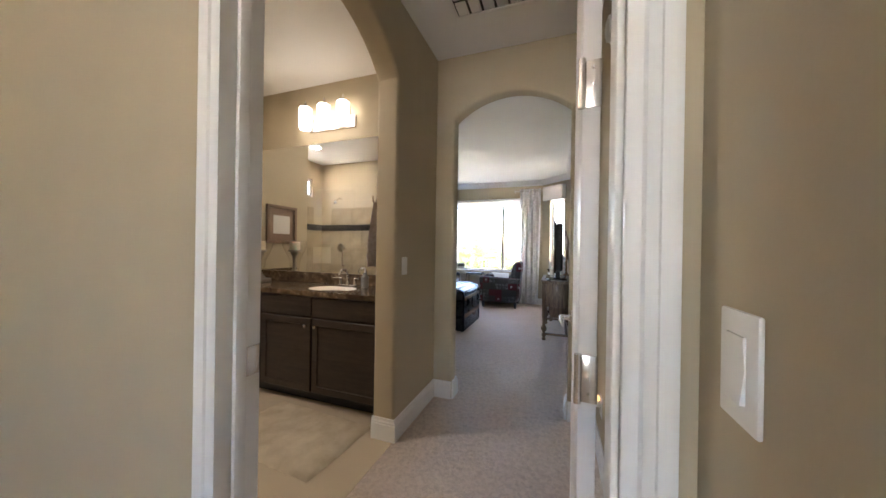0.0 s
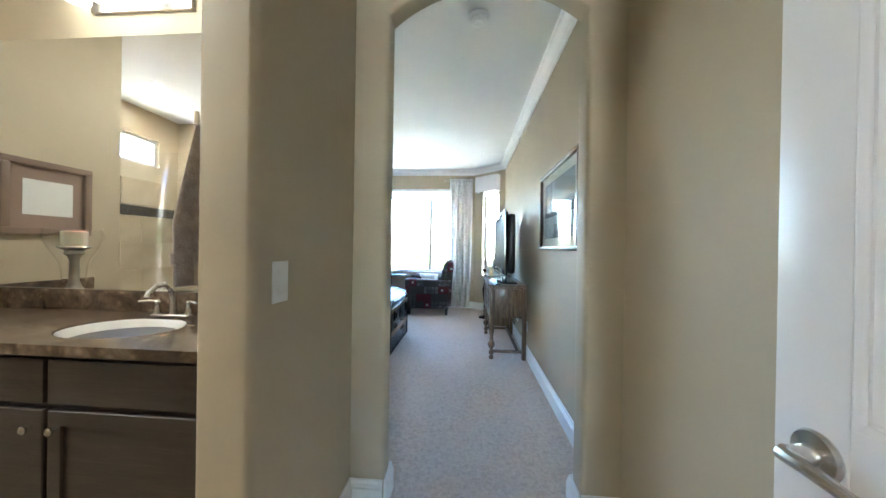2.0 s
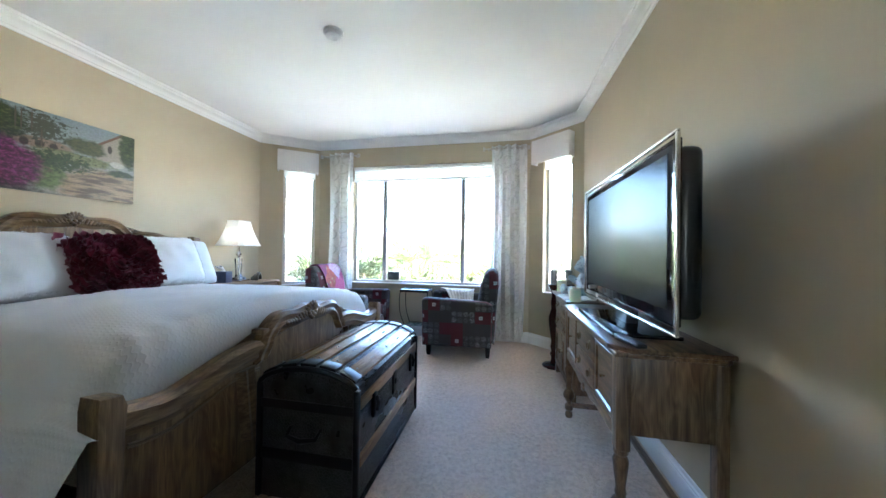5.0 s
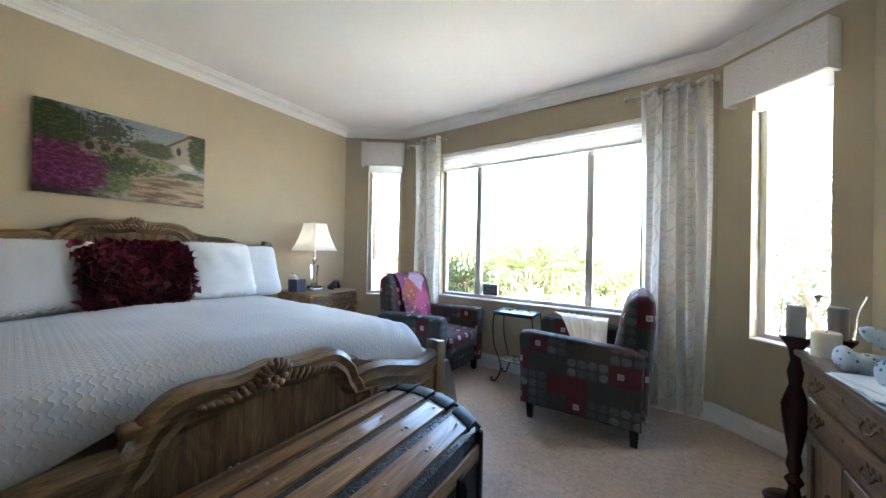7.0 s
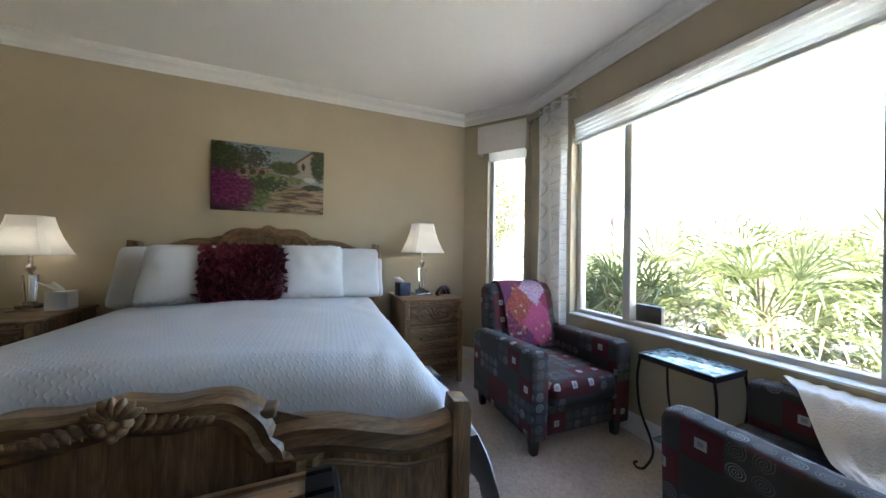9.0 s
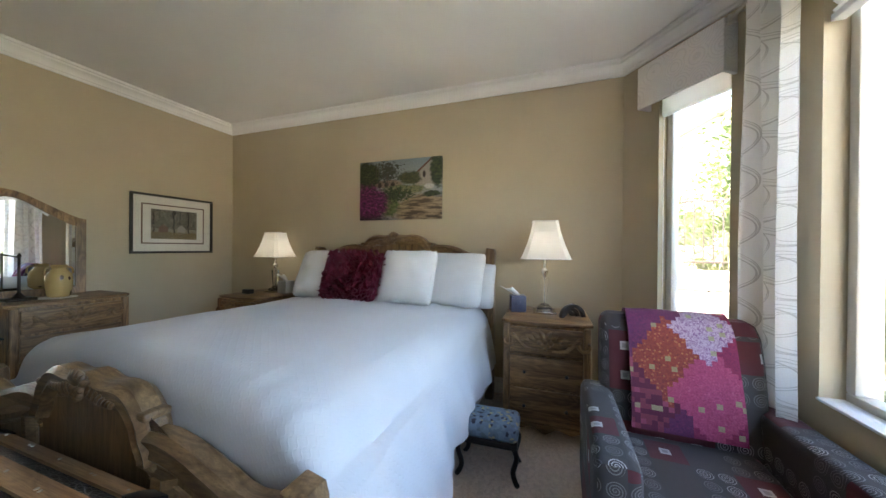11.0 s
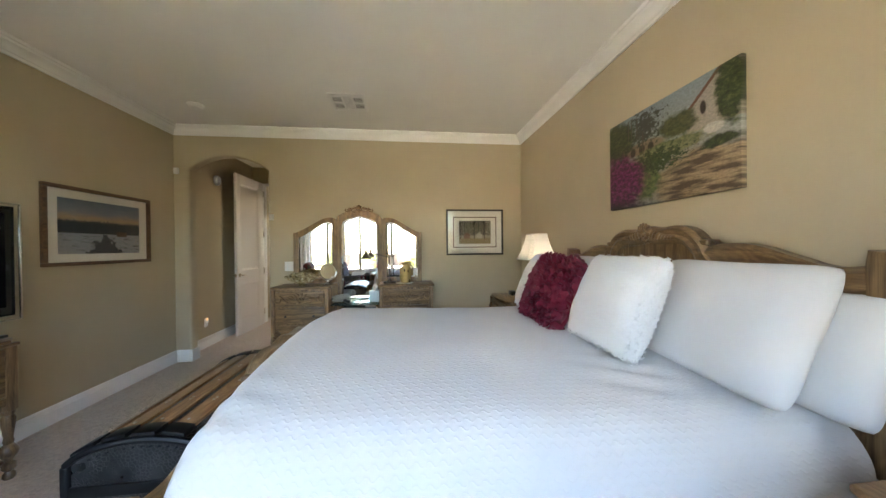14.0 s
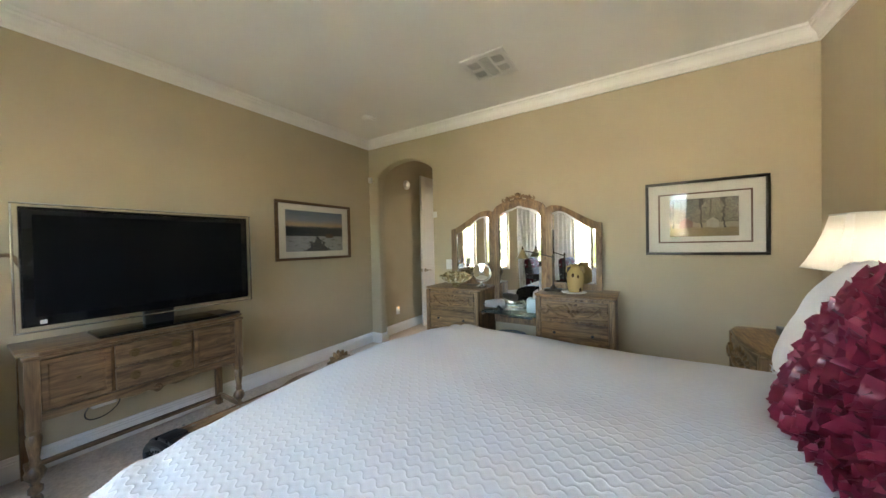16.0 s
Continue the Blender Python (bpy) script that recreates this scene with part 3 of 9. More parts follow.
def shower_tiles():
    """Tiles on the shower's south and side walls, each a slab with recessed joints; a dark mosaic band runs between the courses."""
    root = new("shower_wall_tiling")
    tagged(root, "beige shower tile with a dark mosaic band", "wall tiling", kind="structure")
    tw, th, g = 0.45, 0.30, 0.004
    slab = mesh_of("shower_tile", box((0, 0, 0), (tw - g, 0.012, th - g), 0.002, 1), M_SHOWER)
    stick = mesh_of("mosaic_strip", box((0, 0, 0), (0.148, 0.013, 0.016), 0.002, 1), M_BAND)
    for wall in ("south", "west"):
        run = 1.64 if wall == "south" else 1.2
        for r, z in enumerate((0, 0.30, 0.60, 0.90, 1.20, 1.62)):
            off = 0.225 if r % 2 else 0.0
            for c in range(-1, int(run / tw) + 1):
                u = c * tw + off
                if u < -0.01 or u + tw > run + 0.24:
                    continue
                m = pose(FW + u, BS, z) if wall == "south" else pose(FW, BS + u + tw, z, 0, 0, -90)
                part("tile", slab, None, root, at=m)
        for i in range(int(run / 0.15)):
            for j in range(6):
                m = pose(FW + i * 0.15, BS, 1.502 + j * 0.0185) if wall == "south" else pose(FW, BS + i * 0.15 + 0.15, 1.502 + j * 0.0185, 0, 0, -90)
                part("mosaic_strip", stick, None, root, at=m)
    return root


sg = thing("shower_screen", "frameless clear glass shower screen with a metal clamp", "shower screen", pose(-4.04, 1.46, 0.0))
shower_pane = part("glass_panel", box((0, 0, 0.06), (1.60, 0.01, 1.98), 0.002), M_PANE, sg, "clear glass panel")
part("curb", box((0, -0.05, 0), (1.60, 0.06, 0.06), 0.006), M_SHOWER, sg)
part("door_pull", tube([(1.45, 0.01, 0.95), (1.45, 0.05, 0.95), (1.45, 0.06, 0.97), (1.45, 0.06, 1.17), (1.45, 0.05, 1.19), (1.45, 0.01, 1.19)], 0.008, 10), M_CHROME, sg, "chrome pull bar")
sh = thing("wall_shower", "chrome shower head on a bent arm", "shower", pose(-3.60, BS, 2.08, 0, 0, 90))
part("arm", tube([(0, 0, 0), (0.08, 0, 0.01), (0.14, 0, -0.02), (0.17, 0, -0.06)], 0.009, 8), M_CHROME, sh)
part("head", lathe([(0.012, 0.03), (0.02, 0.02), (0.042, -0.005), (0.04, -0.012)], 16, None, Matrix.Translation((0.18, 0, -0.08)) @ pose(0, 0, 0, 0, 25, 0)), M_CHROME, sh)
vv = thing("shower_valve", "round chrome shower valve with a lever", "shower valve", pose(-3.60, BS + 0.012, 1.19, -90, 0, 0))
part("rosette", lathe([(0.075, 0), (0.078, 0.004), (0.06, 0.012), (0.025, 0.016), (0.022, 0.045)], 20), M_CHROME, vv)
part("lever", box((-0.01, -0.01, 0.035), (0.08, 0.01, 0.05), 0.005), M_CHROME, vv)


def stone_material():
    k = Mat("granite_brown", (0.1, 0.075, 0.05), 0.14)
    v = k.place()
    vor = k.node("ShaderNodeTexVoronoi")
    vor.inputs["Scale"].default_value = 26
    k.link(v, vor.inputs["Vector"])
    n = k.noise(v, 9, 6, 0.65, 0.8)
    a = k.ramp(n, [(0.32, (0.02, 0.015, 0.012)), (0.5, (0.14, 0.095, 0.06)), (0.68, (0.33, 0.25, 0.17))])
    b = k.ramp(vor.outputs["Distance"], [(0.15, (0, 0, 0)), (0.5, (1, 1, 1))])
    k.set("Base Color", k.mix(k.math("MULTIPLY", b, 0.55), a, (0.06, 0.04, 0.028)))
    return k.mat


M_GRANITE = stone_material()
M_ESPRESSO = wood("espresso_wood", (0.022, 0.014, 0.010), (0.044, 0.028, 0.020), 0.4, coat=0.1)
CT = 0.865
CX0, CX1, CF = BW, -0.97, 2.13


def shaker_front(x0, x1, z0, z1, y, knob, root, name="door"):
    bm = bmesh.new()
    f = 0.05
    rings = []
    for yy, q in ((y, 0.0), (y - 0.015, 0.0), (y - 0.018, 0.003), (y - 0.018, f - 0.003), (y - 0.012, f), (y, f)):
        rings.append([bm.verts.new((x, yy, z)) for x, z in ((x0 + q, z0 + q), (x1 - q, z0 + q), (x1 - q, z1 - q), (x0 + q, z1 - q))])
    for r0, r1 in zip(rings, rings[1:] + rings[:1]):
        for k in range(4):
            bm.faces.new((r0[k], r0[(k + 1) % 4], r1[(k + 1) % 4], r1[k]))
    bmesh.ops.recalc_face_normals(bm, faces=bm.faces)
    box((x0 + f, y - 0.009, z0 + f), (x1 - f, y, z1 - f), bm=bm)
    d = part(name, bm, M_ESPRESSO, root)
    if knob:
        part("knob", lathe([(0.006, 0), (0.005, 0.012), (0.013, 0.018), (0.013, 0.024), (0.006, 0.028)], 14, None, Matrix.Translation((knob[0], y - 0.018, knob[1])) @ pose(0, 0, 0, 90, 0, 0)), M_CHROME, d, "nickel knob")
    return d


def slab_front(x0, x1, z0, z1, y, root, knob=True):
    d = part("drawer_front", box((x0, y - 0.018, z0), (x1, y, z1), 0.003), M_ESPRESSO, root)
    if knob:
        part("knob", lathe([(0.006, 0), (0.005, 0.012), (0.013, 0.018), (0.013, 0.024), (0.006, 0.028)], 14, None, Matrix.Translation(((x0 + x1) / 2, y - 0.018, (z0 + z1) / 2)) @ pose(0, 0, 0, 90, 0, 0)), M_CHROME, d, "nickel knob")


# kitchen run that shows through the open entry door
kc = thing("kitchen_cabinet", "dark espresso kitchen base cabinet with panel doors", "cabinet", pose(2.25, -2.998, 0, 0, 0, 180))
part("body", box((0.27, -0.36, 0.09), (1.30, 0.0, 0.855)), M_ESPRESSO, kc)
part("toe_kick", box((0.27, -0.30, 0), (1.30, 0.0, 0.09)), M_BLACK, kc)
for a, b in ((0.285, 0.62), (0.63, 0.95), (0.96, 1.29)):
    shaker_front(a, b, 0.11, 0.84, -0.36, ((a + b) / 2, 0.78), kc)
single("kitchen_worktop", box((0.27, -0.40, 0.857), (1.32, 0.0, 0.893), 0.004), M_GRANITE, "polished granite worktop on the kitchen cabinet", "worktop", pose(2.25, -2.998, 0, 0, 0, 180))
ku = thing("wall_cabinet", "dark espresso wall cabinet above the worktop", "cabinet", pose(2.25, -2.998, 0, 0, 0, 180))
part("body", box((0.27, -0.30, 1.55), (1.30, 0.0, 2.15)), M_ESPRESSO, ku)
for a, b in ((0.285, 0.78), (0.79, 1.29)):
    shaker_front(a, b, 1.56, 2.14, -0.30, ((a + b) / 2, 1.62), ku)
# drawer unit, then the door unit under the basin
cab = thing("drawer_cabinet", "dark espresso bathroom cabinet with three drawers", "cabinet")
xd = -2.14
part("body", box((CX0 + 0.004, CF + 0.03, 0.09), (xd, BN - 0.01, CT - 0.035)), M_ESPRESSO, cab)
part("toe_kick", box((CX0 + 0.004, CF + 0.09, 0), (xd, BN - 0.01, 0.09)), M_BLACK, cab)
for z0, z1 in ((0.10, 0.385), (0.40, 0.635), (0.655, 0.815)):
    slab_front(CX0 + 0.02, xd - 0.012, z0, z1, CF + 0.03, cab)
cab2 = thing("basin_cabinet", "dark espresso basin cabinet with two panel doors", "cabinet")
part("body", box((xd + 0.001, CF + 0.03, 0.09), (CX1 - 0.004, BN - 0.01, CT - 0.035)), M_ESPRESSO, cab2)
part("toe_kick", box((xd + 0.001, CF + 0.09, 0), (CX1 - 0.004, BN - 0.01, 0.09)), M_BLACK, cab2)
xm = -1.62
for a, b, kx in ((xd + 0.012, xm - 0.008, xm - 0.045), (xm + 0.008, CX1 - 0.02, xm + 0.045)):
    slab_front(a, b, 0.675, 0.815, CF + 0.03, cab2, False)
    shaker_front(a, b, 0.10, 0.655, CF + 0.03, (kx, 0.60), cab2)
top = thing("stone_worktop", "polished brown granite vanity top with backsplash", "worktop")
SX, SY = -1.60, 2.355
slab = bmesh.new()
t = bmesh.new()
ring = [(SX + 0.215 * math.cos(a), SY + 0.155 * math.sin(a)) for a in [2 * math.pi * i / 36 for i in range(36)]]
outer = [(CX0, CF), (CX1 - 0.003, CF), (CX1 - 0.003, BN), (CX0, BN)]
for z in (CT, CT - 0.034):
    ov = [t.verts.new((x, y, z)) for x, y in outer]
    iv = [t.verts.new((x, y, z)) for x, y in ring]
    e = [t.edges.new((ov[i], ov[(i + 1) % 4])) for i in range(4)] + [t.edges.new((iv[i], iv[(i + 1) % 36])) for i in range(36)]
    bmesh.ops.triangle_fill(t, edges=e, use_beauty=True)
    if z == CT:
        o1, i1 = ov, iv
for i in range(4):
    t.faces.new((o1[i], o1[(i + 1) % 4], ov[(i + 1) % 4], ov[i]))
for i in range(36):
    t.faces.new((i1[i], i1[(i + 1) % 36], iv[(i + 1) % 36], iv[i]))
bmesh.ops.recalc_face_normals(t, faces=t.faces)
join(slab, t)
part("slab", slab, M_GRANITE, top)
part("backsplash", box((CX0 + 0.021, BN - 0.02, CT), (CX1 - 0.003, BN - 0.001, CT + 0.095), 0.003), M_GRANITE, top)
part("side_splash", box((CX0 + 0.001, CF + 0.01, CT), (CX0 + 0.02, BN - 0.001, CT + 0.095), 0.003), M_GRANITE, top)
M_CERAMIC = Mat("white_ceramic", (0.82, 0.80, 0.76), 0.08).mat
bas = lathe([(0.14, -0.001), (0.13, -0.02), (0.115, -0.07), (0.08, -0.11), (0.02, -0.125)], 36, close=False)
bmesh.ops.scale(bas, vec=(1.45, 1.12, 1), verts=bas.verts)
single("wash_basin", bas, M_CERAMIC, "oval white undermount basin set in the stone top", "basin", pose(SX, SY, CT - 0.002))
fc = thing("basin_faucet", "brushed nickel two-handle faucet with arched spout", "faucet", pose(SX, 2.55, CT))
part("base", box((-0.09, -0.025, 0), (0.09, 0.025, 0.012), 0.008, 3), M_CHROME, fc)
part("spout", tube([(0, 0, 0.01), (0, 0, 0.07), (0, -0.01, 0.115), (0, -0.04, 0.145), (0, -0.08, 0.142), (0, -0.11, 0.115), (0, -0.115, 0.10)], [0.016, 0.013, 0.011, 0.0105, 0.0105, 0.011, 0.012], 12), M_CHROME, fc)
for x in (-0.075, 0.075):
    hb = lathe([(0.017, 0.01), (0.013, 0.03), (0.010, 0.055), (0.013, 0.062), (0.008, 0.07)], 14, None, Matrix.Translation((x, 0, 0)))
    tube([(x, 0, 0.063), (x * 1.35, -0.015, 0.068), (x * 1.8, -0.03, 0.066)], [0.007, 0.006, 0.005], 8, hb)
    part("handle", hb, M_CHROME, fc)
mi = thing("wall_mirror", "large frameless mirror above the vanity", "mirror")
part("mirror_glass", box((CX0 + 0.004, BN - 0.008, CT + 0.098), (CX1 - 0.006, BN - 0.002, 2.18)), M_MIRROR, mi, smooth=0)

M_SHADE_ON = Mat("opal_glass_lit", (0.9, 0.86, 0.78), 0.3)
M_SHADE_ON.set("Emission Color", (1.0, 0.91, 0.77, 1)).set("Emission Strength", SCONCE)
sc = thing("vanity_light", "brushed nickel vanity light with three lit glass shades", "wall lamp", pose(-1.86, BN, 2.345))
part("backplate", box((-0.26, -0.02, -0.055), (0.26, 0, 0.055), 0.004), M_CHROME, sc)
for x in (-0.23, -0.02, 0.19):
    am = tube([(x, -0.015, 0.0), (x, -0.06, -0.015), (x + 0.07, -0.09, 0.03), (x + 0.066, -0.10, 0.10), (x + 0.04, -0.10, 0.145), (x, -0.10, 0.168)], 0.007, 8)
    lathe([(0.05, 0.145), (0.052, 0.152), (0.03, 0.166), (0.01, 0.175), (0.006, 0.205), (0.002, 0.21)], 14, am, Matrix.Translation((x, -0.10, 0)))
    ar = part("arm", am, M_CHROME, sc)
    part("glass_shade", lathe([(0.045, -0.058), (0.052, -0.052), (0.056, 0.02), (0.056, 0.135), (0.03, 0.145)], 20, None, Matrix.Translation((x, -0.10, 0))), M_SHADE_ON.mat, sc, "lit opal glass cylinder shade")


def downlight(x, y, name="recessed_light", power=None):
    d = thing(name, "white recessed ceiling downlight, lit", "ceiling light", pose(x, y, H), "recessed downlights")
    part("trim_ring", lathe([(0.095, 0.0), (0.095, -0.006), (0.072, -0.008), (0.07, 0.0)], 24, close=False), M_TRIM, d)
    em = Mat("downlight_lens", (0.9, 0.88, 0.8), 0.4)
    em.set("Emission Color", (1.0, 0.90, 0.74, 1)).set("Emission Strength", DOWNLIGHT)
    part("lens", lathe([(0.07, -0.001), (0.068, -0.004), (0.001, -0.006)], 24), em.mat, d)


downlight(-3.40, 1.15)
# added lamp with no known fitting here, brightens the vanity side of the bathroom
downlight(-1.85, 1.35)

# small things of the bathroom
M_CANDLE = Mat("ivory_wax", (0.78, 0.70, 0.56), 0.5)
M_CANDLE.set("Subsurface Weight", 0.3)
M_CANDLE = M_CANDLE.mat
M_PEWTER = Mat("antique_pewter", (0.42, 0.38, 0.32), 0.42, 1.0).mat
hl = thing("hurricane_candle", "ivory candle in a clear glass bowl on a pewter pedestal", "candle holder", pose(-2.50, 2.42, CT) @ Matrix.Scale(1.15, 4))
part("base", box((-0.065, -0.065, 0), (0.065, 0.065, 0.03), 0.006), M_PEWTER, hl)
part("stem", lathe([(0.05, 0.03), (0.028, 0.06), (0.018, 0.09), (0.016, 0.19), (0.022, 0.21), (0.036, 0.225), (0.03, 0.24), (0.06, 0.255), (0.055, 0.262)], 20), M_PEWTER, hl)
part("glass_bowl", lathe([(0.03, 0.03), (0.04, 0.10), (0.05, 0.18), (0.085, 0.25), (0.105, 0.30), (0.10, 0.345), (0.097, 0.346), (0.102, 0.30), (0.082, 0.252), (0.047, 0.18), (0.037, 0.10), (0.027, 0.033)], 24, close=False), M_PANE, hl, "clear glass bowl")
part("candle", lathe([(0.045, 0.262), (0.046, 0.33), (0.038, 0.335), (0.002, 0.332)], 20), M_CANDLE, hl)


def framed_picture(name, m, w, h, frame_mat, frame_w, mats, art, label, depth=0.025, glass=True):
    """A framed print: local x across, z up, y out of the wall. mats: list of (inset, material)."""
    d = thing(name, label, "picture", m)
    fr = bmesh.new()
    for a, b in (((-w / 2, 0, -h / 2), (w / 2, depth, -h / 2 + frame_w)), ((-w / 2, 0, h / 2 - frame_w), (w / 2, depth, h / 2)), ((-w / 2, 0, -h / 2 + frame_w), (-w / 2 + frame_w, depth, h / 2 - frame_w)), ((w / 2 - frame_w, 0, -h / 2 + frame_w), (w / 2, depth, h / 2 - frame_w))):
        box(a, b, 0.004, bm=fr)
    part("frame", fr, frame_mat, d)
    y = 0.006
    part("backing", box((-w / 2 + 0.004, 0.001, -h / 2 + 0.004), (w / 2 - 0.004, y, h / 2 - 0.004)), mats[0][1], d, smooth=0)
    for ix, iz, mt in [(q[0], q[2] if len(q) > 2 else q[0], q[1]) for q in mats[1:]]:
        y += 0.0012
        part("mat_board", box((-w / 2 + ix, y - 0.001, -h / 2 + iz), (w / 2 - ix, y, h / 2 - iz)), mt, d, smooth=0)
    ix, iz, mt = art
    part("print", box((-w / 2 + ix, y, -h / 2 + iz), (w / 2 - ix, y + 0.0012, h / 2 - iz)), mt, d, smooth=0)
    if glass:
        g = part("glazing", box((-w / 2 + frame_w - 0.002, depth - 0.010, -h / 2 + frame_w - 0.002), (w / 2 - frame_w + 0.002, depth - 0.008, h / 2 - frame_w + 0.002)), M_PANE, d, smooth=0)
        g.visible_shadow = False
    return d


M_FRAME_TAUPE = paint("frame_taupe", (0.22, 0.15, 0.105), 0.45, 50, 0.1, 0.1)
M_PAPER = paint("paper_white", (0.72, 0.70, 0.66), 0.8, 60, 0.02, 0.03)
framed_picture("framed_print", pose(BW, 2.36, 1.44, 0, 0, -90), 0.40, 0.42, M_FRAME_TAUPE, 0.035, [(0, M_PAPER), (0.03, paint("mat_taupe", (0.30, 0.21, 0.155), 0.8))], (0.09, 0.11, M_PAPER), "small sketch in a wide taupe frame on the bathroom wall")


def towel_material():
    k = Mat("towel_taupe", (0.42, 0.35, 0.30), 0.95)
    v = k.place()
    k.set("Base Color", k.ramp(k.noise(v, 40, 3), [(0.3, (0.33, 0.27, 0.23)), (0.7, (0.48, 0.41, 0.36))]))
    k.bump(k.noise(v, 180, 3), 0.6, 0.006)
    k.set("Sheen Weight", 0.3)
    return k.mat


M_TOWEL = towel_material()
tw = thing("hand_towel", "taupe hand towel hanging from a curved hook", "towel", pose(-1.0, 2.06, 1.28))


def towel_fn(u, v):
    a = 2 * math.pi * u
    z = 0.22 - 0.42 * v
    spread = 0.35 + 0.65 * min(1, v * 1.6)
    r = 1 + 0.22 * math.sin(3 * a + 1.5 * v) + 0.08 * math.sin(7 * a)
    return (0.03 * spread * r * math.cos(a) - 0.012, 0.075 * spread * r * math.sin(a), z)


part("cloth", grid(40, 24, towel_fn), M_TOWEL, tw, smooth=80)
part("hem_band", grid(40, 3, lambda u, v: [c * (1.08 if i < 2 else 1) for i, c in enumerate(towel_fn(u, 0.80 + 0.07 * v))]), M_TOWEL, tw, smooth=80)
hk = single("towel_hook", tube([(0.022, 0, 0.28), (0.0, 0, 0.285), (-0.012, 0, 0.24), (-0.03, 0, 0.215), (-0.045, 0, 0.235), (-0.047, 0, 0.27)], [0.008, 0.008, 0.008, 0.008, 0.007, 0.006], 10), M_CHROME, "brushed nickel hook on the wall edge", "hook", pose(-0.995, 2.06, 1.28))
sp = thing("soap_dispenser", "clear soap bottle with a white pump beside the basin", "soap bottle", pose(-1.39, 2.50, CT))
part("bottle", lathe([(0.03, 0), (0.033, 0.01), (0.033, 0.09), (0.015, 0.115), (0.013, 0.125)], 18), Mat("soap_bottle_clear", (0.75, 0.78, 0.80), 0.1).set("Transmission Weight", 0.7).mat, sp)
part("pump", tube([(0, 0, 0.125), (0, 0, 0.16), (0, -0.012, 0.168), (0, -0.045, 0.164)], 0.007, 8), M_WHITE_PLASTIC, sp)


def rug_material():
    k = Mat("bath_mat_cream", (0.6, 0.5, 0.36), 0.95)
    v = k.place()
    k.set("Base Color", k.ramp(k.noise(v, 9, 5), [(0.3, (0.48, 0.39, 0.27)), (0.7, (0.64, 0.55, 0.41))]))
    k.bump(k.noise(v, 120, 4, 0.7), 0.9, 0.012)
    return k.mat


def mat_fn(u, v):
    x, y = -0.42 + 0.84 * u, -0.27 + 0.54 * v
    e = min(u, 1 - u, v, 1 - v)
    z = 0.024 * min(1, (e * 14) ** 0.5) + 0.004 * noise.noise((x * 25, y * 25, 0))
    j = 0.010 * noise.noise((x * 30, y * 30, 5)) if e < 0.01 else 0
    return (x + j, y + j, max(0.001, z) if e > 0.001 else 0.001)


single("bath_mat", grid(60, 40, mat_fn), rug_material(), "thick cream bath mat on the tile floor", "bath mat", pose(-1.46, 1.82, -0.002, 0, 0, -4), smooth=80)

# ceiling fittings of the hall and bedroom
def return_grille():
    d = thing("air_return_grille", "white stamped return-air grille in the hall ceiling", "air vent", pose(-0.262, 2.037, H))
    fr = bmesh.new()
    for a, b in (((-0.28, -0.22, -0.008), (0.28, -0.19, 0)), ((-0.28, 0.19, -0.008), (0.28, 0.22, 0)), ((-0.28, -0.19, -0.008), (-0.25, 0.19, 0)), ((0.25, -0.19, -0.008), (0.28, 0.19, 0))):
        box(a, b, 0.002, bm=fr)
    part("frame", fr, M_TRIM, d)
    # black sheet paints in the dark of the duct behind the slats
    part("backing", box((-0.25, -0.19, -0.0015), (0.25, 0.19, -0.0005)), M_BLACK, d, smooth=0)
    for i in range(6):
        x = -0.25 + 0.5 * (i + 0.5) / 6
        for y in (-0.128, 0.0, 0.128):
            part("slat", box((x - 0.034, y - 0.056, -0.007), (x + 0.034, y + 0.056, -0.002), 0.002, 1), M_TRIM, d)


return_grille()


def ceiling_register():
    d = thing("ceiling_vent", "white louvred ceiling air register", "air vent", pose(-1.752, 3.543, H))
    fr = bmesh.new()
    for a, b in (((-0.175, -0.185, -0.01), (0.175, -0.15, 0)), ((-0.175, 0.15, -0.01), (0.175, 0.185, 0)), ((-0.175, -0.15, -0.01), (-0.145, 0.15, 0)), ((0.145, -0.15, -0.01), (0.175, 0.15, 0))):
        box(a, b, 0.003, bm=fr)
    part("frame", fr, M_TRIM, d)
    # the hollow's shade is put in as a black sheet above the fins
    part("backing", box((-0.145, -0.15, -0.0015), (0.145, 0.15, -0.0005)), M_BLACK, d, smooth=0)
    # outer fields: two rows of short curved fins; middle field: fine blades across
    for x0, x1 in ((-0.145, -0.052), (0.052, 0.145)):
        for y in (-0.134, 0.0, 0.134):
            part("cross_bar", box((x0, y - 0.017, -0.0085), (x1, y + 0.017, -0.002), 0.001, 1), M_TRIM, d, smooth=0)
        for i in range(6):
            x = x0 + 0.0465 + (i - 2.5) * 0.0165
            for y in (-0.067, 0.067):
                part("fin", prism([(x - 0.0045, y - 0.05), (x + 0.0015, y - 0.05), (x + 0.0035, y + 0.02), (x + 0.008, y + 0.05), (x + 0.002, y + 0.05), (x - 0.0025, y + 0.02)], "z", -0.008, -0.0025), M_TRIM, d, smooth=0)
    for k in (-0.046, 0.046):
        part("divider", box((k - 0.006, -0.15, -0.0088), (k + 0.006, 0.15, -0.001)), M_TRIM, d, smooth=0)
    for i in range(13):
        y = -0.138 + 0.276 * i / 12
        part("slat", box((-0.04, -0.0055, -0.0008), (0.04, 0.0055, 0.0008), m=Matrix.Translation((0, y, -0.006)) @ pose(0, 0, 0, 14, 0, 0)), M_TRIM, d, smooth=0)


ceiling_register()


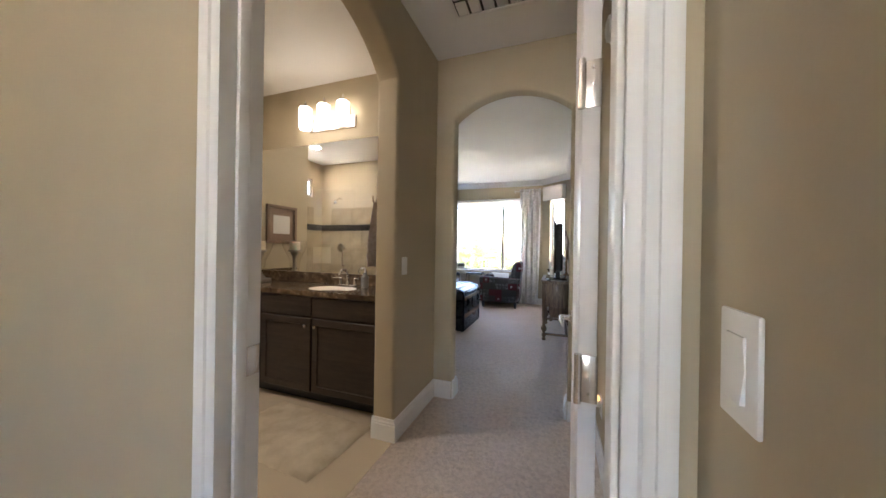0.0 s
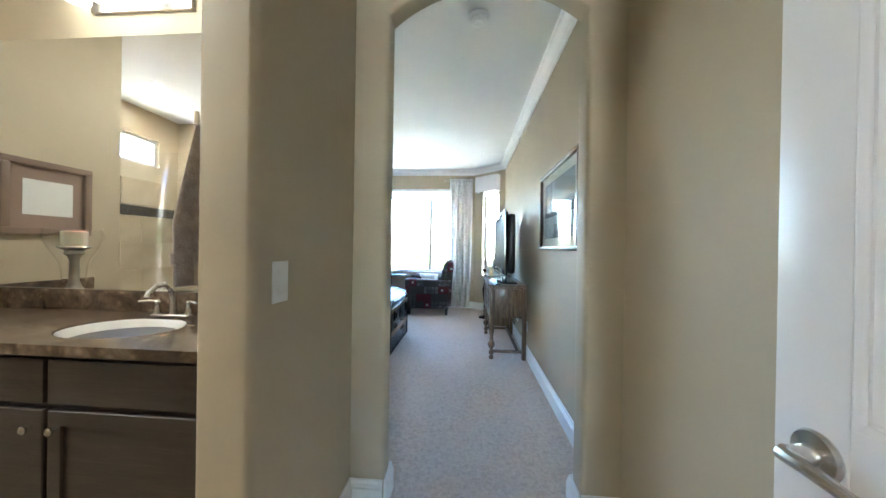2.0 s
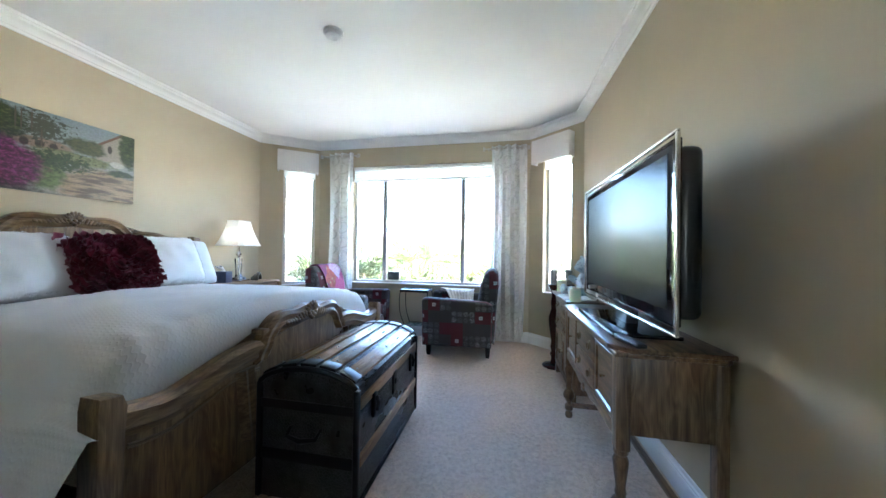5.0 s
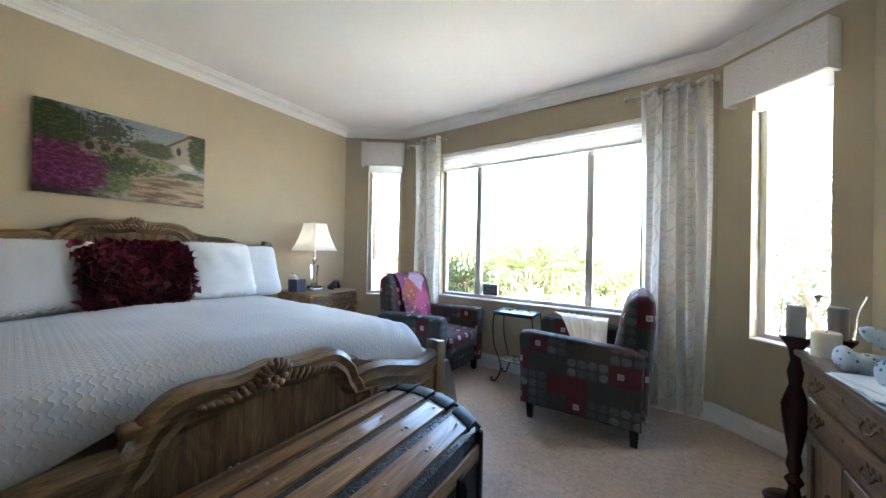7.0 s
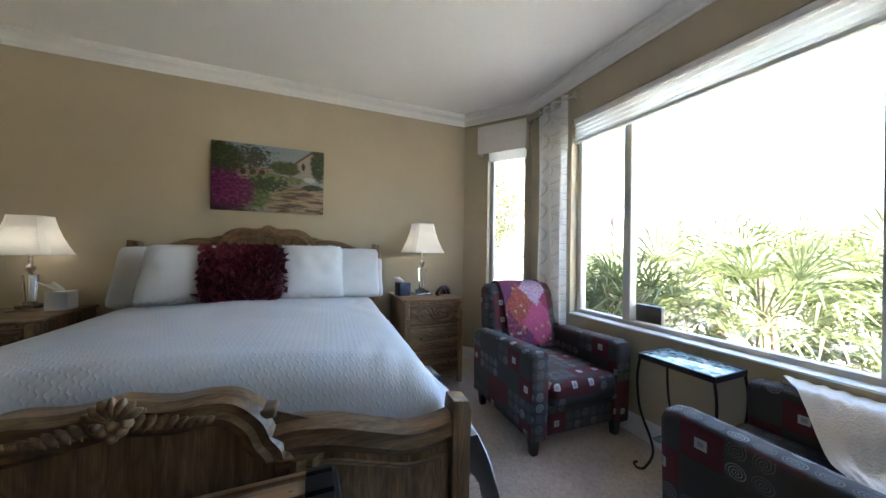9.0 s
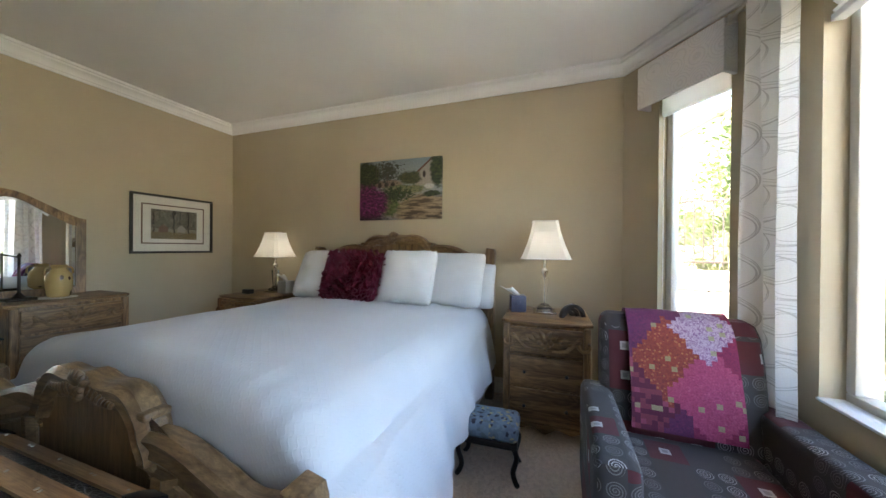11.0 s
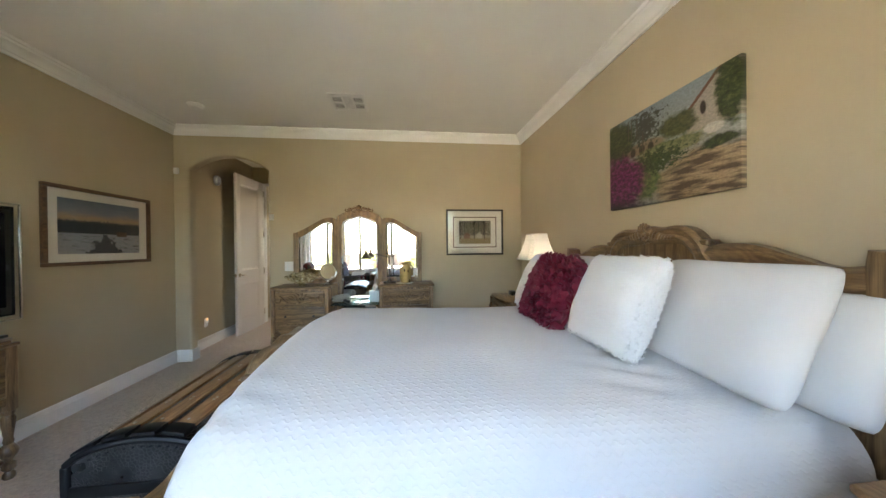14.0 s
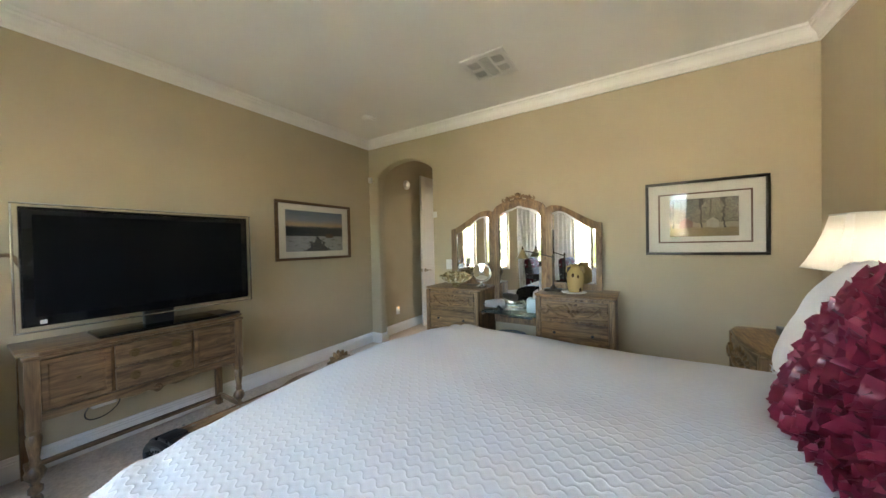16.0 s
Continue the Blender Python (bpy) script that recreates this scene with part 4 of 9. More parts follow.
def smoke_alarm(x, y, m=None, label="white round smoke alarm on the ceiling"):
    d = thing("smoke_alarm", label, "smoke alarm", m or pose(x, y, H), "smoke alarms")
    part("base", lathe([(0.07, 0), (0.072, -0.012), (0.066, -0.018), (0.062, -0.02)], 28), M_WHITE_PLASTIC, d)
    part("cover", lathe([(0.06, -0.019), (0.056, -0.036), (0.03, -0.044), (0.02, -0.040), (0.001, -0.041)], 28), M_WHITE_PLASTIC, d)


smoke_alarm(-0.245, 3.36)
smoke_alarm(-1.72, 5.33, label="white round detector on the bedroom ceiling")
smoke_alarm(0, 0, pose(E, 1.95, 2.28, 0, 90, 0), "white round alarm on the hall wall")
single("alarm_sensor", box((-0.022, 0, -0.035), (0.022, 0.04, 0.035), 0.008, 3), M_WHITE_PLASTIC, "small white alarm sensor in the wall corner", "sensor", pose(E - 0.04, S, 2.215))
single("thermostat", box((-0.025, 0, -0.035), (0.025, 0.016, 0.035), 0.004), M_WHITE_PLASTIC, "small white wall sensor beside the arch", "sensor", pose(-0.70, S, 1.68))

# ---- bedroom: windows' dressing ----
def ring_lines(k, vec, cw, ch, width):
    """Groups of nested, off-centre rings in staggered cells of cw by ch; gives 1 on the thread lines."""
    sep = k.node("ShaderNodeSeparateXYZ")
    k.link(vec, sep.inputs[0])
    col = k.math("DIVIDE", sep.outputs[0], cw)
    odd = k.math("MULTIPLY", k.math("MODULO", k.math("FLOOR", col), 2.0), 0.5)
    row = k.math("ADD", k.math("DIVIDE", sep.outputs[1], ch), odd)
    x = k.math("MULTIPLY", k.math("SUBTRACT", k.math("FRACT", col), 0.5), cw)
    y = k.math("MULTIPLY", k.math("SUBTRACT", k.math("FRACT", row), 0.5), ch)
    total = None
    for cx, cy, r in ((0.0, 0.0, 0.46), (0.03, 0.02, 0.42), (0.055, 0.05, 0.375), (0.09, 0.03, 0.33), (-0.10, -0.10, 0.27), (-0.08, -0.12, 0.235)):
        u = k.math("SUBTRACT", x, cx * ch)
        v = k.math("SUBTRACT", y, cy * ch)
        d = k.math("SQRT", k.math("ADD", k.math("MULTIPLY", u, u), k.math("MULTIPLY", v, v)))
        on = k.math("LESS_THAN", k.math("ABSOLUTE", k.math("SUBTRACT", d, r * ch)), width)
        total = on if total is None else k.math("MAXIMUM", total, on)
    return total


def sheer_material():
    """White embroidered sheer: translucent cloth with groups of ringed thread."""
    k = Mat("sheer_curtain", (0.9, 0.89, 0.87), 0.9)
    t = k.t
    tc = k.node("ShaderNodeTexCoord")
    line = ring_lines(k, tc.outputs["UV"], 0.23, 0.21, 0.0013)
    weave = k.noise(tc.outputs["UV"], 260, 2)
    col = k.mix(line, k.ramp(weave, [(0.3, (0.84, 0.835, 0.82)), (0.7, (0.92, 0.915, 0.90))]), (0.60, 0.59, 0.57))
    t.nodes.remove(k.b)
    dif, trl, mx, tp, mx2 = (t.nodes.new(n) for n in ("ShaderNodeBsdfDiffuse", "ShaderNodeBsdfTranslucent", "ShaderNodeMixShader", "ShaderNodeBsdfTransparent", "ShaderNodeMixShader"))
    k.link(col, dif.inputs["Color"])
    k.link(col, trl.inputs["Color"])
    mx.inputs[0].default_value, mx2.inputs[0].default_value = 0.62, 0.14
    k.link(dif.outputs[0], mx.inputs[1])
    k.link(trl.outputs[0], mx.inputs[2])
    k.link(mx.outputs[0], mx2.inputs[1])
    k.link(tp.outputs[0], mx2.inputs[2])
    k.link(mx2.outputs[0], t.nodes["Material Output"].inputs["Surface"])
    return k.mat


M_SHEER = sheer_material()
M_ROD = Mat("satin_nickel_rod", (0.55, 0.52, 0.47), 0.3, 1.0).mat


def uv_from(ob, fn):
    uv = ob.data.uv_layers.new(name="uv")
    for p in ob.data.polygons:
        for li in p.loop_indices:
            uv.data[li].uv = fn(ob.data.vertices[ob.data.loops[li].vertex_index].co)


def curtain(x0, x1, folds, label, flare=0.0):
    """A grommet curtain on a short rod: local origin at the rod's left end on the wall face y = N."""
    d = thing("window_curtain", label, "curtain", pose(0, 0, 0), "sheer curtains")
    n = folds * 16
    y0 = 7.365

    def f(u, v):
        z = 2.545 - 2.50 * v
        w = (x1 - x0)
        xx = x0 + w * u + flare * v * (u - 0.5) + 0.012 * math.sin(6 * u + 4 * v)
        amp = 0.044 - 0.008 * v + 0.006 * math.sin(3 * u * folds)
        ph = 2 * math.pi * folds * u
        return (xx + 0.010 * math.sin(2 * ph), y0 + amp * math.sin(ph) + 0.012 * math.sin(5 * v + 9 * u), z)
    cl = part("cloth", grid(n, 40, f), M_SHEER, d, smooth=80)
    uv = cl.data.uv_layers.new(name="uv")
    width = 0.16 * folds
    for p in cl.data.polygons:
        i, j = divmod(p.index, 40)
        for li, (a, b) in zip(p.loop_indices, ((0, 0), (1, 0), (1, 1), (0, 1))):
            uv.data[li].uv = ((i + a) / n * width * 1.25, (j + b) / 40 * 2.5)
    for i in range(1, folds * 2):
        u = i / (folds * 2)
        x, y, z = f(u, 0.018)
        part("grommet", lathe([(0.016, -0.003), (0.026, -0.003), (0.026, 0.003), (0.016, 0.003)], 16, None, Matrix.Translation((x, y0, 2.505)) @ pose(0, 0, 0, 0, 90, 32 if i % 2 else -32), close=False), M_ROD, d)
    return d


def rod(x0, x1, label):
    d = thing("curtain_rod", label, "curtain rod", pose(0, 0, 0), "curtain rods")
    part("pole", tube([(x0, 7.365, 2.505), (x1, 7.365, 2.505)], 0.009, 10), M_ROD, d)
    for x in (x0, x1):
        part("finial", box((x - 0.012, 7.345, 2.483), (x + 0.012, 7.385, 2.527), 0.003), M_ROD, d, "square nickel end cap")
    for x in (x0 + 0.06, x1 - 0.06):
        part("bracket", tube([(x, 7.365, 2.505), (x, 7.458, 2.505)], 0.006, 8), M_ROD, d)


curtain(-2.97, -2.60, 3, "white embroidered sheer curtain hanging open beside the window")
curtain(-0.66, -0.21, 4, "white embroidered sheer curtain drawn to the window's edge", -0.06)
rod(-3.09, -2.52, "short satin nickel curtain rod with square ends")
rod(-0.76, -0.19, "short satin nickel curtain rod with square ends")

def blind_material():
    """White pleated cloth that lets daylight through."""
    k = Mat("cellular_blind", (0.82, 0.82, 0.80), 0.8)
    tr, mx = k.node("ShaderNodeBsdfTranslucent"), k.node("ShaderNodeMixShader")
    tr.inputs["Color"].default_value = (0.86, 0.86, 0.84, 1)
    mx.inputs[0].default_value = 0.5
    k.link(k.b.outputs[0], mx.inputs[1])
    k.link(tr.outputs[0], mx.inputs[2])
    k.link(mx.outputs[0], k.t.nodes["Material Output"].inputs["Surface"])
    return k.mat


M_BLIND = blind_material()
bl = thing("cellular_blind", "white cellular blind drawn up at the top of the window", "blind", WIN["c"][0])
part("head_rail", box((0.535, 0.012, 2.325), (2.565, 0.06, 2.368), 0.003), M_TRIM, bl)
pl = []
for i in range(9):
    pl += [(0.018 if i % 2 else 0.034, 2.325 - 0.018 * i)]
pl += [(0.056 if i % 2 == 0 else 0.046, 2.325 - 0.018 * i) for i in range(8, -1, -1)]
part("pleats", prism(pl, "x", 0.54, 2.56), M_BLIND, bl, smooth=0)
part("bottom_rail", box((0.54, 0.012, 2.155), (2.56, 0.056, 2.182), 0.004), M_TRIM, bl)


def valance_material():
    k = Mat("valance_damask", (0.72, 0.69, 0.65), 0.85)
    v = k.place((1, 1, 1))
    vor = k.node("ShaderNodeTexVoronoi")
    vor.inputs["Scale"].default_value = 7
    k.link(v, vor.inputs["Vector"])
    s = k.math("SINE", k.math("MULTIPLY", vor.outputs["Distance"], 60.0))
    k.set("Base Color", k.mix(k.math("MULTIPLY", k.math("GREATER_THAN", s, 0.5), 0.35), (0.74, 0.71, 0.68), (0.56, 0.53, 0.50)))
    k.bump(k.noise(v, 300, 2), 0.2, 0.002)
    return k.mat


M_VALANCE = valance_material()


def valance(m, s0, s1, z0, z1):
    d = thing("window_valance", "upholstered white box valance over the bay window", "valance", m, "box valances")
    part("front", box((s0, -0.115, z0), (s1, -0.095, z1), 0.006, 3), M_VALANCE, d)
    for a in (s0, s1 - 0.02):
        part("return", box((a, -0.096, z0 + 0.001), (a + 0.02, -0.001, z1 - 0.001), 0.005, 3), M_VALANCE, d)
    part("top_board", box((s0 + 0.02, -0.094, z1 - 0.02), (s1 - 0.02, -0.001, z1 - 0.004)), M_VALANCE, d)


valance(WIN["l"][0], 0.215, 0.745, 2.262, 2.552)
valance(WIN["r"][0], LEN_R - 0.63, LEN_R - 0.115, 2.262, 2.552)
for key, s0, s1, z0 in (("l", 0.29, 0.715, 0.655), ("r", LEN_R - 0.525, LEN_R - 0.145, 0.67)):
    rb = thing("roller_blind", "white blind drawn up under the valance", "blind", WIN[key][0])
    part("rolled_cloth", box((s0 + 0.006, 0.01, 2.20), (s1 - 0.006, 0.05, 2.366), 0.012, 3), M_BLIND, rb)
    part("cord", tube([(s0 + 0.02, 0.02, 2.2), (s0 + 0.022, 0.022, 0.80)], 0.0025, 6), M_WHITE_PLASTIC, rb)

# ---- bed ----
M_OAK = wood("carved_oak", (0.105, 0.056, 0.024), (0.285, 0.176, 0.085), 0.36, (1.2, 8, 8))
M_OAK_Y = wood("carved_oak_across", (0.105, 0.056, 0.024), (0.285, 0.176, 0.085), 0.36, (8, 1.2, 8))
M_OAK_Z = wood("carved_oak_upright", (0.105, 0.056, 0.024), (0.285, 0.176, 0.085), 0.36, (8, 8, 1.2))


def smoothed(pts, n=6):
    """A Catmull-Rom line through plan points."""
    out = []
    for i in range(len(pts) - 1):
        p0, p1, p2, p3 = (Vector(pts[max(0, min(len(pts) - 1, i + k))]) for k in (-1, 0, 1, 2))
        for j in range(n):
            t = j / n
            out.append(tuple(0.5 * ((2 * p1) + (p2 - p0) * t + (2 * p0 - 5 * p1 + 4 * p2 - p3) * t * t + (3 * p1 - p0 - 3 * p2 + p3) * t ** 3)))
    out.append(tuple(pts[-1]))
    return out


def carved_board(root, x, t, half, edge, low, side, shift=0.0):
    """A carved bed board in the plane of x. edge: outline (y, z) of the half from the middle outwards, in two runs:
    the crown and the wing. side: +1 when the show face is at +x. Panel, crown rail, wing rails, inner bead, leaf carving."""
    crown, wing = edge
    cr = smoothed(crown)
    wi = smoothed(wing)
    full = [(-y, z) for y, z in wi[::-1]] + [(-y, z) for y, z in cr[::-1]] + cr[1:] + wi
    panel = bmesh.new()
    prism([(y, z - 0.02) for y, z in full] + [(full[-1][0], low), (full[0][0], low)], "x", x - t * 0.25, x + t * 0.25, bm=panel)
    part("panel", panel, M_OAK_Z, root, "carved oak panel")

    def rail(line, name, w, dep, drop=0.0):
        bm = bmesh.new()
        secs = [(dep * 0.55, 0.0), (dep, -w * 0.18), (dep * 0.8, -w * 0.45), (dep * 0.95, -w * 0.62), (dep * 0.5, -w * 0.85), (dep * 0.32, -w)]
        sec = secs + [(-a, b) for a, b in secs[::-1]]
        rings = []
        for i, (y, z) in enumerate(line):
            a, b = line[max(0, i - 1)], line[min(len(line) - 1, i + 1)]
            d = Vector((b[0] - a[0], b[1] - a[1])).normalized()
            nx = Vector((d.y, -d.x)) if (d.x < 0) else Vector((-d.y, d.x))
            rings.append([bm.verts.new((x + o, y + nx.x * (h - drop), z + nx.y * (h - drop))) for o, h in sec])
        for r0, r1 in zip(rings, rings[1:]):
            for j in range(len(sec)):
                bm.faces.new((r0[j], r0[(j + 1) % len(sec)], r1[(j + 1) % len(sec)], r1[j]))
        bm.faces.new(rings[0])
        bm.faces.new(rings[-1])
        bmesh.ops.recalc_face_normals(bm, faces=bm.faces)
        part(name, bm, M_OAK_Y, root)
    for s in (1, -1):
        rail([(s * y, z) for y, z in wi], "wing_rail", 0.115, t * 0.55)
        rail([(s * y, z - 0.125) for y, z in wi[2:-2]], "wing_bead", 0.026, t * 0.36)
    both = [(-y, z) for y, z in cr[::-1]] + cr[1:]
    # the crown's ends run down in front of the wings
    tail = smoothed([both[-1], (both[-1][0] + 0.035, both[-1][1] - 0.06), (both[-1][0] + 0.03, both[-1][1] - 0.16), (both[-1][0] + 0.0, low + 0.12)], 5)
    both = [(-y, z) for y, z in tail[::-1]] + both[1:-1] + tail
    rail(both, "crown_rail", 0.10, t * 0.62)
    # leaf carving: a shell in the middle and feathered leaves each way
    top = cr[0][1]
    lf = bmesh.new()
    for s in (1, -1):
        for i in range(8):
            y = s * (0.035 + 0.021 * i)
            zc = np.interp(abs(y), [p[0] for p in cr], [p[1] for p in cr])
            ln = 0.062 - 0.004 * i
            leaf = lathe([(0.001, 0), (0.0095, ln * 0.3), (0.012, ln * 0.6), (0.006, ln * 0.9), (0.001, ln)], 7)
            bmesh.ops.scale(leaf, vec=(0.6, 1, 1), verts=leaf.verts)
            bmesh.ops.transform(leaf, matrix=Matrix.Translation((x + side * t * 0.62, y, zc - 0.07)) @ pose(0, 0, 0, -s * (25 + 5 * i), side * -6, 0), verts=leaf.verts)
            join(lf, leaf)
    for i in range(7):
        a = -66 + 22 * i
        leaf = lathe([(0.002, 0), (0.010, 0.02), (0.014, 0.045), (0.004, 0.064)], 8)
        bmesh.ops.transform(leaf, matrix=Matrix.Translation((x + side * t * 0.6, 0, top - 0.045)) @ pose(0, 0, 0, a, side * 8, 0), verts=leaf.verts)
        join(lf, leaf)
    for y, z in ((0, -0.055), (0.018, -0.068), (-0.018, -0.068), (0.0, -0.082), (0.03, -0.05), (-0.03, -0.05)):
        ball = lathe([(0.001, -0.014), (0.010, -0.010), (0.014, 0), (0.010, 0.010), (0.001, 0.014)], 10)
        bmesh.ops.transform(ball, matrix=Matrix.Translation((x + side * t * 0.66, y, top + z)), verts=ball.verts)
        join(lf, ball)
    part("leaf_carving", lf, M_OAK, root, "carved shell and leaf crest", smooth=70)
    # small ears where the crown's scallop turns
    for s in (1, -1):
        part("crown_ear", box((x - t * 0.5, s * cr[-7][0] - 0.022, cr[-7][1] - 0.012), (x + t * 0.5, s * cr[-7][0] + 0.022, cr[-7][1] + 0.014), 0.008, 3), M_OAK_Y, root)
    for s in (1, -1):
        py = s * half
        post = bmesh.new()
        zt = wi[-1][1]
        prism([(py - 0.033, 0.0), (py + 0.033, 0.0), (py + 0.036, zt - 0.1), (py + 0.042, zt), (py + 0.03, zt + 0.035), (py - 0.03, zt + 0.045), (py - 0.036, zt), (py - 0.034, zt - 0.1)], "x", x - t * 0.6, x + t * 0.6, 0.008, bm=post)
        part("post", post, M_OAK_Z, root)


BED = pose(-3.745, 5.06, 0, 0, 0, -2.4)
bed = thing("bed", "carved oak bed with scrolled headboard and footboard", "bed", BED)
carved_board(bed, 0.03, 0.075, 0.925, ([(0, 1.41), (0.10, 1.395), (0.20, 1.40), (0.29, 1.375), (0.36, 1.31), (0.385, 1.265)], [(0.36, 1.285), (0.46, 1.305), (0.58, 1.295), (0.70, 1.255), (0.80, 1.225), (0.905, 1.235)]), 0.25, 1)
carved_board(bed, 2.085, 0.075, 0.942, ([(0, 0.845), (0.10, 0.826), (0.20, 0.832), (0.27, 0.815), (0.335, 0.755), (0.36, 0.70)], [(0.335, 0.712), (0.42, 0.72), (0.53, 0.705), (0.66, 0.668), (0.78, 0.640), (0.925, 0.665)]), 0.16, 1)
for s in (1, -1):
    part("side_rail", box((0.06, s * 0.925 - 0.02, 0.14), (2.06, s * 0.925 + 0.02, 0.37), 0.008), M_OAK, bed)


def quilt_material():
    """White matelasse: a raised net of wavy cells."""
    k = Mat("white_matelasse", (0.80, 0.80, 0.80), 0.85)
    v = k.place((1, 1, 1), "UV")
    sep = k.node("ShaderNodeSeparateXYZ")
    k.link(v, sep.inputs[0])
    px, py = 2 * math.pi / 0.036, math.pi / 0.022
    wx = k.math("SINE", k.math("MULTIPLY", sep.outputs[0], px))
    cy = k.math("MULTIPLY", sep.outputs[1], py)
    wy = k.math("SINE", k.math("ADD", cy, k.math("MULTIPLY", k.math("MULTIPLY", wx, k.math("COSINE", cy)), 0.95)))
    ridge = k.math("SUBTRACT", 1.0, k.math("POWER", k.math("ABSOLUTE", wy), 0.45))
    n = k.noise(v, 60, 3)
    h = k.math("ADD", ridge, k.math("MULTIPLY", n, 0.35))
    k.bump(h, 0.28, 0.0040)
    big = k.noise(v, 2.0, 3)
    k.set("Base Color", k.ramp(big, [(0.3, (0.54, 0.54, 0.545)), (0.7, (0.60, 0.60, 0.60))]))
    k.set("Sheen Weight", 0.15)
    return k.mat


M_QUILT = quilt_material()
bd = thing("bed_cover", "white textured matelasse comforter draped over the bed", "bedspread", BED)


def cover(u, v):
    """Unrolled cloth: u along the bed, v across it; the top swells, the foot is tucked down, both sides hang in soft folds."""
    run = 2.22 * u
    hang = 0.56
    hw, r = 0.93, 0.15
    s = (v - 0.5) * 2 * (hw + hang)
    a = abs(s)
    sg = 1 if s > 0 else -1
    side = min(1.0, max(0.0, (a - hw + 0.10) / 0.22))
    x, drop, rf = 0.10 + run, 0.0, 0.10
    th = (run - 1.83) / rf
    if th > 0:
        if th < math.pi / 2:
            xt, drop = 1.93 + rf * math.sin(th), rf * (1 - math.cos(th))
        else:
            xt, drop = 1.93 + rf, rf + (run - 1.83 - rf * math.pi / 2)
        xs = 1.90 + (run - 1.83) * 0.62
        x = xt + (xs - xt) * side
        drop *= 1 - side
    swell = 0.125 * math.sin(math.pi * min(1.0, 0.16 + 0.47 * u)) * max(0, 1 - (a / hw) ** 2.4)
    z = 0.775 + swell - drop
    if a < hw - r:
        y = s
    elif a < hw - r + r * math.pi / 2:
        t2 = (a - (hw - r)) / r
        y = sg * (hw - r + r * math.sin(t2))
        z = z - r * (1 - math.cos(t2))
    else:
        d = (a - (hw - r + r * math.pi / 2)) * (0.68 + 0.32 * min(1.0, max(0.0, (u - 0.15) / 0.75)))
        fold = 0.018 * math.sin(13 * x + 2.0 * sg) + 0.010 * math.sin(31 * x + 1.3)
        flare = (0.08 + 0.07 * min(1.0, max(0, u - 0.45) / 0.35)) * math.sin(2.3 * d / hang)
        y = sg * (hw + fold * min(1, d / 0.22) + flare + 0.05 * min(1.0, max(0, u - 0.45) / 0.35))
        z = z - r - d
        z += 0.02 * math.sin(4 * x + sg)
    wr = 0.006 * noise.noise((x * 5, s * 5, 0)) + 0.012 * noise.noise((x * 1.7, s * 1.9, 3.0))
    pucker = math.exp(-((x - 0.62) ** 2 + (s - 0.62) ** 2) / 0.02) + 0.8 * math.exp(-((x - 1.95) ** 2 + (a - 0.72) ** 2) / 0.02)
    wr += 0.009 * pucker * math.sin(55 * (0.3 * x + s))
    return (x, y, max(0.05, z + wr))


cloth_ = part("cloth", grid(130, 130, cover), M_QUILT, bd, smooth=80)
cloth_uv = cloth_.data.uv_layers.new(name="uv")
for p in cloth_.data.polygons:
    i, j = divmod(p.index, 130)
    for li, (a, b) in zip(p.loop_indices, ((0, 0), (1, 0), (1, 1), (0, 1))):
        cloth_uv.data[li].uv = ((i + a) / 130 * 2.22, (j + b) / 130 * 2.98)
mt = single("mattress", box((0.08, -0.84, 0.30), (1.97, 0.84, 0.735), 0.10, 5), paint("mattress_white", (0.78, 0.78, 0.77), 0.9), "white mattress and base under the comforter", "mattress", BED)

# pillows
M_PILLOW = paint("pillow_cotton", (0.63, 0.63, 0.63), 0.9, 90, 0.15, 0.02)


def pillow(w, h, t, name, mat, label, m, fringe=0.0, seed=0):
    """A stuffed pillow: local x across, z up, y its thickness."""
    def f(sgn):
        def g(u, v):
            a, b = 2 * u - 1, 2 * v - 1
            q = max(0.0, (1 - abs(a) ** 2.6) * (1 - abs(b) ** 2.6)) ** 0.45
            pinch = 1 - 0.06 * (1 - a * a) * b * b - 0.0
            pz = 1 - 0.06 * (1 - b * b) * a * a
            wob = 0.012 * noise.noise((a * 2.2 + seed, b * 2.2, sgn * 3.0))
            ex = fringe * noise.noise((a * 30, b * 30, seed)) if max(abs(a), abs(b)) > 0.97 else 0
            rc = 1 - 0.085 * abs(a * b) ** 5
            pz, pinch = pz * rc, pinch * rc
            return (w / 2 * a * pz + ex, sgn * t / 2 * q * 0.98 + wob * q, h / 2 * b * pinch + ex)
        return g
    bm = grid(36, 30, f(1))
    grid(36, 30, f(-1), bm)
    bmesh.ops.remove_doubles(bm, verts=bm.verts, dist=0.0015)
    bmesh.ops.recalc_face_normals(bm, faces=bm.faces)
    return single(name, bm, mat, label, "pillow", m, "pillows on the bed", 80)


def fluff_material():
    k = Mat("fluffy_white_faux_fur", (0.68, 0.68, 0.675), 0.95)
    v = k.place()
    k.bump(k.math("ADD", k.noise(v, 70, 5, 0.75, 1.5), k.noise(v, 14, 3, 0.6)), 0.55, 0.010)
    k.set("Sheen Weight", 0.5)
    return k.mat


M_FLUFF = fluff_material()


def lean(y, x, z, tilt, turn=0):
    """Pose of a pillow that leans against the headboard, face towards the foot."""
    return pose(x, y, z, 0, 0, -90 + turn) @ pose(0, 0, 0, tilt, 0, 0)


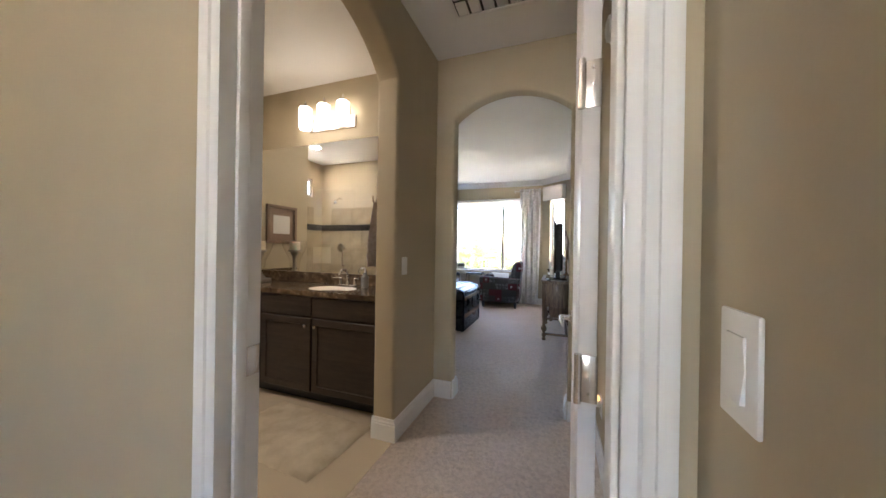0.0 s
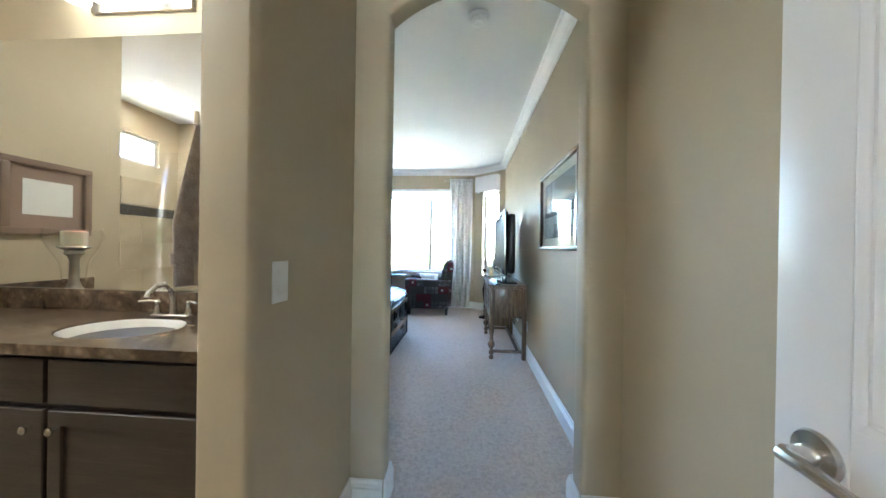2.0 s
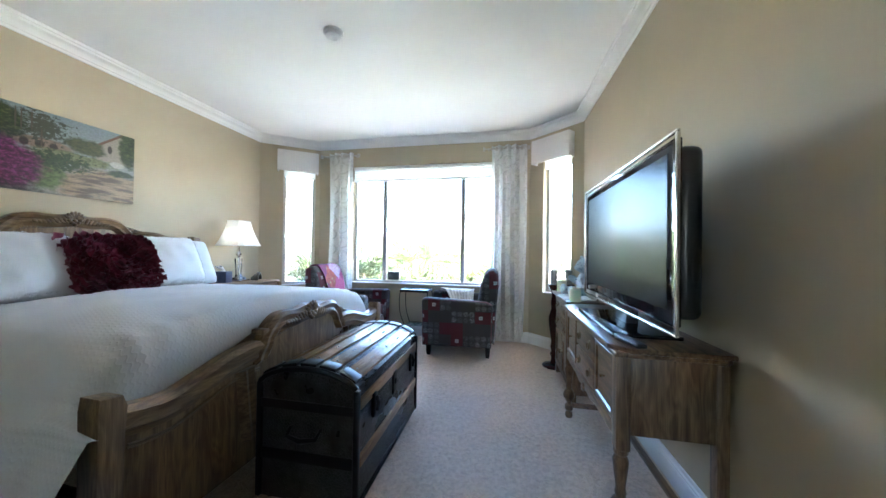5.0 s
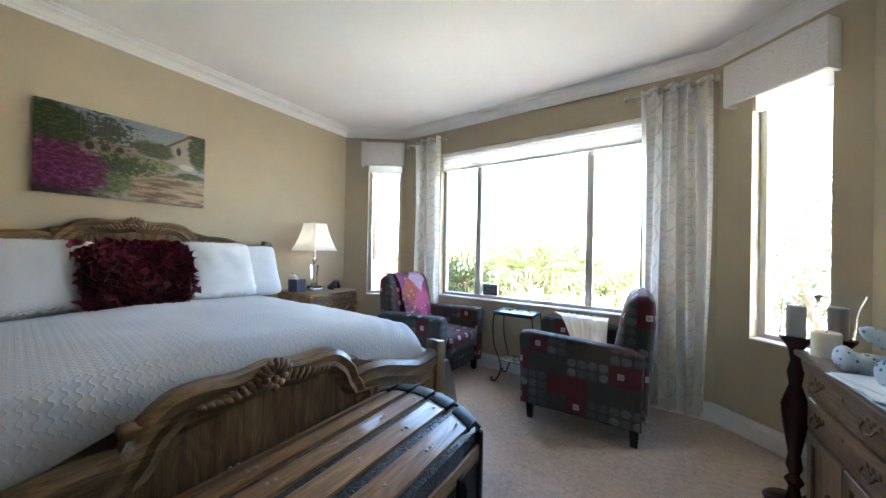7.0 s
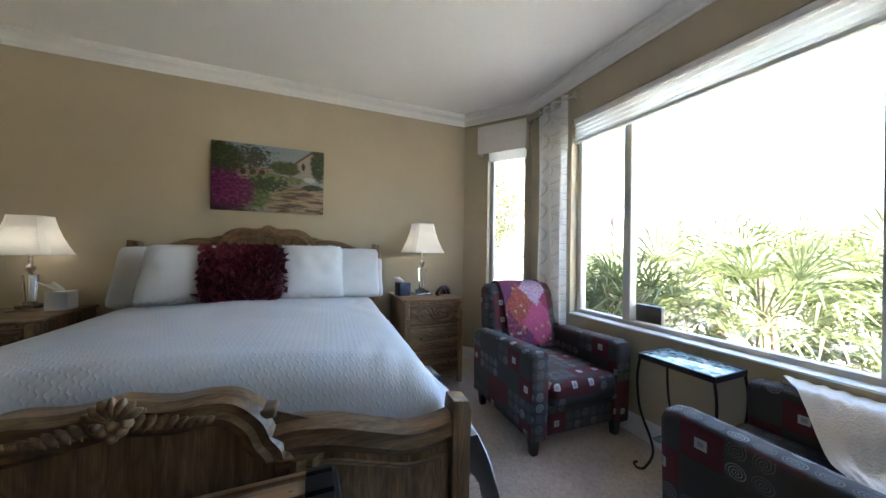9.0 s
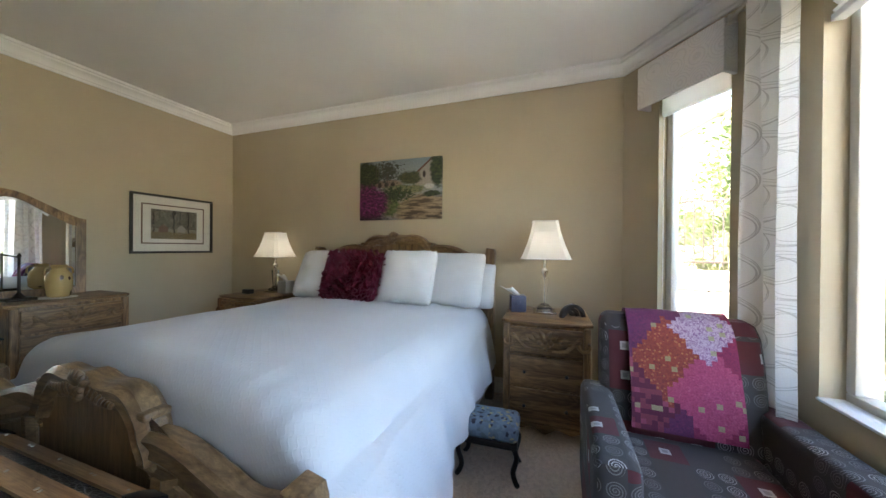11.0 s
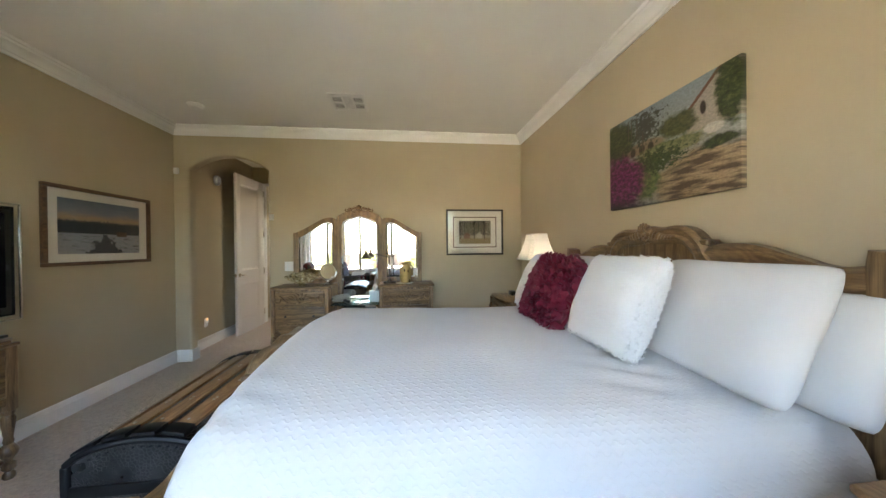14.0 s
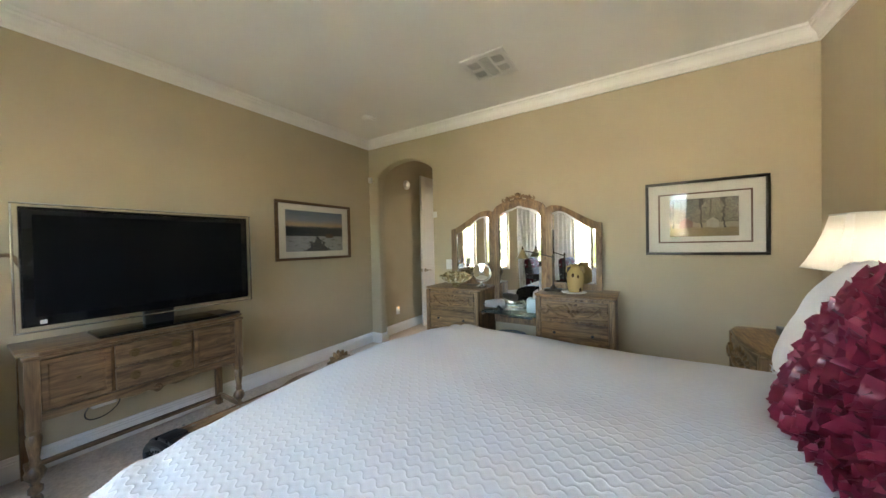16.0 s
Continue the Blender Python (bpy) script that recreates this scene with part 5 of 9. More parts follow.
pillow(0.63, 0.40, 0.15, "bed_pillow", M_PILLOW, "plump white bed pillow against the headboard", lean(5.735, -3.60, 0.965, 18, -2), seed=1)
pillow(0.66, 0.48, 0.17, "bed_pillow", M_PILLOW, "plump white bed pillow leaning on another", lean(5.655, -3.465, 1.025, 25, -4), seed=2)
pillow(0.66, 0.44, 0.17, "bed_pillow", M_PILLOW, "plump white bed pillow against the headboard", lean(4.41, -3.60, 0.975, 18), seed=3)
pillow(0.66, 0.48, 0.17, "bed_pillow", M_PILLOW, "plump white bed pillow leaning on another", lean(4.45, -3.47, 1.02, 26, 3), seed=4)


def fur_pillow(m, label, seed):
    """A fluffy pillow: stuffed core with many short tufts of pile."""
    p = pillow(0.47, 0.45, 0.20, "fluffy_cushion", M_FLUFF, label, m, 0.02, seed)
    rnd = random.Random(seed)
    tuft = bmesh.new()
    me = p.data
    polys = me.polygons
    for q in polys:
        if max(abs(q.center.x) / 0.235, abs(q.center.z) / 0.225) < 0.84:
            continue
        for _ in range(3):
            c, nrm = q.center, q.normal
            c = c + Vector((rnd.uniform(-0.008, 0.008), 0, rnd.uniform(-0.008, 0.008)))
            tang = nrm.cross(Vector((rnd.uniform(-1, 1), rnd.uniform(-1, 1), rnd.uniform(-1, 1)))).normalized() + Vector((0, 0, -0.4))
            d = (tang + nrm * rnd.uniform(0.15, 0.5)).normalized()
            s = d.cross(nrm).normalized() * 0.006
            ln = rnd.uniform(0.009, 0.016)
            v = [tuft.verts.new(c - s), tuft.verts.new(c + s), tuft.verts.new(c + d * ln)]
            tuft.faces.new(v)
    part("fur_edge", tuft, M_FLUFF, p, smooth=0)


fur_pillow(lean(5.415, -3.22, 1.05, 23, 1), "fluffy white faux-fur cushion leaning on the pillows", 5)
fur_pillow(lean(4.595, -3.235, 1.043, 25, -2), "fluffy white faux-fur cushion leaning on the pillows", 6)


def satin_material():
    k = Mat("burgundy_satin", (0.105, 0.010, 0.024), 0.4)
    v = k.place()
    k.set("Base Color", k.ramp(k.noise(v, 14, 3), [(0.3, (0.10, 0.008, 0.020)), (0.7, (0.20, 0.018, 0.042))]))
    return k.mat


M_SATIN = satin_material()


def ruffled_cushion(m):
    """Burgundy cushion whose front is covered with standing ribbons of satin."""
    p = pillow(0.50, 0.40, 0.13, "ruffled_cushion", M_SATIN, "burgundy satin cushion covered in ruffles", m, 0, 9)
    rnd = random.Random(4)
    bm = bmesh.new()
    a2 = math.pi * (3 - math.sqrt(5))
    for i in range(230):
        q = math.sqrt((i + 0.5) / 230)
        ang = i * a2
        # a disc of petals pushed out to the cushion's square outline
        cx, cz = q * math.cos(ang), q * math.sin(ang)
        k = max(abs(cx), abs(cz)) / max(1e-6, q)
        x, z = cx / k * 0.255 * 0.98, cz / k * 0.205 * 0.98
        depth = 0.062 * max(0.0, (1 - abs(x / 0.25) ** 2.6) * (1 - abs(z / 0.2) ** 2.6)) ** 0.45 if abs(x) < 0.25 and abs(z) < 0.2 else 0
        for sgn in ((1,) if i % 9 else (1, -1)):
            t = bmesh.new()
            w, hgt = rnd.uniform(0.052, 0.080), rnd.uniform(0.030, 0.046)
            nseg = 6
            curl = rnd.uniform(0.010, 0.020)
            lo, hi = [], []
            for j in range(nseg + 1):
                s = j / nseg - 0.5
                wav = curl * math.sin(s * 9 + rnd.uniform(0, 0.6))
                lo.append(t.verts.new((s * w, 0, wav * 0.3)))
                hi.append(t.verts.new((s * w * 1.35, hgt * (1 - 1.2 * s * s), wav + 0.012)))
            for j in range(nseg):
                t.faces.new((lo[j], lo[j + 1], hi[j + 1], hi[j]))
            mm = Matrix.Translation((x, sgn * (depth - 0.004), z)) @ pose(0, 0, 0, 0, -math.degrees(ang) + 90 + rnd.uniform(-28, 28), 0) @ pose(0, 0, 0, rnd.uniform(-30, 25), 0, 0)
            if sgn < 0:
                mm = Matrix.Translation((x, -(depth - 0.004), z)) @ pose(0, 0, 0, 180, 0, 0) @ pose(0, 0, 0, rnd.uniform(-20, 20), rnd.uniform(0, 360), 0)
            bmesh.ops.transform(t, matrix=mm, verts=t.verts)
            join(bm, t)
    tagged(part("ruffled_cover", bm, M_SATIN, p, smooth=70), "standing satin ruffles", kind="stuff")


ruffled_cushion(lean(4.975, -3.15, 1.04, 24, 0.5))

# ---- steamer trunk ----
M_SLAT = wood("trunk_slat_oak", (0.20, 0.095, 0.038), (0.44, 0.25, 0.115), 0.35, (9, 1.2, 9), 0.3)


def croc_material():
    k = Mat("black_embossed_metal", (0.02, 0.021, 0.023), 0.28, 0.35)
    v = k.place((1, 0.6, 1))
    vor = k.node("ShaderNodeTexVoronoi", feature="DISTANCE_TO_EDGE")
    vor.inputs["Scale"].default_value = 75
    k.link(v, vor.inputs["Vector"])
    n = k.noise(v, 5, 3)
    k.set("Base Color", k.ramp(k.noise(v, 12, 4), [(0.35, (0.020, 0.019, 0.019)), (0.75, (0.062, 0.060, 0.060))]))
    h = k.ramp(vor.outputs["Distance"], [(0.0, (0, 0, 0)), (0.12, (1, 1, 1))])
    k.bump(k.math("MULTIPLY", h, k.ramp(n, [(0.40, (0, 0, 0)), (0.55, (1, 1, 1))])), 0.7, 0.004)
    k.set("Roughness", k.math("ADD", k.math("MULTIPLY", n, 0.25), 0.18))
    return k.mat


M_CROC = croc_material()
M_IRON = Mat("black_iron", (0.015, 0.015, 0.016), 0.42, 0.6).mat


def trunk():
    w, ln, zb, zt = 0.485, 0.92, 0.455, 0.632
    d = thing("steamer_trunk", "antique dome-top trunk with oak slats and black metal", "trunk", pose(-1.358, 5.02, 0, 0, 0, 0))
    nail = mesh_of("nail", lathe([(0.006, 0), (0.005, 0.003), (0.001, 0.0045)], 8), M_PEWTER)
    stud = mesh_of("stud", lathe([(0.005, 0), (0.004, 0.003), (0.001, 0.004)], 7), M_IRON)
    part("body", box((-w / 2, -ln / 2, 0.02), (w / 2, ln / 2, zb), 0.004), M_CROC, d)
    arc = []
    for i in range(17):
        a = i / 16 * 2 - 1
        arc.append((a * w / 2, zb + 0.105 + (zt - zb - 0.105) * (1 - a * a) ** 0.72))
    lid = [(-w / 2, zb + 0.003)] + arc + [(w / 2, zb + 0.003)]
    part("lid", prism(lid, "y", -ln / 2, ln / 2, 0.004), M_CROC, d, "domed black embossed metal lid")

    def on_dome(x):
        a = max(-1, min(1, x / (w / 2)))
        return zb + 0.105 + (zt - zb - 0.105) * (1 - a * a) ** 0.72
    for x0, x1 in ((-0.226, -0.168), (-0.128, -0.062), (-0.032, 0.034), (0.064, 0.130), (0.166, 0.228)):
        pts = [(x0 + (x1 - x0) * i / 4, on_dome(x0 + (x1 - x0) * i / 4)) for i in range(5)]
        part("lid_slat", prism(pts + [(p[0], p[1] + 0.011) for p in pts[::-1]], "y", -ln / 2 + 0.045, ln / 2 - 0.045, 0.002), M_SLAT, d, "worn oak slat")
        xm = (x0 + x1) / 2
        for y in (-0.36, -0.20, -0.18, 0.0, 0.18, 0.20, 0.36):
            part("nail", nail, None, d, at=Matrix.Translation((xm + 0.006 * math.sin(y * 40), y, on_dome(xm) + 0.011)))
        for y in (-ln / 2 + 0.035, ln / 2 - 0.035):
            cl = bmesh.new()
            px = [(x0 - 0.006 + (x1 - x0 + 0.012) * i / 4) for i in range(5)]
            prism([(x, on_dome(x) + 0.002) for x in px] + [(x, on_dome(x) + 0.016) for x in px[::-1]], "y", y - 0.034, y + 0.034, 0.003, cl)
            part("slat_clamp", cl, M_IRON, d, "black iron slat end")
    # front and back rails of the body, slat bands, edge irons
    for x, sx in ((w / 2, 1), (-w / 2, -1)):
        for z0, z1 in ((0.20, 0.255), (0.455, 0.51)):
            part("side_slat", box((x, -ln / 2 + 0.02, z0), (x + sx * 0.012, ln / 2 - 0.02, z1), 0.003), M_SLAT, d, "worn oak slat")
        part("lid_rim", box((x - sx * 0.002, -ln / 2, zb - 0.02), (x + sx * 0.007, ln / 2, zb - 0.002), 0.002), M_IRON, d)
        part("lower_iron", box((x - sx * 0.002, -ln / 2, 0.02), (x + sx * 0.006, ln / 2, 0.05), 0.002), M_IRON, d)
    for y, sy in ((-ln / 2, -1), (ln / 2, 1)):
        for z0, z1 in ((0.20, 0.25), (zb - 0.02, zb + 0.02)):
            part("end_band", box((-w / 2, y, z0), (w / 2, y + sy * 0.010, z1), 0.003), M_IRON, d)
        tub = tube([(a, y + sy * 0.002, z - 0.008) for a, z in arc], 0.013, 8)
        part("dome_edge_iron", tub, M_IRON, d, "hammered black iron edge")
        for i in range(1, 16):
            part("stud", stud, None, d, at=Matrix.Translation((arc[i][0] * 0.93, y + sy * 0.003, arc[i][1] - 0.032)) @ pose(0, 0, 0, -90 * sy, 0, 0))
        for x in (-w / 2, w / 2):
            part("corner_iron", box((x - 0.014, y - 0.014, 0.02), (x + 0.014, y + 0.014, zb + 0.095), 0.008, 3), M_IRON, d)
            part("caster", lathe([(0.012, 0), (0.014, 0.01), (0.012, 0.02)], 12, None, Matrix.Translation((x * 0.86, y * 0.93, 0))), M_IRON, d)
        part("end_handle", tube([(-0.075, y + sy * 0.012, 0.36), (-0.07, y + sy * 0.04, 0.335), (0, y + sy * 0.05, 0.325), (0.07, y + sy * 0.04, 0.335), (0.075, y + sy * 0.012, 0.36)], [0.008, 0.01, 0.012, 0.01, 0.008], 10), M_IRON, d, "worn leather end handle")
    for y in (-0.30, 0.30):
        lt = bmesh.new()
        box((w / 2 + 0.006, y - 0.022, 0.36), (w / 2 + 0.024, y + 0.022, 0.475), 0.006, bm=lt)
        tube([(w / 2 + 0.024, y, 0.46), (w / 2 + 0.034, y, 0.43), (w / 2 + 0.030, y, 0.39)], 0.008, 8, lt)
        part("draw_latch", lt, M_IRON, d, "black iron draw latch")
    lk = box((w / 2 + 0.004, -0.035, 0.34), (w / 2 + 0.016, 0.035, 0.47), 0.008, 3)
    lathe([(0.018, 0), (0.016, 0.006), (0.004, 0.008)], 14, lk, Matrix.Translation((w / 2 + 0.016, 0, 0.41)) @ pose(0, 0, 0, 0, 90, 0))
    part("lock_plate", lk, M_IRON, d, "black iron lock plate")


trunk()


# ---- armchairs ----
def chair_fabric():
    """Charcoal cloth in a grid of patches: burgundy blocks, grey spirals, small pale squares."""
    k = Mat("armchair_patchwork", (0.03, 0.028, 0.028), 0.9)
    tc = k.node("ShaderNodeTexCoord")
    uv = tc.outputs["UV"]

    def cells(size, off=0.0):
        sc = k.node("ShaderNodeVectorMath")
        sc.operation = "MULTIPLY_ADD"
        sc.inputs[1].default_value = (1 / size, 1 / size, 0)
        sc.inputs[2].default_value = (off, off, 0)
        k.link(uv, sc.inputs[0])
        fl = k.node("ShaderNodeVectorMath"); fl.operation = "FLOOR"
        k.link(sc.outputs[0], fl.inputs[0])
        fr = k.node("ShaderNodeVectorMath"); fr.operation = "FRACTION"
        k.link(sc.outputs[0], fr.inputs[0])
        wn_ = k.node("ShaderNodeTexWhiteNoise"); wn_.noise_dimensions = "2D"
        k.link(fl.outputs[0], wn_.inputs["Vector"])
        ce = k.node("ShaderNodeVectorMath"); ce.operation = "SUBTRACT"; ce.inputs[1].default_value = (0.5, 0.5, 0)
        k.link(fr.outputs[0], ce.inputs[0])
        return wn_.outputs["Value"], ce.outputs[0]
    big, pb = cells(0.13)
    small, ps = cells(0.065, 0.0)
    base = k.ramp(big, [(0.0, (0.042, 0.035, 0.032)), (0.20, (0.078, 0.012, 0.015)), (0.52, (0.046, 0.040, 0.038)), (0.80, (0.038, 0.034, 0.033))], "CONSTANT")
    # spirals in the small cells of some blocks
    sep = k.node("ShaderNodeSeparateXYZ")
    k.link(ps, sep.inputs[0])
    r = k.math("SQRT", k.math("ADD", k.math("MULTIPLY", sep.outputs[0], sep.outputs[0]), k.math("MULTIPLY", sep.outputs[1], sep.outputs[1])))
    ang = k.math("ARCTAN2", sep.outputs[1], sep.outputs[0])
    sp = k.math("SINE", k.math("ADD", k.math("MULTIPLY", r, 48.0), ang))
    line = k.math("MULTIPLY", k.math("GREATER_THAN", sp, 0.45), k.math("LESS_THAN", r, 0.43))
    pick = k.math("GREATER_THAN", big, 0.55)
    tone = k.mix(k.math("POWER", small, 3.0), (0.11, 0.105, 0.10), (0.38, 0.37, 0.36))
    c1 = k.mix(k.math("MULTIPLY", line, pick), base, tone)
    # pale framed squares in the burgundy and some dark blocks
    sb = k.node("ShaderNodeSeparateXYZ")
    k.link(pb, sb.inputs[0])
    cheb = k.math("MAXIMUM", k.math("ABSOLUTE", sb.outputs[0]), k.math("ABSOLUTE", sb.outputs[1]))
    sq = k.math("MULTIPLY", k.math("LESS_THAN", cheb, 0.145), k.math("LESS_THAN", k.math("ABSOLUTE", k.math("SUBTRACT", big, 0.30)), 0.13))
    inner = k.math("MULTIPLY", k.math("LESS_THAN", cheb, 0.075), k.math("LESS_THAN", k.math("ABSOLUTE", k.math("SUBTRACT", big, 0.30)), 0.13))
    c2 = k.mix(sq, c1, (0.42, 0.41, 0.40))
    c3 = k.mix(inner, c2, (0.26, 0.25, 0.25))
    k.set("Base Color", c3)
    weave = k.noise(k.place(), 420, 2)
    k.bump(weave, 0.35, 0.002)
    k.set("Sheen Weight", 0.05)
    return k.mat


M_FABRIC = chair_fabric()
M_DARKLEG = Mat("espresso_leg", (0.012, 0.009, 0.008), 0.35).mat


def boxed_uv(ob, shift=0.0):
    """Cloth laid on flat sides: each face takes the two coordinates that it spreads over, in metres."""
    uv = ob.data.uv_layers.new(name="uv")
    me = ob.data
    for p in me.polygons:
        n = [abs(c) for c in p.normal]
        k = n.index(max(n))
        a, b = [i for i in range(3) if i != k]
        for li in p.loop_indices:
            co = me.vertices[me.loops[li].vertex_index].co
            uv.data[li].uv = (co[a] + shift + 0.31 * k, co[b] + shift * 0.7 + 3)


def armchair(m, label):
    """Track-arm club chair: local x forwards, origin on the floor in the middle."""
    d = thing("armchair", label, "armchair", m, "matching patchwork armchairs")
    dp, w = 0.84, 0.80

    def cloth(name, bm, lab="", sh=0.0):
        o = part(name, bm, M_FABRIC, d, lab)
        boxed_uv(o, sh)
        return o
    for i, s in enumerate((1, -1)):
        y0, y1 = s * (w / 2 - 0.135), s * w / 2
        arm = bmesh.new()
        prism([(-0.36, 0.115), (0.405, 0.115), (0.42, 0.60), (0.405, 0.635), (0.36, 0.645), (-0.30, 0.615), (-0.37, 0.58)], "y", min(y0, y1), max(y0, y1), 0.035, arm, seg=4)
        cloth("arm", arm, sh=0.05 * i)
    cloth("seat_base", box((-0.34, -w / 2 + 0.13, 0.115), (0.385, w / 2 - 0.13, 0.30), 0.02, 3))
    seat = box((-0.20, -w / 2 + 0.14, 0.29), (0.43, w / 2 - 0.14, 0.45), 0.045, 5)
    for v in seat.verts:
        if v.co.z > 0.40:
            v.co.z += 0.02 * math.cos(v.co.y / 0.27 * 1.4) * math.cos((v.co.x - 0.1) / 0.33 * 1.3)
    cloth("seat_cushion", seat, sh=0.03)
    back = bmesh.new()
    prism([(-0.39, 0.12), (-0.16, 0.35), (-0.20, 0.55), (-0.245, 0.80), (-0.275, 0.905), (-0.325, 0.955), (-0.385, 0.96), (-0.43, 0.92), (-0.435, 0.80), (-0.41, 0.5)], "y", -w / 2 + 0.085, w / 2 - 0.085, 0.05, back, seg=5)
    for v in back.verts:
        if v.co.x > -0.33 and v.co.z > 0.42:
            v.co.x += 0.035 * max(0, math.cos(v.co.y / 0.33 * 1.5)) * math.sin((v.co.z - 0.42) / 0.5 * math.pi)
    cloth("backrest", back, sh=0.02)
    for x in (-0.32, 0.34):
        for y in (-w / 2 + 0.07, w / 2 - 0.07):
            lg = lathe([(0.026, 0), (0.028, 0.004), (0.040, 0.118)], 4)
            bmesh.ops.rotate(lg, cent=(0, 0, 0), matrix=Matrix.Rotation(radians(45), 3, "Z"), verts=lg.verts)
            part("leg", lg, M_DARKLEG, d, "tapered dark wooden leg", at=Matrix.Translation((x, y, 0)), smooth=0)
    return d


CHAIR1 = pose(-2.455, 7.01, 0, 0, 0, -2)
CHAIR2 = pose(-0.985, 7.075, 0, 0, 0, 182)
armchair(CHAIR1, "patchwork fabric armchair with a pink quilt on its back")
armchair(CHAIR2, "patchwork fabric armchair beside the curtain with a white throw")


def quilt_pattern():
    """Patchwork in stepped diamonds: plum, rust, rose, lilac lace and a few green squares."""
    k = Mat("pink_patchwork_quilt", (0.4, 0.03, 0.12), 0.85)
    tc = k.node("ShaderNodeTexCoord")
    uv = tc.outputs["UV"]
    sep = k.node("ShaderNodeSeparateXYZ")
    snap = k.node("ShaderNodeVectorMath", operation="SNAP")
    snap.inputs[1].default_value = (0.021, 0.021, 1)
    k.link(uv, snap.inputs[0])
    k.link(snap.outputs[0], sep.inputs[0])
    x, y = sep.outputs[0], sep.outputs[1]

    def diamond(cx, cy, rx, ry):
        dx = k.math("DIVIDE", k.math("ABSOLUTE", k.math("SUBTRACT", x, cx)), rx)
        dy = k.math("DIVIDE", k.math("ABSOLUTE", k.math("SUBTRACT", y, cy)), ry)
        return k.math("LESS_THAN", k.math("ADD", dx, dy), 1.0)
    white = k.node("ShaderNodeTexWhiteNoise")
    k.link(snap.outputs[0], white.inputs["Vector"])
    n1, n2 = k.noise(uv, 60, 4, 0.7, 2.0), k.noise(uv, 150, 3)
    dots = k.node("ShaderNodeTexVoronoi")
    dots.inputs["Scale"].default_value = 62
    k.link(uv, dots.inputs["Vector"])
    dot = k.math("LESS_THAN", dots.outputs["Distance"], 0.30)
    plum = k.ramp(n1, [(0.35, (0.06, 0.010, 0.06)), (0.65, (0.15, 0.018, 0.075))])
    c = k.mix(k.math("GREATER_THAN", x, 0.02), plum, k.ramp(n1, [(0.35, (0.18, 0.006, 0.055)), (0.65, (0.27, 0.02, 0.07))]))
    c = k.mix(diamond(-0.17, 0.12, 0.16, 0.22), c, k.ramp(white.outputs["Value"], [(0.0, (0.10, 0.008, 0.03)), (0.5, (0.20, 0.03, 0.05)), (0.8, (0.28, 0.05, 0.09))], "CONSTANT"))
    rust = k.mix(k.math("MULTIPLY", dot, 0.65), k.ramp(n1, [(0.35, (0.17, 0.02, 0.015)), (0.65, (0.32, 0.06, 0.02))]), (0.46, 0.17, 0.05))
    c = k.mix(diamond(-0.06, 0.29, 0.15, 0.20), c, rust)
    c = k.mix(diamond(0.09, 0.16, 0.17, 0.20), c, k.ramp(n1, [(0.3, (0.26, 0.02, 0.07)), (0.6, (0.42, 0.06, 0.14)), (0.75, (0.45, 0.16, 0.22))]))
    c = k.mix(diamond(0.08, 0.44, 0.13, 0.16), c, k.ramp(n1, [(0.42, (0.20, 0.10, 0.22)), (0.52, (0.46, 0.36, 0.46))]))
    green = k.math("MULTIPLY", k.math("GREATER_THAN", white.outputs["Value"], 0.965), 0.8)
    c = k.mix(green, c, (0.30, 0.32, 0.14))
    k.set("Base Color", k.mix(k.math("MULTIPLY", n2, 0.5), c, (0.05, 0.008, 0.03)))
    k.bump(k.math("ADD", k.noise(uv, 45, 3), k.math("MULTIPLY", n2, 0.4)), 0.55, 0.006)
    return k.mat


def draped(name, mat, label, category, m, width, line, thick=0.016, ripple=0.004):
    """A folded cloth laid over a line of (x, z) points, with thickness and a hem."""
    ln = smoothed(line, 8)
    cum = [0.0]
    for a, b in zip(ln, ln[1:]):
        cum.append(cum[-1] + math.hypot(b[0] - a[0], b[1] - a[1]))
    n = len(ln) - 1

    def sheet(off):
        def f(u, v):
            i = round(u * n)
            a, b = Vector(ln[max(0, i - 1)]), Vector(ln[min(n, i + 1)])
            t = (b - a).normalized()
            nr = Vector((-t.y, t.x))
            y = (v - 0.5) * width
            o = off + ripple * noise.noise((u * 9, v * 7, off * 50)) + (0.0 if off == 0 else -0.004 * (abs(v - 0.5) > 0.47))
            return (ln[i][0] + nr.x * o, y + 0.006 * noise.noise((u * 6, v * 3, 2)), ln[i][1] + nr.y * o)
        return f
    bm = bmesh.new()
    g = grid(n, 24, sheet(thick))
    low = grid(n, 24, sheet(0.0))
    bmesh.ops.reverse_faces(low, faces=low.faces)
    join(bm, g)
    join(bm, low)
    bmesh.ops.remove_doubles(bm, verts=bm.verts, dist=0.0001)
    edges = [e for e in bm.edges if e.is_boundary]
    bmesh.ops.bridge_loops(bm, edges=edges)
    bmesh.ops.recalc_face_normals(bm, faces=bm.faces)
    ob = single(name, bm, mat, label, category, m, smooth=70)
    uv = ob.data.uv_layers.new(name="uv")
    for p in ob.data.polygons:
        for li in p.loop_indices:
            co = ob.data.vertices[ob.data.loops[li].vertex_index].co
            k = min(range(len(ln)), key=lambda q: (ln[q][0] - co.x) ** 2 + (ln[q][1] - co.z) ** 2)
            uv.data[li].uv = (co.y, cum[k])
    return ob


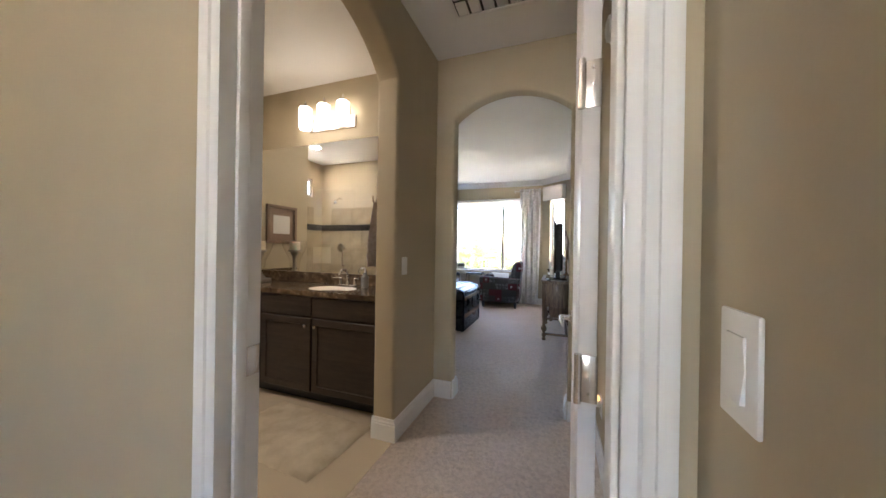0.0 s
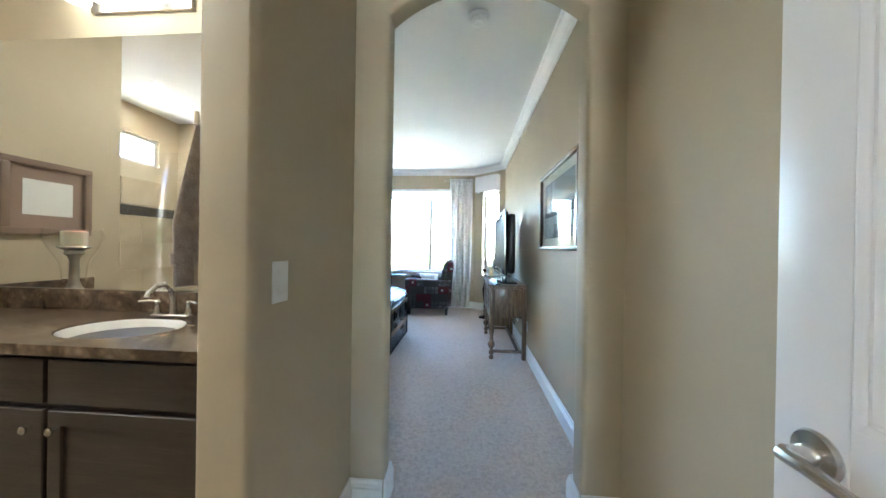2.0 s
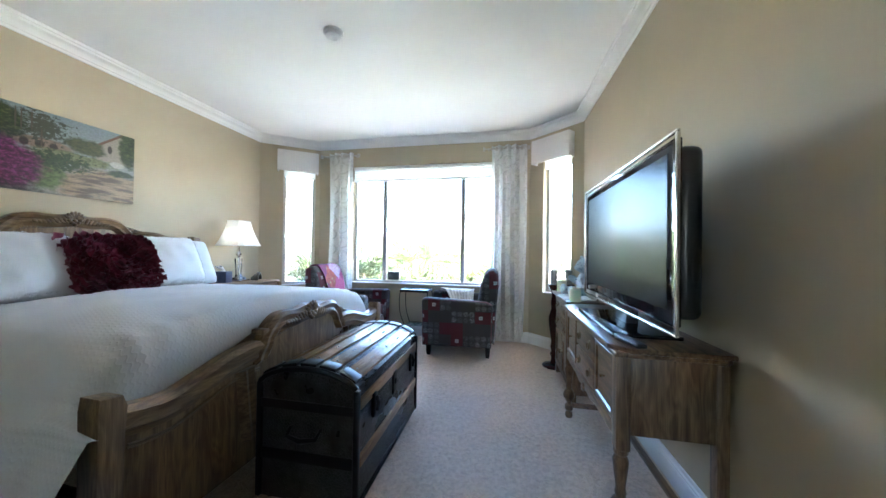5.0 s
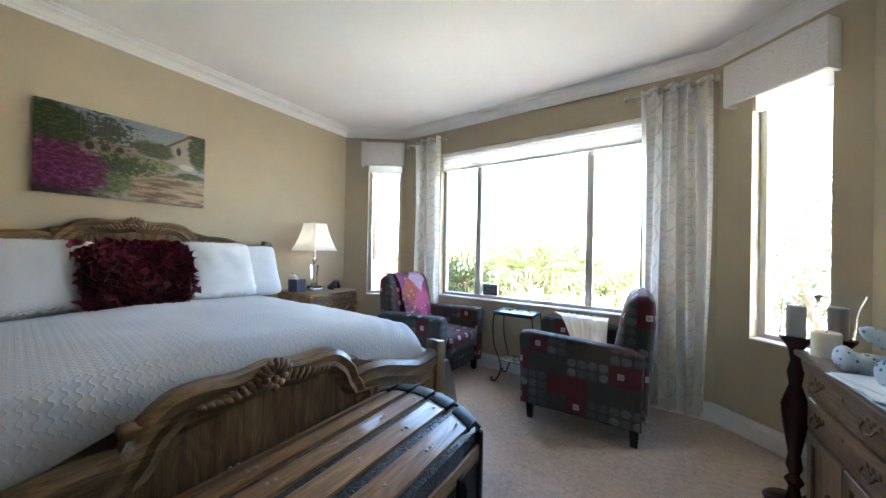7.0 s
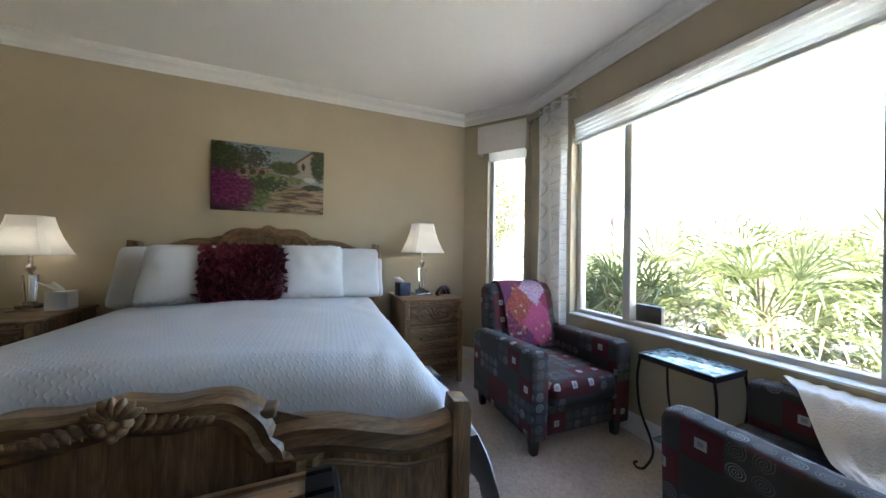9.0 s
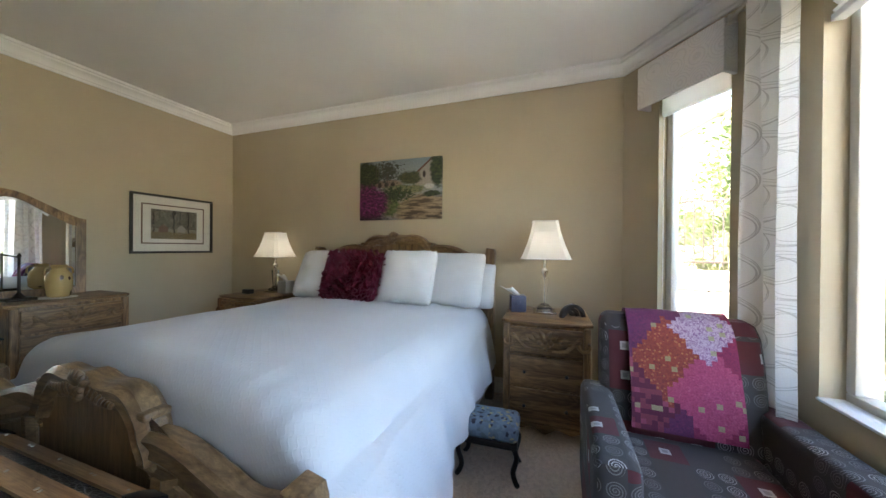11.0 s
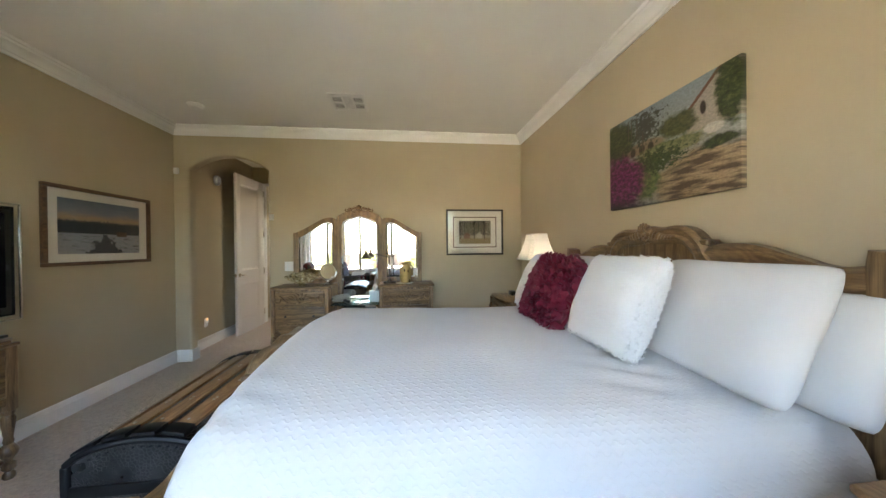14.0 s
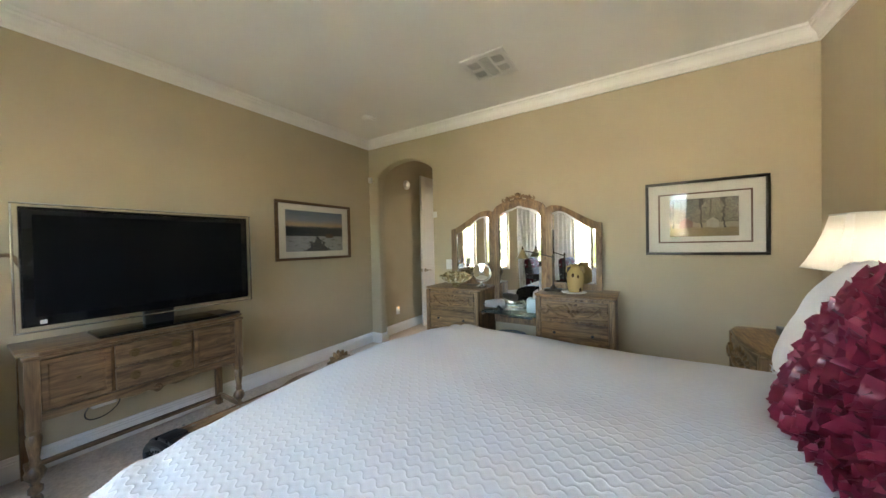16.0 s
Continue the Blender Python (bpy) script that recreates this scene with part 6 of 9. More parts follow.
draped("patchwork_quilt", quilt_pattern(), "pink and purple patchwork quilt folded over the chair back", "quilt", CHAIR1, 0.40,
       [(-0.437, 0.50), (-0.452, 0.78), (-0.445, 0.93), (-0.39, 0.978), (-0.315, 0.972), (-0.25, 0.905), (-0.205, 0.80), (-0.150, 0.62), (-0.125, 0.50)][::-1], 0.022)
M_THROW = Mat("white_knit_throw", (0.72, 0.69, 0.63), 0.95)
tv_ = M_THROW.place()
M_THROW.bump(M_THROW.noise(tv_, 130, 3), 0.7, 0.006)
M_THROW = M_THROW.mat
rt = random.Random(12)


def throw_fn(u, v):
    """Cloth over the arm, sliding down to the seat by the backrest; narrower towards its low end."""
    y = -0.418 + 0.56 * v
    x = -0.13 + (0.47 - 0.44 * v ** 1.3) * (1 - u)
    k = min(1.0, max(0.0, (y + 0.255) / 0.20))
    k = k * k * (3 - 2 * k)
    z = 0.668 - 0.185 * k + 0.012 * x
    if v < 0.06:
        z -= (0.06 - v) * 2.2
    z += k * (0.03 * abs(noise.noise((u * 3.1, v * 3.4, 8.0))) + 0.05 * math.exp(-((u - 0.75) ** 2 + (v - 0.62) ** 2) / 0.03))
    z += 0.010 * abs(noise.noise((u * 9, v * 8, 1.0))) + 0.006 * math.sin(26 * u + 9 * v) ** 2
    return (x, y, z)


th = thing("throw_blanket", "cream knitted throw dropped on the armchair seat", "blanket", CHAIR2)
part("cloth", grid(44, 40, throw_fn), M_THROW, th, smooth=80)
fr = bmesh.new()
for i in range(40):
    p = Vector(throw_fn(i / 40, 1.0))
    e = p + Vector((rt.uniform(-0.02, 0.02), rt.uniform(0.02, 0.05), -rt.uniform(0.0, 0.012)))
    tube([p, (p + e) / 2 + Vector((0, 0, 0.008)), e], [0.003, 0.0035, 0.002], 5, fr)
part("fringe", fr, M_THROW, th)

# ---- side table between the chairs ----
stb = thing("side_table", "small black iron side table with a mosaic top", "side table", pose(-1.62, 7.27, 0))
mos = Mat("mosaic_blue_glass", (0.25, 0.33, 0.35), 0.15)
vv_ = mos.node("ShaderNodeTexVoronoi")
vv_.inputs["Scale"].default_value = 42
mos.link(mos.place(), vv_.inputs["Vector"])
mos.set("Base Color", mos.ramp(vv_.outputs["Color"], [(0.2, (0.10, 0.17, 0.18)), (0.5, (0.30, 0.40, 0.40)), (0.8, (0.5, 0.55, 0.52))]))
part("tabletop", box((-0.175, -0.125, 0.645), (0.175, 0.125, 0.662), 0.003), mos.mat, stb, "mosaic glass tabletop")
rim = bmesh.new()
for a, b in (((-0.185, -0.135, 0.635), (0.185, -0.125, 0.666)), ((-0.185, 0.125, 0.635), (0.185, 0.135, 0.666)), ((-0.185, -0.125, 0.635), (-0.175, 0.125, 0.666)), ((0.175, -0.125, 0.635), (0.185, 0.125, 0.666))):
    box(a, b, 0.002, bm=rim)
part("rim", rim, M_IRON, stb)
part("shelf", box((-0.12, -0.10, 0.20), (0.12, 0.10, 0.212), 0.003), mos.mat, stb)
for sx in (1, -1):
    for sy in (1, -1):
        pts = smoothed([(0.178, 0.64), (0.19, 0.52), (0.175, 0.35), (0.125, 0.205), (0.115, 0.12), (0.15, 0.03), (0.185, 0.012), (0.20, 0.03), (0.185, 0.045)], 5)
        part("leg", tube([(sx * x, sy * (0.128 - (0.178 - x) * 0.35), z) for x, z in pts], 0.0065, 8), M_IRON, stb, "curled iron leg")

# ---- television and console ----
M_OAKD = wood("tiger_oak_dark", (0.075, 0.040, 0.019), (0.26, 0.158, 0.080), 0.30, (9, 1.2, 9), 0.25)
M_OAKD_Z = wood("tiger_oak_dark_upright", (0.075, 0.040, 0.019), (0.26, 0.158, 0.080), 0.32, (9, 9, 1.2), 0.2)
M_BRASS = Mat("aged_brass", (0.16, 0.115, 0.06), 0.38, 1.0).mat
TURNED = [(0.020, 0.0), (0.026, 0.012), (0.024, 0.03), (0.016, 0.045), (0.028, 0.06), (0.028, 0.085), (0.015, 0.10), (0.020, 0.115), (0.036, 0.14), (0.040, 0.16), (0.030, 0.185), (0.018, 0.20), (0.022, 0.215), (0.018, 0.235), (0.022, 0.27), (0.027, 0.31), (0.030, 0.345), (0.022, 0.365), (0.028, 0.375), (0.028, 0.39)]


def ring_frame(y0, y1, z0, z1, w, xa, xb):
    """A mitred frame in the plane of x with a chamfered inner edge."""
    bm = bmesh.new()
    rings = []
    for x, q in ((xb, 0.0), (xa + 0.003, 0.0), (xa, 0.003), (xa, w - 0.006), (xa + 0.006, w), (xb, w)):
        rings.append([bm.verts.new((x, y, z)) for y, z in ((y0 + q, z0 + q), (y1 - q, z0 + q), (y1 - q, z1 - q), (y0 + q, z1 - q))])
    for a, b in zip(rings, rings[1:] + rings[:1]):
        for k in range(4):
            bm.faces.new((a[k], a[(k + 1) % 4], b[(k + 1) % 4], b[k]))
    bmesh.ops.recalc_face_normals(bm, faces=bm.faces)
    return bm


def ring_pull(root, x, y, z, r=0.022):
    """An oval back plate with a hanging ring, on a face towards -x."""
    bm = lathe([(r * 1.15, 0), (r * 1.2, 0.002), (r * 0.6, 0.004), (0.004, 0.006)], 16, None, Matrix.Translation((x, y, z)) @ pose(0, 0, 0, 0, -90, 0))
    tube([(x - 0.010, y + r * 0.8 * math.cos(a), z - 0.006 + r * 0.8 * math.sin(a)) for a in [2 * math.pi * i / 14 for i in range(14)]], 0.0028, 6, bm, closed=True)
    part("ring_pull", bm, M_BRASS, root, "aged brass ring pull")


def console():
    d = thing("console_table", "dark oak sideboard console with turned legs", "sideboard", pose(0, 0, 0))
    x0, x1, y0, y1, zt, zb = -0.05, 0.345, 4.625, 5.675, 0.80, 0.42
    top = bmesh.new()
    prism([(x1 + 0.005, y0 - 0.02), (x0 + 0.05, y0 - 0.02), (x0 - 0.02, y0 + 0.05), (x0 - 0.02, y1 - 0.05), (x0 + 0.05, y1 + 0.02), (x1 + 0.005, y1 + 0.02)], "z", zt - 0.022, zt, 0.006, top)
    part("top", top, M_OAKD, d)
    part("top_moulding", box((x0 - 0.008, y0 - 0.006, zt - 0.042), (x1, y1 + 0.006, zt - 0.022), 0.006, 3), M_OAKD, d, "carved edge moulding")
    part("body", box((x0 + 0.022, y0 + 0.012, zb + 0.03), (x1, y1 - 0.012, zt - 0.042), 0.003), M_OAKD_Z, d)
    part("apron", prism([(y0 + 0.04, zb + 0.005), (y0 + 0.04, zb + 0.05), (y1 - 0.04, zb + 0.05), (y1 - 0.04, zb + 0.005), (5.35, zb + 0.005), (5.25, zb - 0.012), (5.20, zb + 0.0), (5.15, zb - 0.02), (5.10, zb + 0.0), (5.05, zb - 0.012), (4.95, zb + 0.005)], "x", x0 + 0.004, x0 + 0.03, 0.003), M_OAKD, d)
    part("rosette", lathe([(0.024, 0), (0.026, 0.006), (0.015, 0.012), (0.012, 0.008), (0.002, 0.014)], 16, None, Matrix.Translation((x0 + 0.004, 5.15, zb + 0.002)) @ pose(0, 0, 0, 0, -90, 0)), M_OAKD, d, "carved wooden rosette")
    for k, (a, b) in enumerate(((y0 + 0.055, 4.945), (5.355, y1 - 0.055))):
        pd = bmesh.new()
        join(pd, ring_frame(a, b, zb + 0.06, zt - 0.05, 0.03, x0 + 0.004, x0 + 0.0235))
        box((x0 + 0.012, a + 0.03, zb + 0.09), (x0 + 0.023, b - 0.03, zt - 0.08), bm=pd)
        dr = part("door", pd, M_OAKD, d, "quarter-sawn oak panel door")
        part("knob", lathe([(0.004, 0), (0.004, 0.01), (0.009, 0.016), (0.004, 0.022)], 12, None, Matrix.Translation((x0 + 0.012, (a + b) / 2, 0.615)) @ pose(0, 0, 0, 0, -90, 0)), M_BRASS, dr)
    for z0, z1 in ((zb + 0.06, 0.605), (0.618, zt - 0.05)):
        dw = part("drawer_front", box((x0 + 0.006, 4.96, z0), (x0 + 0.023, 5.34, z1), 0.004), M_OAKD, d)
        for y in (5.045, 5.255):
            ring_pull(dw, x0 + 0.006, y, (z0 + z1) / 2)
    for y in (y0 + 0.028, y1 - 0.028):
        part("stile", box((x0, y - 0.027, zb - 0.03), (x0 + 0.054, y + 0.027, zt - 0.042), 0.004), M_OAKD_Z, d)
        part("front_leg", lathe(TURNED, 18, None, Matrix.Translation((x0 + 0.027, y, 0))), M_OAKD_Z, d, "turned baluster leg")
        part("back_leg", box((x1 - 0.045, y - 0.022, 0), (x1 - 0.002, y + 0.022, zt - 0.05), 0.003), M_OAKD_Z, d)
        part("side_stretcher", box((x0 + 0.04, y - 0.014, 0.07), (x1 - 0.02, y + 0.014, 0.10), 0.004), M_OAKD, d)
    part("back_stretcher", box((x1 - 0.10, y0 + 0.04, 0.072), (x1 - 0.07, y1 - 0.04, 0.098), 0.004), M_OAKD, d)


console()


def screen_material():
    k = Mat("tv_screen", (0.005, 0.005, 0.006), 0.24)
    k.set("Specular IOR Level", 0.1)
    return k.mat


tv = thing("television", "large flat television with clear bezel on a black stand", "television", pose(0, 0, 0))
TX, TY0, TY1, TZ0, TZ1 = 0.085, 4.476, 5.690, 0.882, 1.598
M_SILVER = Mat("silver_bezel", (0.60, 0.60, 0.58), 0.25, 1.0).mat
fr = bmesh.new()
for a, b in (((TX - 0.004, TY0, TZ0), (TX + 0.010, TY1, TZ0 + 0.010)), ((TX - 0.004, TY0, TZ1 - 0.010), (TX + 0.010, TY1, TZ1)), ((TX - 0.004, TY0, TZ0 + 0.01), (TX + 0.010, TY0 + 0.010, TZ1 - 0.01)), ((TX - 0.004, TY1 - 0.010, TZ0 + 0.01), (TX + 0.010, TY1, TZ1 - 0.01))):
    box(a, b, 0.003, bm=fr)
part("bezel", fr, M_SILVER, tv, "thin silver edge")
def border(y0, y1, z0, z1, w, xa, xb):
    """A flat frame in the plane of x."""
    o = [(y0, z0), (y1, z0), (y1, z1), (y0, z1)]
    i = [(y0 + w, z0 + w), (y1 - w, z0 + w), (y1 - w, z1 - w), (y0 + w, z1 - w)]
    bm = bmesh.new()
    g = [[bm.verts.new((x, y, z)) for y, z in ring] for ring in (o, i) for x in (xa, xb)]
    for k in range(4):
        j = (k + 1) % 4
        for a, b in ((g[0], g[1]), (g[2], g[3]), (g[0], g[2]), (g[1], g[3])):
            bm.faces.new((a[k], a[j], b[j], b[k]))
    bmesh.ops.recalc_face_normals(bm, faces=bm.faces)
    return bm


part("clear_edge", border(TY0 + 0.008, TY1 - 0.008, TZ0 + 0.008, TZ1 - 0.008, 0.03, TX + 0.001, TX + 0.004), M_PANE, tv, "clear acrylic border", smooth=0)
part("screen_frame", box((TX + 0.005, TY0 + 0.028, TZ0 + 0.030), (TX + 0.030, TY1 - 0.028, TZ1 - 0.022), 0.004), Mat("gloss_black", (0.006, 0.006, 0.007), 0.06).mat, tv)
part("screen", box((TX + 0.003, TY0 + 0.075, TZ0 + 0.085), (TX + 0.0052, TY1 - 0.075, TZ1 - 0.065)), screen_material(), tv, "dark glossy screen", smooth=0)
part("back_shell", box((TX + 0.028, TY0 + 0.05, TZ0 + 0.05), (TX + 0.115, TY1 - 0.05, TZ1 - 0.04), 0.03, 4), M_BLACK, tv)
part("neck", box((TX + 0.03, 5.0, 0.81), (TX + 0.09, 5.16, 0.95), 0.01), M_BLACK, tv)
part("foot", box((-0.02, 4.77, 0.80), (0.26, 5.40, 0.818), 0.006, 3), Mat("gloss_black_base", (0.008, 0.008, 0.009), 0.08).mat, tv, "gloss black rectangular foot")
part("badge", box((TX + 0.0025, TY1 - 0.115, TZ0 + 0.043), (TX + 0.005, TY1 - 0.09, TZ0 + 0.065)), M_WHITE_PLASTIC, tv, smooth=0)
single("remote_control", box((-0.022, -0.09, 0), (0.022, 0.09, 0.018), 0.006, 3), M_BLACK, "black remote control on the console", "remote control", pose(0.02, 4.70, 0.80, 0, 0, 10))
pw = thing("power_strip", "white outlet adapter with black plugs behind the console", "power outlet", pose(E, 5.32, 0.335, 0, 0, 90))
part("plate", box((-0.06, 0, -0.06), (0.06, 0.03, 0.06), 0.008, 3), M_WHITE_PLASTIC, pw)
for x, z in ((0.025, 0.03), (-0.03, 0.03)):
    part("plug", box((x - 0.014, 0.028, z - 0.012), (x + 0.014, 0.055, z + 0.012), 0.004), M_BLACK, pw)
part("cable", tube(smoothed([(0.025, 0.05, 0.03), (0.06, 0.06, 0.0), (0.095, 0.05, -0.07), (0.07, 0.05, -0.115), (0.0, 0.055, -0.11), (-0.06, 0.055, -0.06), (-0.065, 0.055, 0.0), (-0.03, 0.055, 0.03)], 5), 0.004, 6), M_BLACK, pw, "looped black cable")

# ---- dresser by the bay ----
def dresser():
    d = thing("antique_chest", "dark oak chest with two drawers over doors", "chest", pose(0, 0, 0))
    x0, x1, y0, y1, zt = 0.02, 0.35, 5.865, 6.545, 0.79
    part("top", box((x0 - 0.03, y0 - 0.03, zt - 0.025), (x1, y1 + 0.03, zt), 0.006, 3), M_OAKD, d)
    part("body", box((x0 + 0.018, y0, 0.06), (x1, y1, zt - 0.025), 0.004), M_OAKD_Z, d)
    for z0, z1 in ((0.61, 0.745), (0.46, 0.595)):
        dw = part("drawer_front", box((x0, y0 + 0.03, z0), (x0 + 0.018, y1 - 0.03, z1), 0.005), M_OAKD, d)
        for y in (y0 + 0.15, y1 - 0.15):
            hb = bmesh.new()
            for a in range(5):
                lathe([(0.012, 0), (0.011, 0.003), (0.002, 0.005)], 8, hb, Matrix.Translation((x0, y + (a - 2) * 0.018, (z0 + z1) / 2 + (0.006 if a % 2 else 0.016))) @ pose(0, 0, 0, 0, -90, 0))
            tube(smoothed([(x0 - 0.008, y - 0.035, (z0 + z1) / 2 + 0.01), (x0 - 0.018, y - 0.03, (z0 + z1) / 2 - 0.012), (x0 - 0.02, y, (z0 + z1) / 2 - 0.02), (x0 - 0.018, y + 0.03, (z0 + z1) / 2 - 0.012), (x0 - 0.008, y + 0.035, (z0 + z1) / 2 + 0.01)], 4), 0.0035, 7, hb)
            part("bail_pull", hb, M_BRASS, dw, "ornate brass bail pull")
        part("keyhole", lathe([(0.008, 0), (0.007, 0.003), (0.002, 0.004)], 10, None, Matrix.Translation((x0, (y0 + y1) / 2, (z0 + z1) / 2 + 0.02)) @ pose(0, 0, 0, 0, -90, 0)), M_BRASS, dw)
    ym = (y0 + y1) / 2
    for a, b, ky in ((y0 + 0.03, ym - 0.004, ym - 0.035), (ym + 0.004, y1 - 0.03, ym + 0.035)):
        pd = bmesh.new()
        f = 0.05
        join(pd, ring_frame(a, b, 0.10, 0.445, f, x0, x0 + 0.0185))
        box((x0 + 0.010, a + f, 0.15), (x0 + 0.018, b - f, 0.395), bm=pd)
        dr = part("door", pd, M_OAKD_Z, d)
        part("knob", lathe([(0.006, 0), (0.005, 0.012), (0.014, 0.02), (0.012, 0.028), (0.004, 0.032)], 12, None, Matrix.Translation((x0, ky, 0.30)) @ pose(0, 0, 0, 0, -90, 0)), M_OAKD, dr, "turned wooden knob")
    for y in (y0, y1 - 0.05):
        for x in (x0 + 0.005, x1 - 0.055):
            part("foot", box((x, y, 0), (x + 0.05, y + 0.05, 0.075), 0.006), M_OAKD_Z, d)


dresser()
M_GREYC = Mat("grey_candle_wax", (0.33, 0.31, 0.29), 0.5).mat
for x, y, r, h in ((0.07, 6.50, 0.045, 0.11), (0.06, 5.87, 0.042, 0.105)):
    cd = thing("pillar_candle", "ivory pillar candle on the chest", "candle", pose(x, y, 0.79), "pillar candles")
    part("wax", lathe([(r, 0), (r, h - 0.006), (r - 0.006, h), (r - 0.012, h - 0.004), (0.002, h - 0.01)], 24), M_CANDLE, cd)
    part("wick", tube([(0, 0, h - 0.01), (0.001, 0, h + 0.008)], 0.0015, 5), M_BLACK, cd)
# tall pedestal candle holders beside the chest
M_MAHOG = Mat("dark_mahogany_lacquer", (0.045, 0.013, 0.012), 0.25).mat
for x, y in ((0.02, 6.655), (0.17, 6.70)):
    ph = thing("pedestal_candlestick", "tall dark mahogany candlestick with a glass hurricane", "candlestick", pose(x, y, 0), "floor candlesticks")
    part("base", lathe([(0.105, 0), (0.11, 0.012), (0.10, 0.022), (0.03, 0.035)], 24), M_MAHOG, ph)
    part("stem", lathe([(0.028, 0.03), (0.02, 0.10), (0.035, 0.13), (0.018, 0.16), (0.03, 0.20), (0.022, 0.26), (0.045, 0.42), (0.05, 0.50), (0.022, 0.60), (0.03, 0.66), (0.018, 0.72), (0.028, 0.78), (0.06, 0.83), (0.062, 0.84)], 20), M_MAHOG, ph, "turned mahogany stem")
    part("hurricane_glass", lathe([(0.05, 0.84), (0.055, 0.90), (0.06, 0.97), (0.085, 1.05), (0.083, 1.05), (0.057, 0.97), (0.052, 0.90), (0.047, 0.843)], 24, close=False), M_PANE, ph, "clear flared glass")
    part("candle", lathe([(0.034, 0.841), (0.034, 0.985), (0.03, 0.99), (0.002, 0.986)], 18), M_GREYC, ph)


def plush():
    """A stuffed toy cat, sitting; one plain mesh."""
    bm = bmesh.new()

    def blob(c, r, rot=(0, 0, 0)):
        t = bmesh.new()
        bmesh.ops.create_icosphere(t, subdivisions=3, radius=1)
        bmesh.ops.transform(t, matrix=Matrix.Translation(c) @ pose(0, 0, 0, *rot) @ Matrix.Diagonal((*r, 1)), verts=t.verts)
        join(bm, t)
    blob((0, 0, 0.11), (0.085, 0.095, 0.115))
    blob((-0.02, 0, 0.265), (0.075, 0.085, 0.066))
    blob((-0.08, 0, 0.25), (0.03, 0.04, 0.028))
    for s in (1, -1):
        blob((-0.02, s * 0.06, 0.325), (0.018, 0.024, 0.032), (s * -20, 0, 0))
        blob((-0.11, s * 0.075, 0.04), (0.085, 0.04, 0.04), (0, 0, s * -18))
        blob((-0.06, s * 0.10, 0.13), (0.07, 0.032, 0.032), (0, 35, s * -15))
    blob((-0.17, 0.09, 0.05), (0.025, 0.045, 0.05))
    blob((-0.17, -0.09, 0.05), (0.025, 0.045, 0.05))
    k = Mat("plush_blue_print", (0.55, 0.62, 0.68), 0.95)
    v = k.place()
    vor = k.node("ShaderNodeTexVoronoi")
    vor.inputs["Scale"].default_value = 44
    k.link(v, vor.inputs["Vector"])
    k.set("Base Color", k.mix(k.math("LESS_THAN", vor.outputs["Distance"], 0.26), (0.50, 0.58, 0.63), (0.10, 0.17, 0.26)))
    k.bump(k.noise(v, 160, 3), 0.6, 0.006)
    toy = single("plush_toy", bm, k.mat, "stuffed blue and white patterned plush cat", "soft toy", pose(0.23, 6.22, 0.79, 0, 0, 12), smooth=80)
    skin = toy.modifiers.new("skin", "REMESH")
    skin.mode, skin.voxel_size, skin.use_smooth_shade = "VOXEL", 0.007, True


plush()


def swing_mirror():
    """Small tilting toilet mirror between two curved posts; stands on the chest by the wall."""
    d = thing("swing_mirror", "small wooden swing mirror tilted on curved posts", "mirror", pose(0.315, 6.205, 0.79))
    part("base", box((-0.022, -0.19, 0), (0.04, 0.19, 0.022), 0.006, 3), M_MAHOG, d)
    for s in (1, -1):
        part("curved_post", tube(smoothed([(0, s * 0.178, 0.015), (0, s * 0.184, 0.16), (-0.005, s * 0.175, 0.34), (-0.008, s * 0.148, 0.56)], 5), [0.016 - 0.0003 * i for i in range(16)], 10), M_MAHOG, d)
    tilt = pose(-0.01, 0, 0.60, 0, -14, 0)
    ring = [(y, z) for y, z in smoothed([(-0.13, -0.12), (-0.13, 0.13), (-0.10, 0.155), (0, 0.172), (0.10, 0.155), (0.13, 0.13), (0.13, -0.12), (0.11, -0.142), (-0.11, -0.142), (-0.13, -0.12)], 4)][:-1]
    fr_ = tube([(0, y, z) for y, z in ring], 0.014, 8, closed=True)
    f_ = part("mirror_frame", fr_, M_MAHOG, d, "pale brown wooden frame", at=tilt)
    part("mirror_glass", prism(ring, "x", -0.004, 0.002), M_MIRROR, f_, smooth=0)


M_MAHOG = wood("swing_mirror_wood", (0.11, 0.065, 0.038), (0.26, 0.17, 0.105), 0.35, (6, 6, 1.5))
swing_mirror()


def lace_fn(sgn):
    def g(u, v):
        a, b = 2 * u - 1, 2 * v - 1
        q = max(0.0, (1 - abs(a) ** 5) * (1 - abs(b) ** 5)) ** 0.4
        return (sgn * (0.006 + 0.026 * q), 0.085 * a * (1 + 0.02 * math.sin(9 * b)), 0.125 + 0.122 * b + 0.004 * math.sin(40 * a))
    return g


M_LACE = Mat("white_eyelet_lace", (0.70, 0.68, 0.64), 0.95)
lace_v = M_LACE.node("ShaderNodeTexVoronoi")
lace_v.inputs["Scale"].default_value = 70
M_LACE.link(M_LACE.place(), lace_v.inputs["Vector"])
M_LACE.set("Base Color", M_LACE.ramp(lace_v.outputs["Distance"], [(0.10, (0.42, 0.38, 0.33)), (0.30, (0.72, 0.70, 0.66))]))
M_LACE.bump(lace_v.outputs["Distance"], 0.6, 0.006)
lb_ = grid(22, 22, lace_fn(1))
grid(22, 22, lace_fn(-1), lb_)
bmesh.ops.recalc_face_normals(lb_, faces=lb_.faces)
single("lace_sachet", lb_, M_LACE.mat, "white eyelet lace sachet propped on the chest", "sachet", pose(0.225, 6.03, 0.79, 0, -4, 0), smooth=70)
M_BOOK = paint("greeting_card_paper", (0.66, 0.68, 0.66), 0.7, 30, 0.03, 0.1)
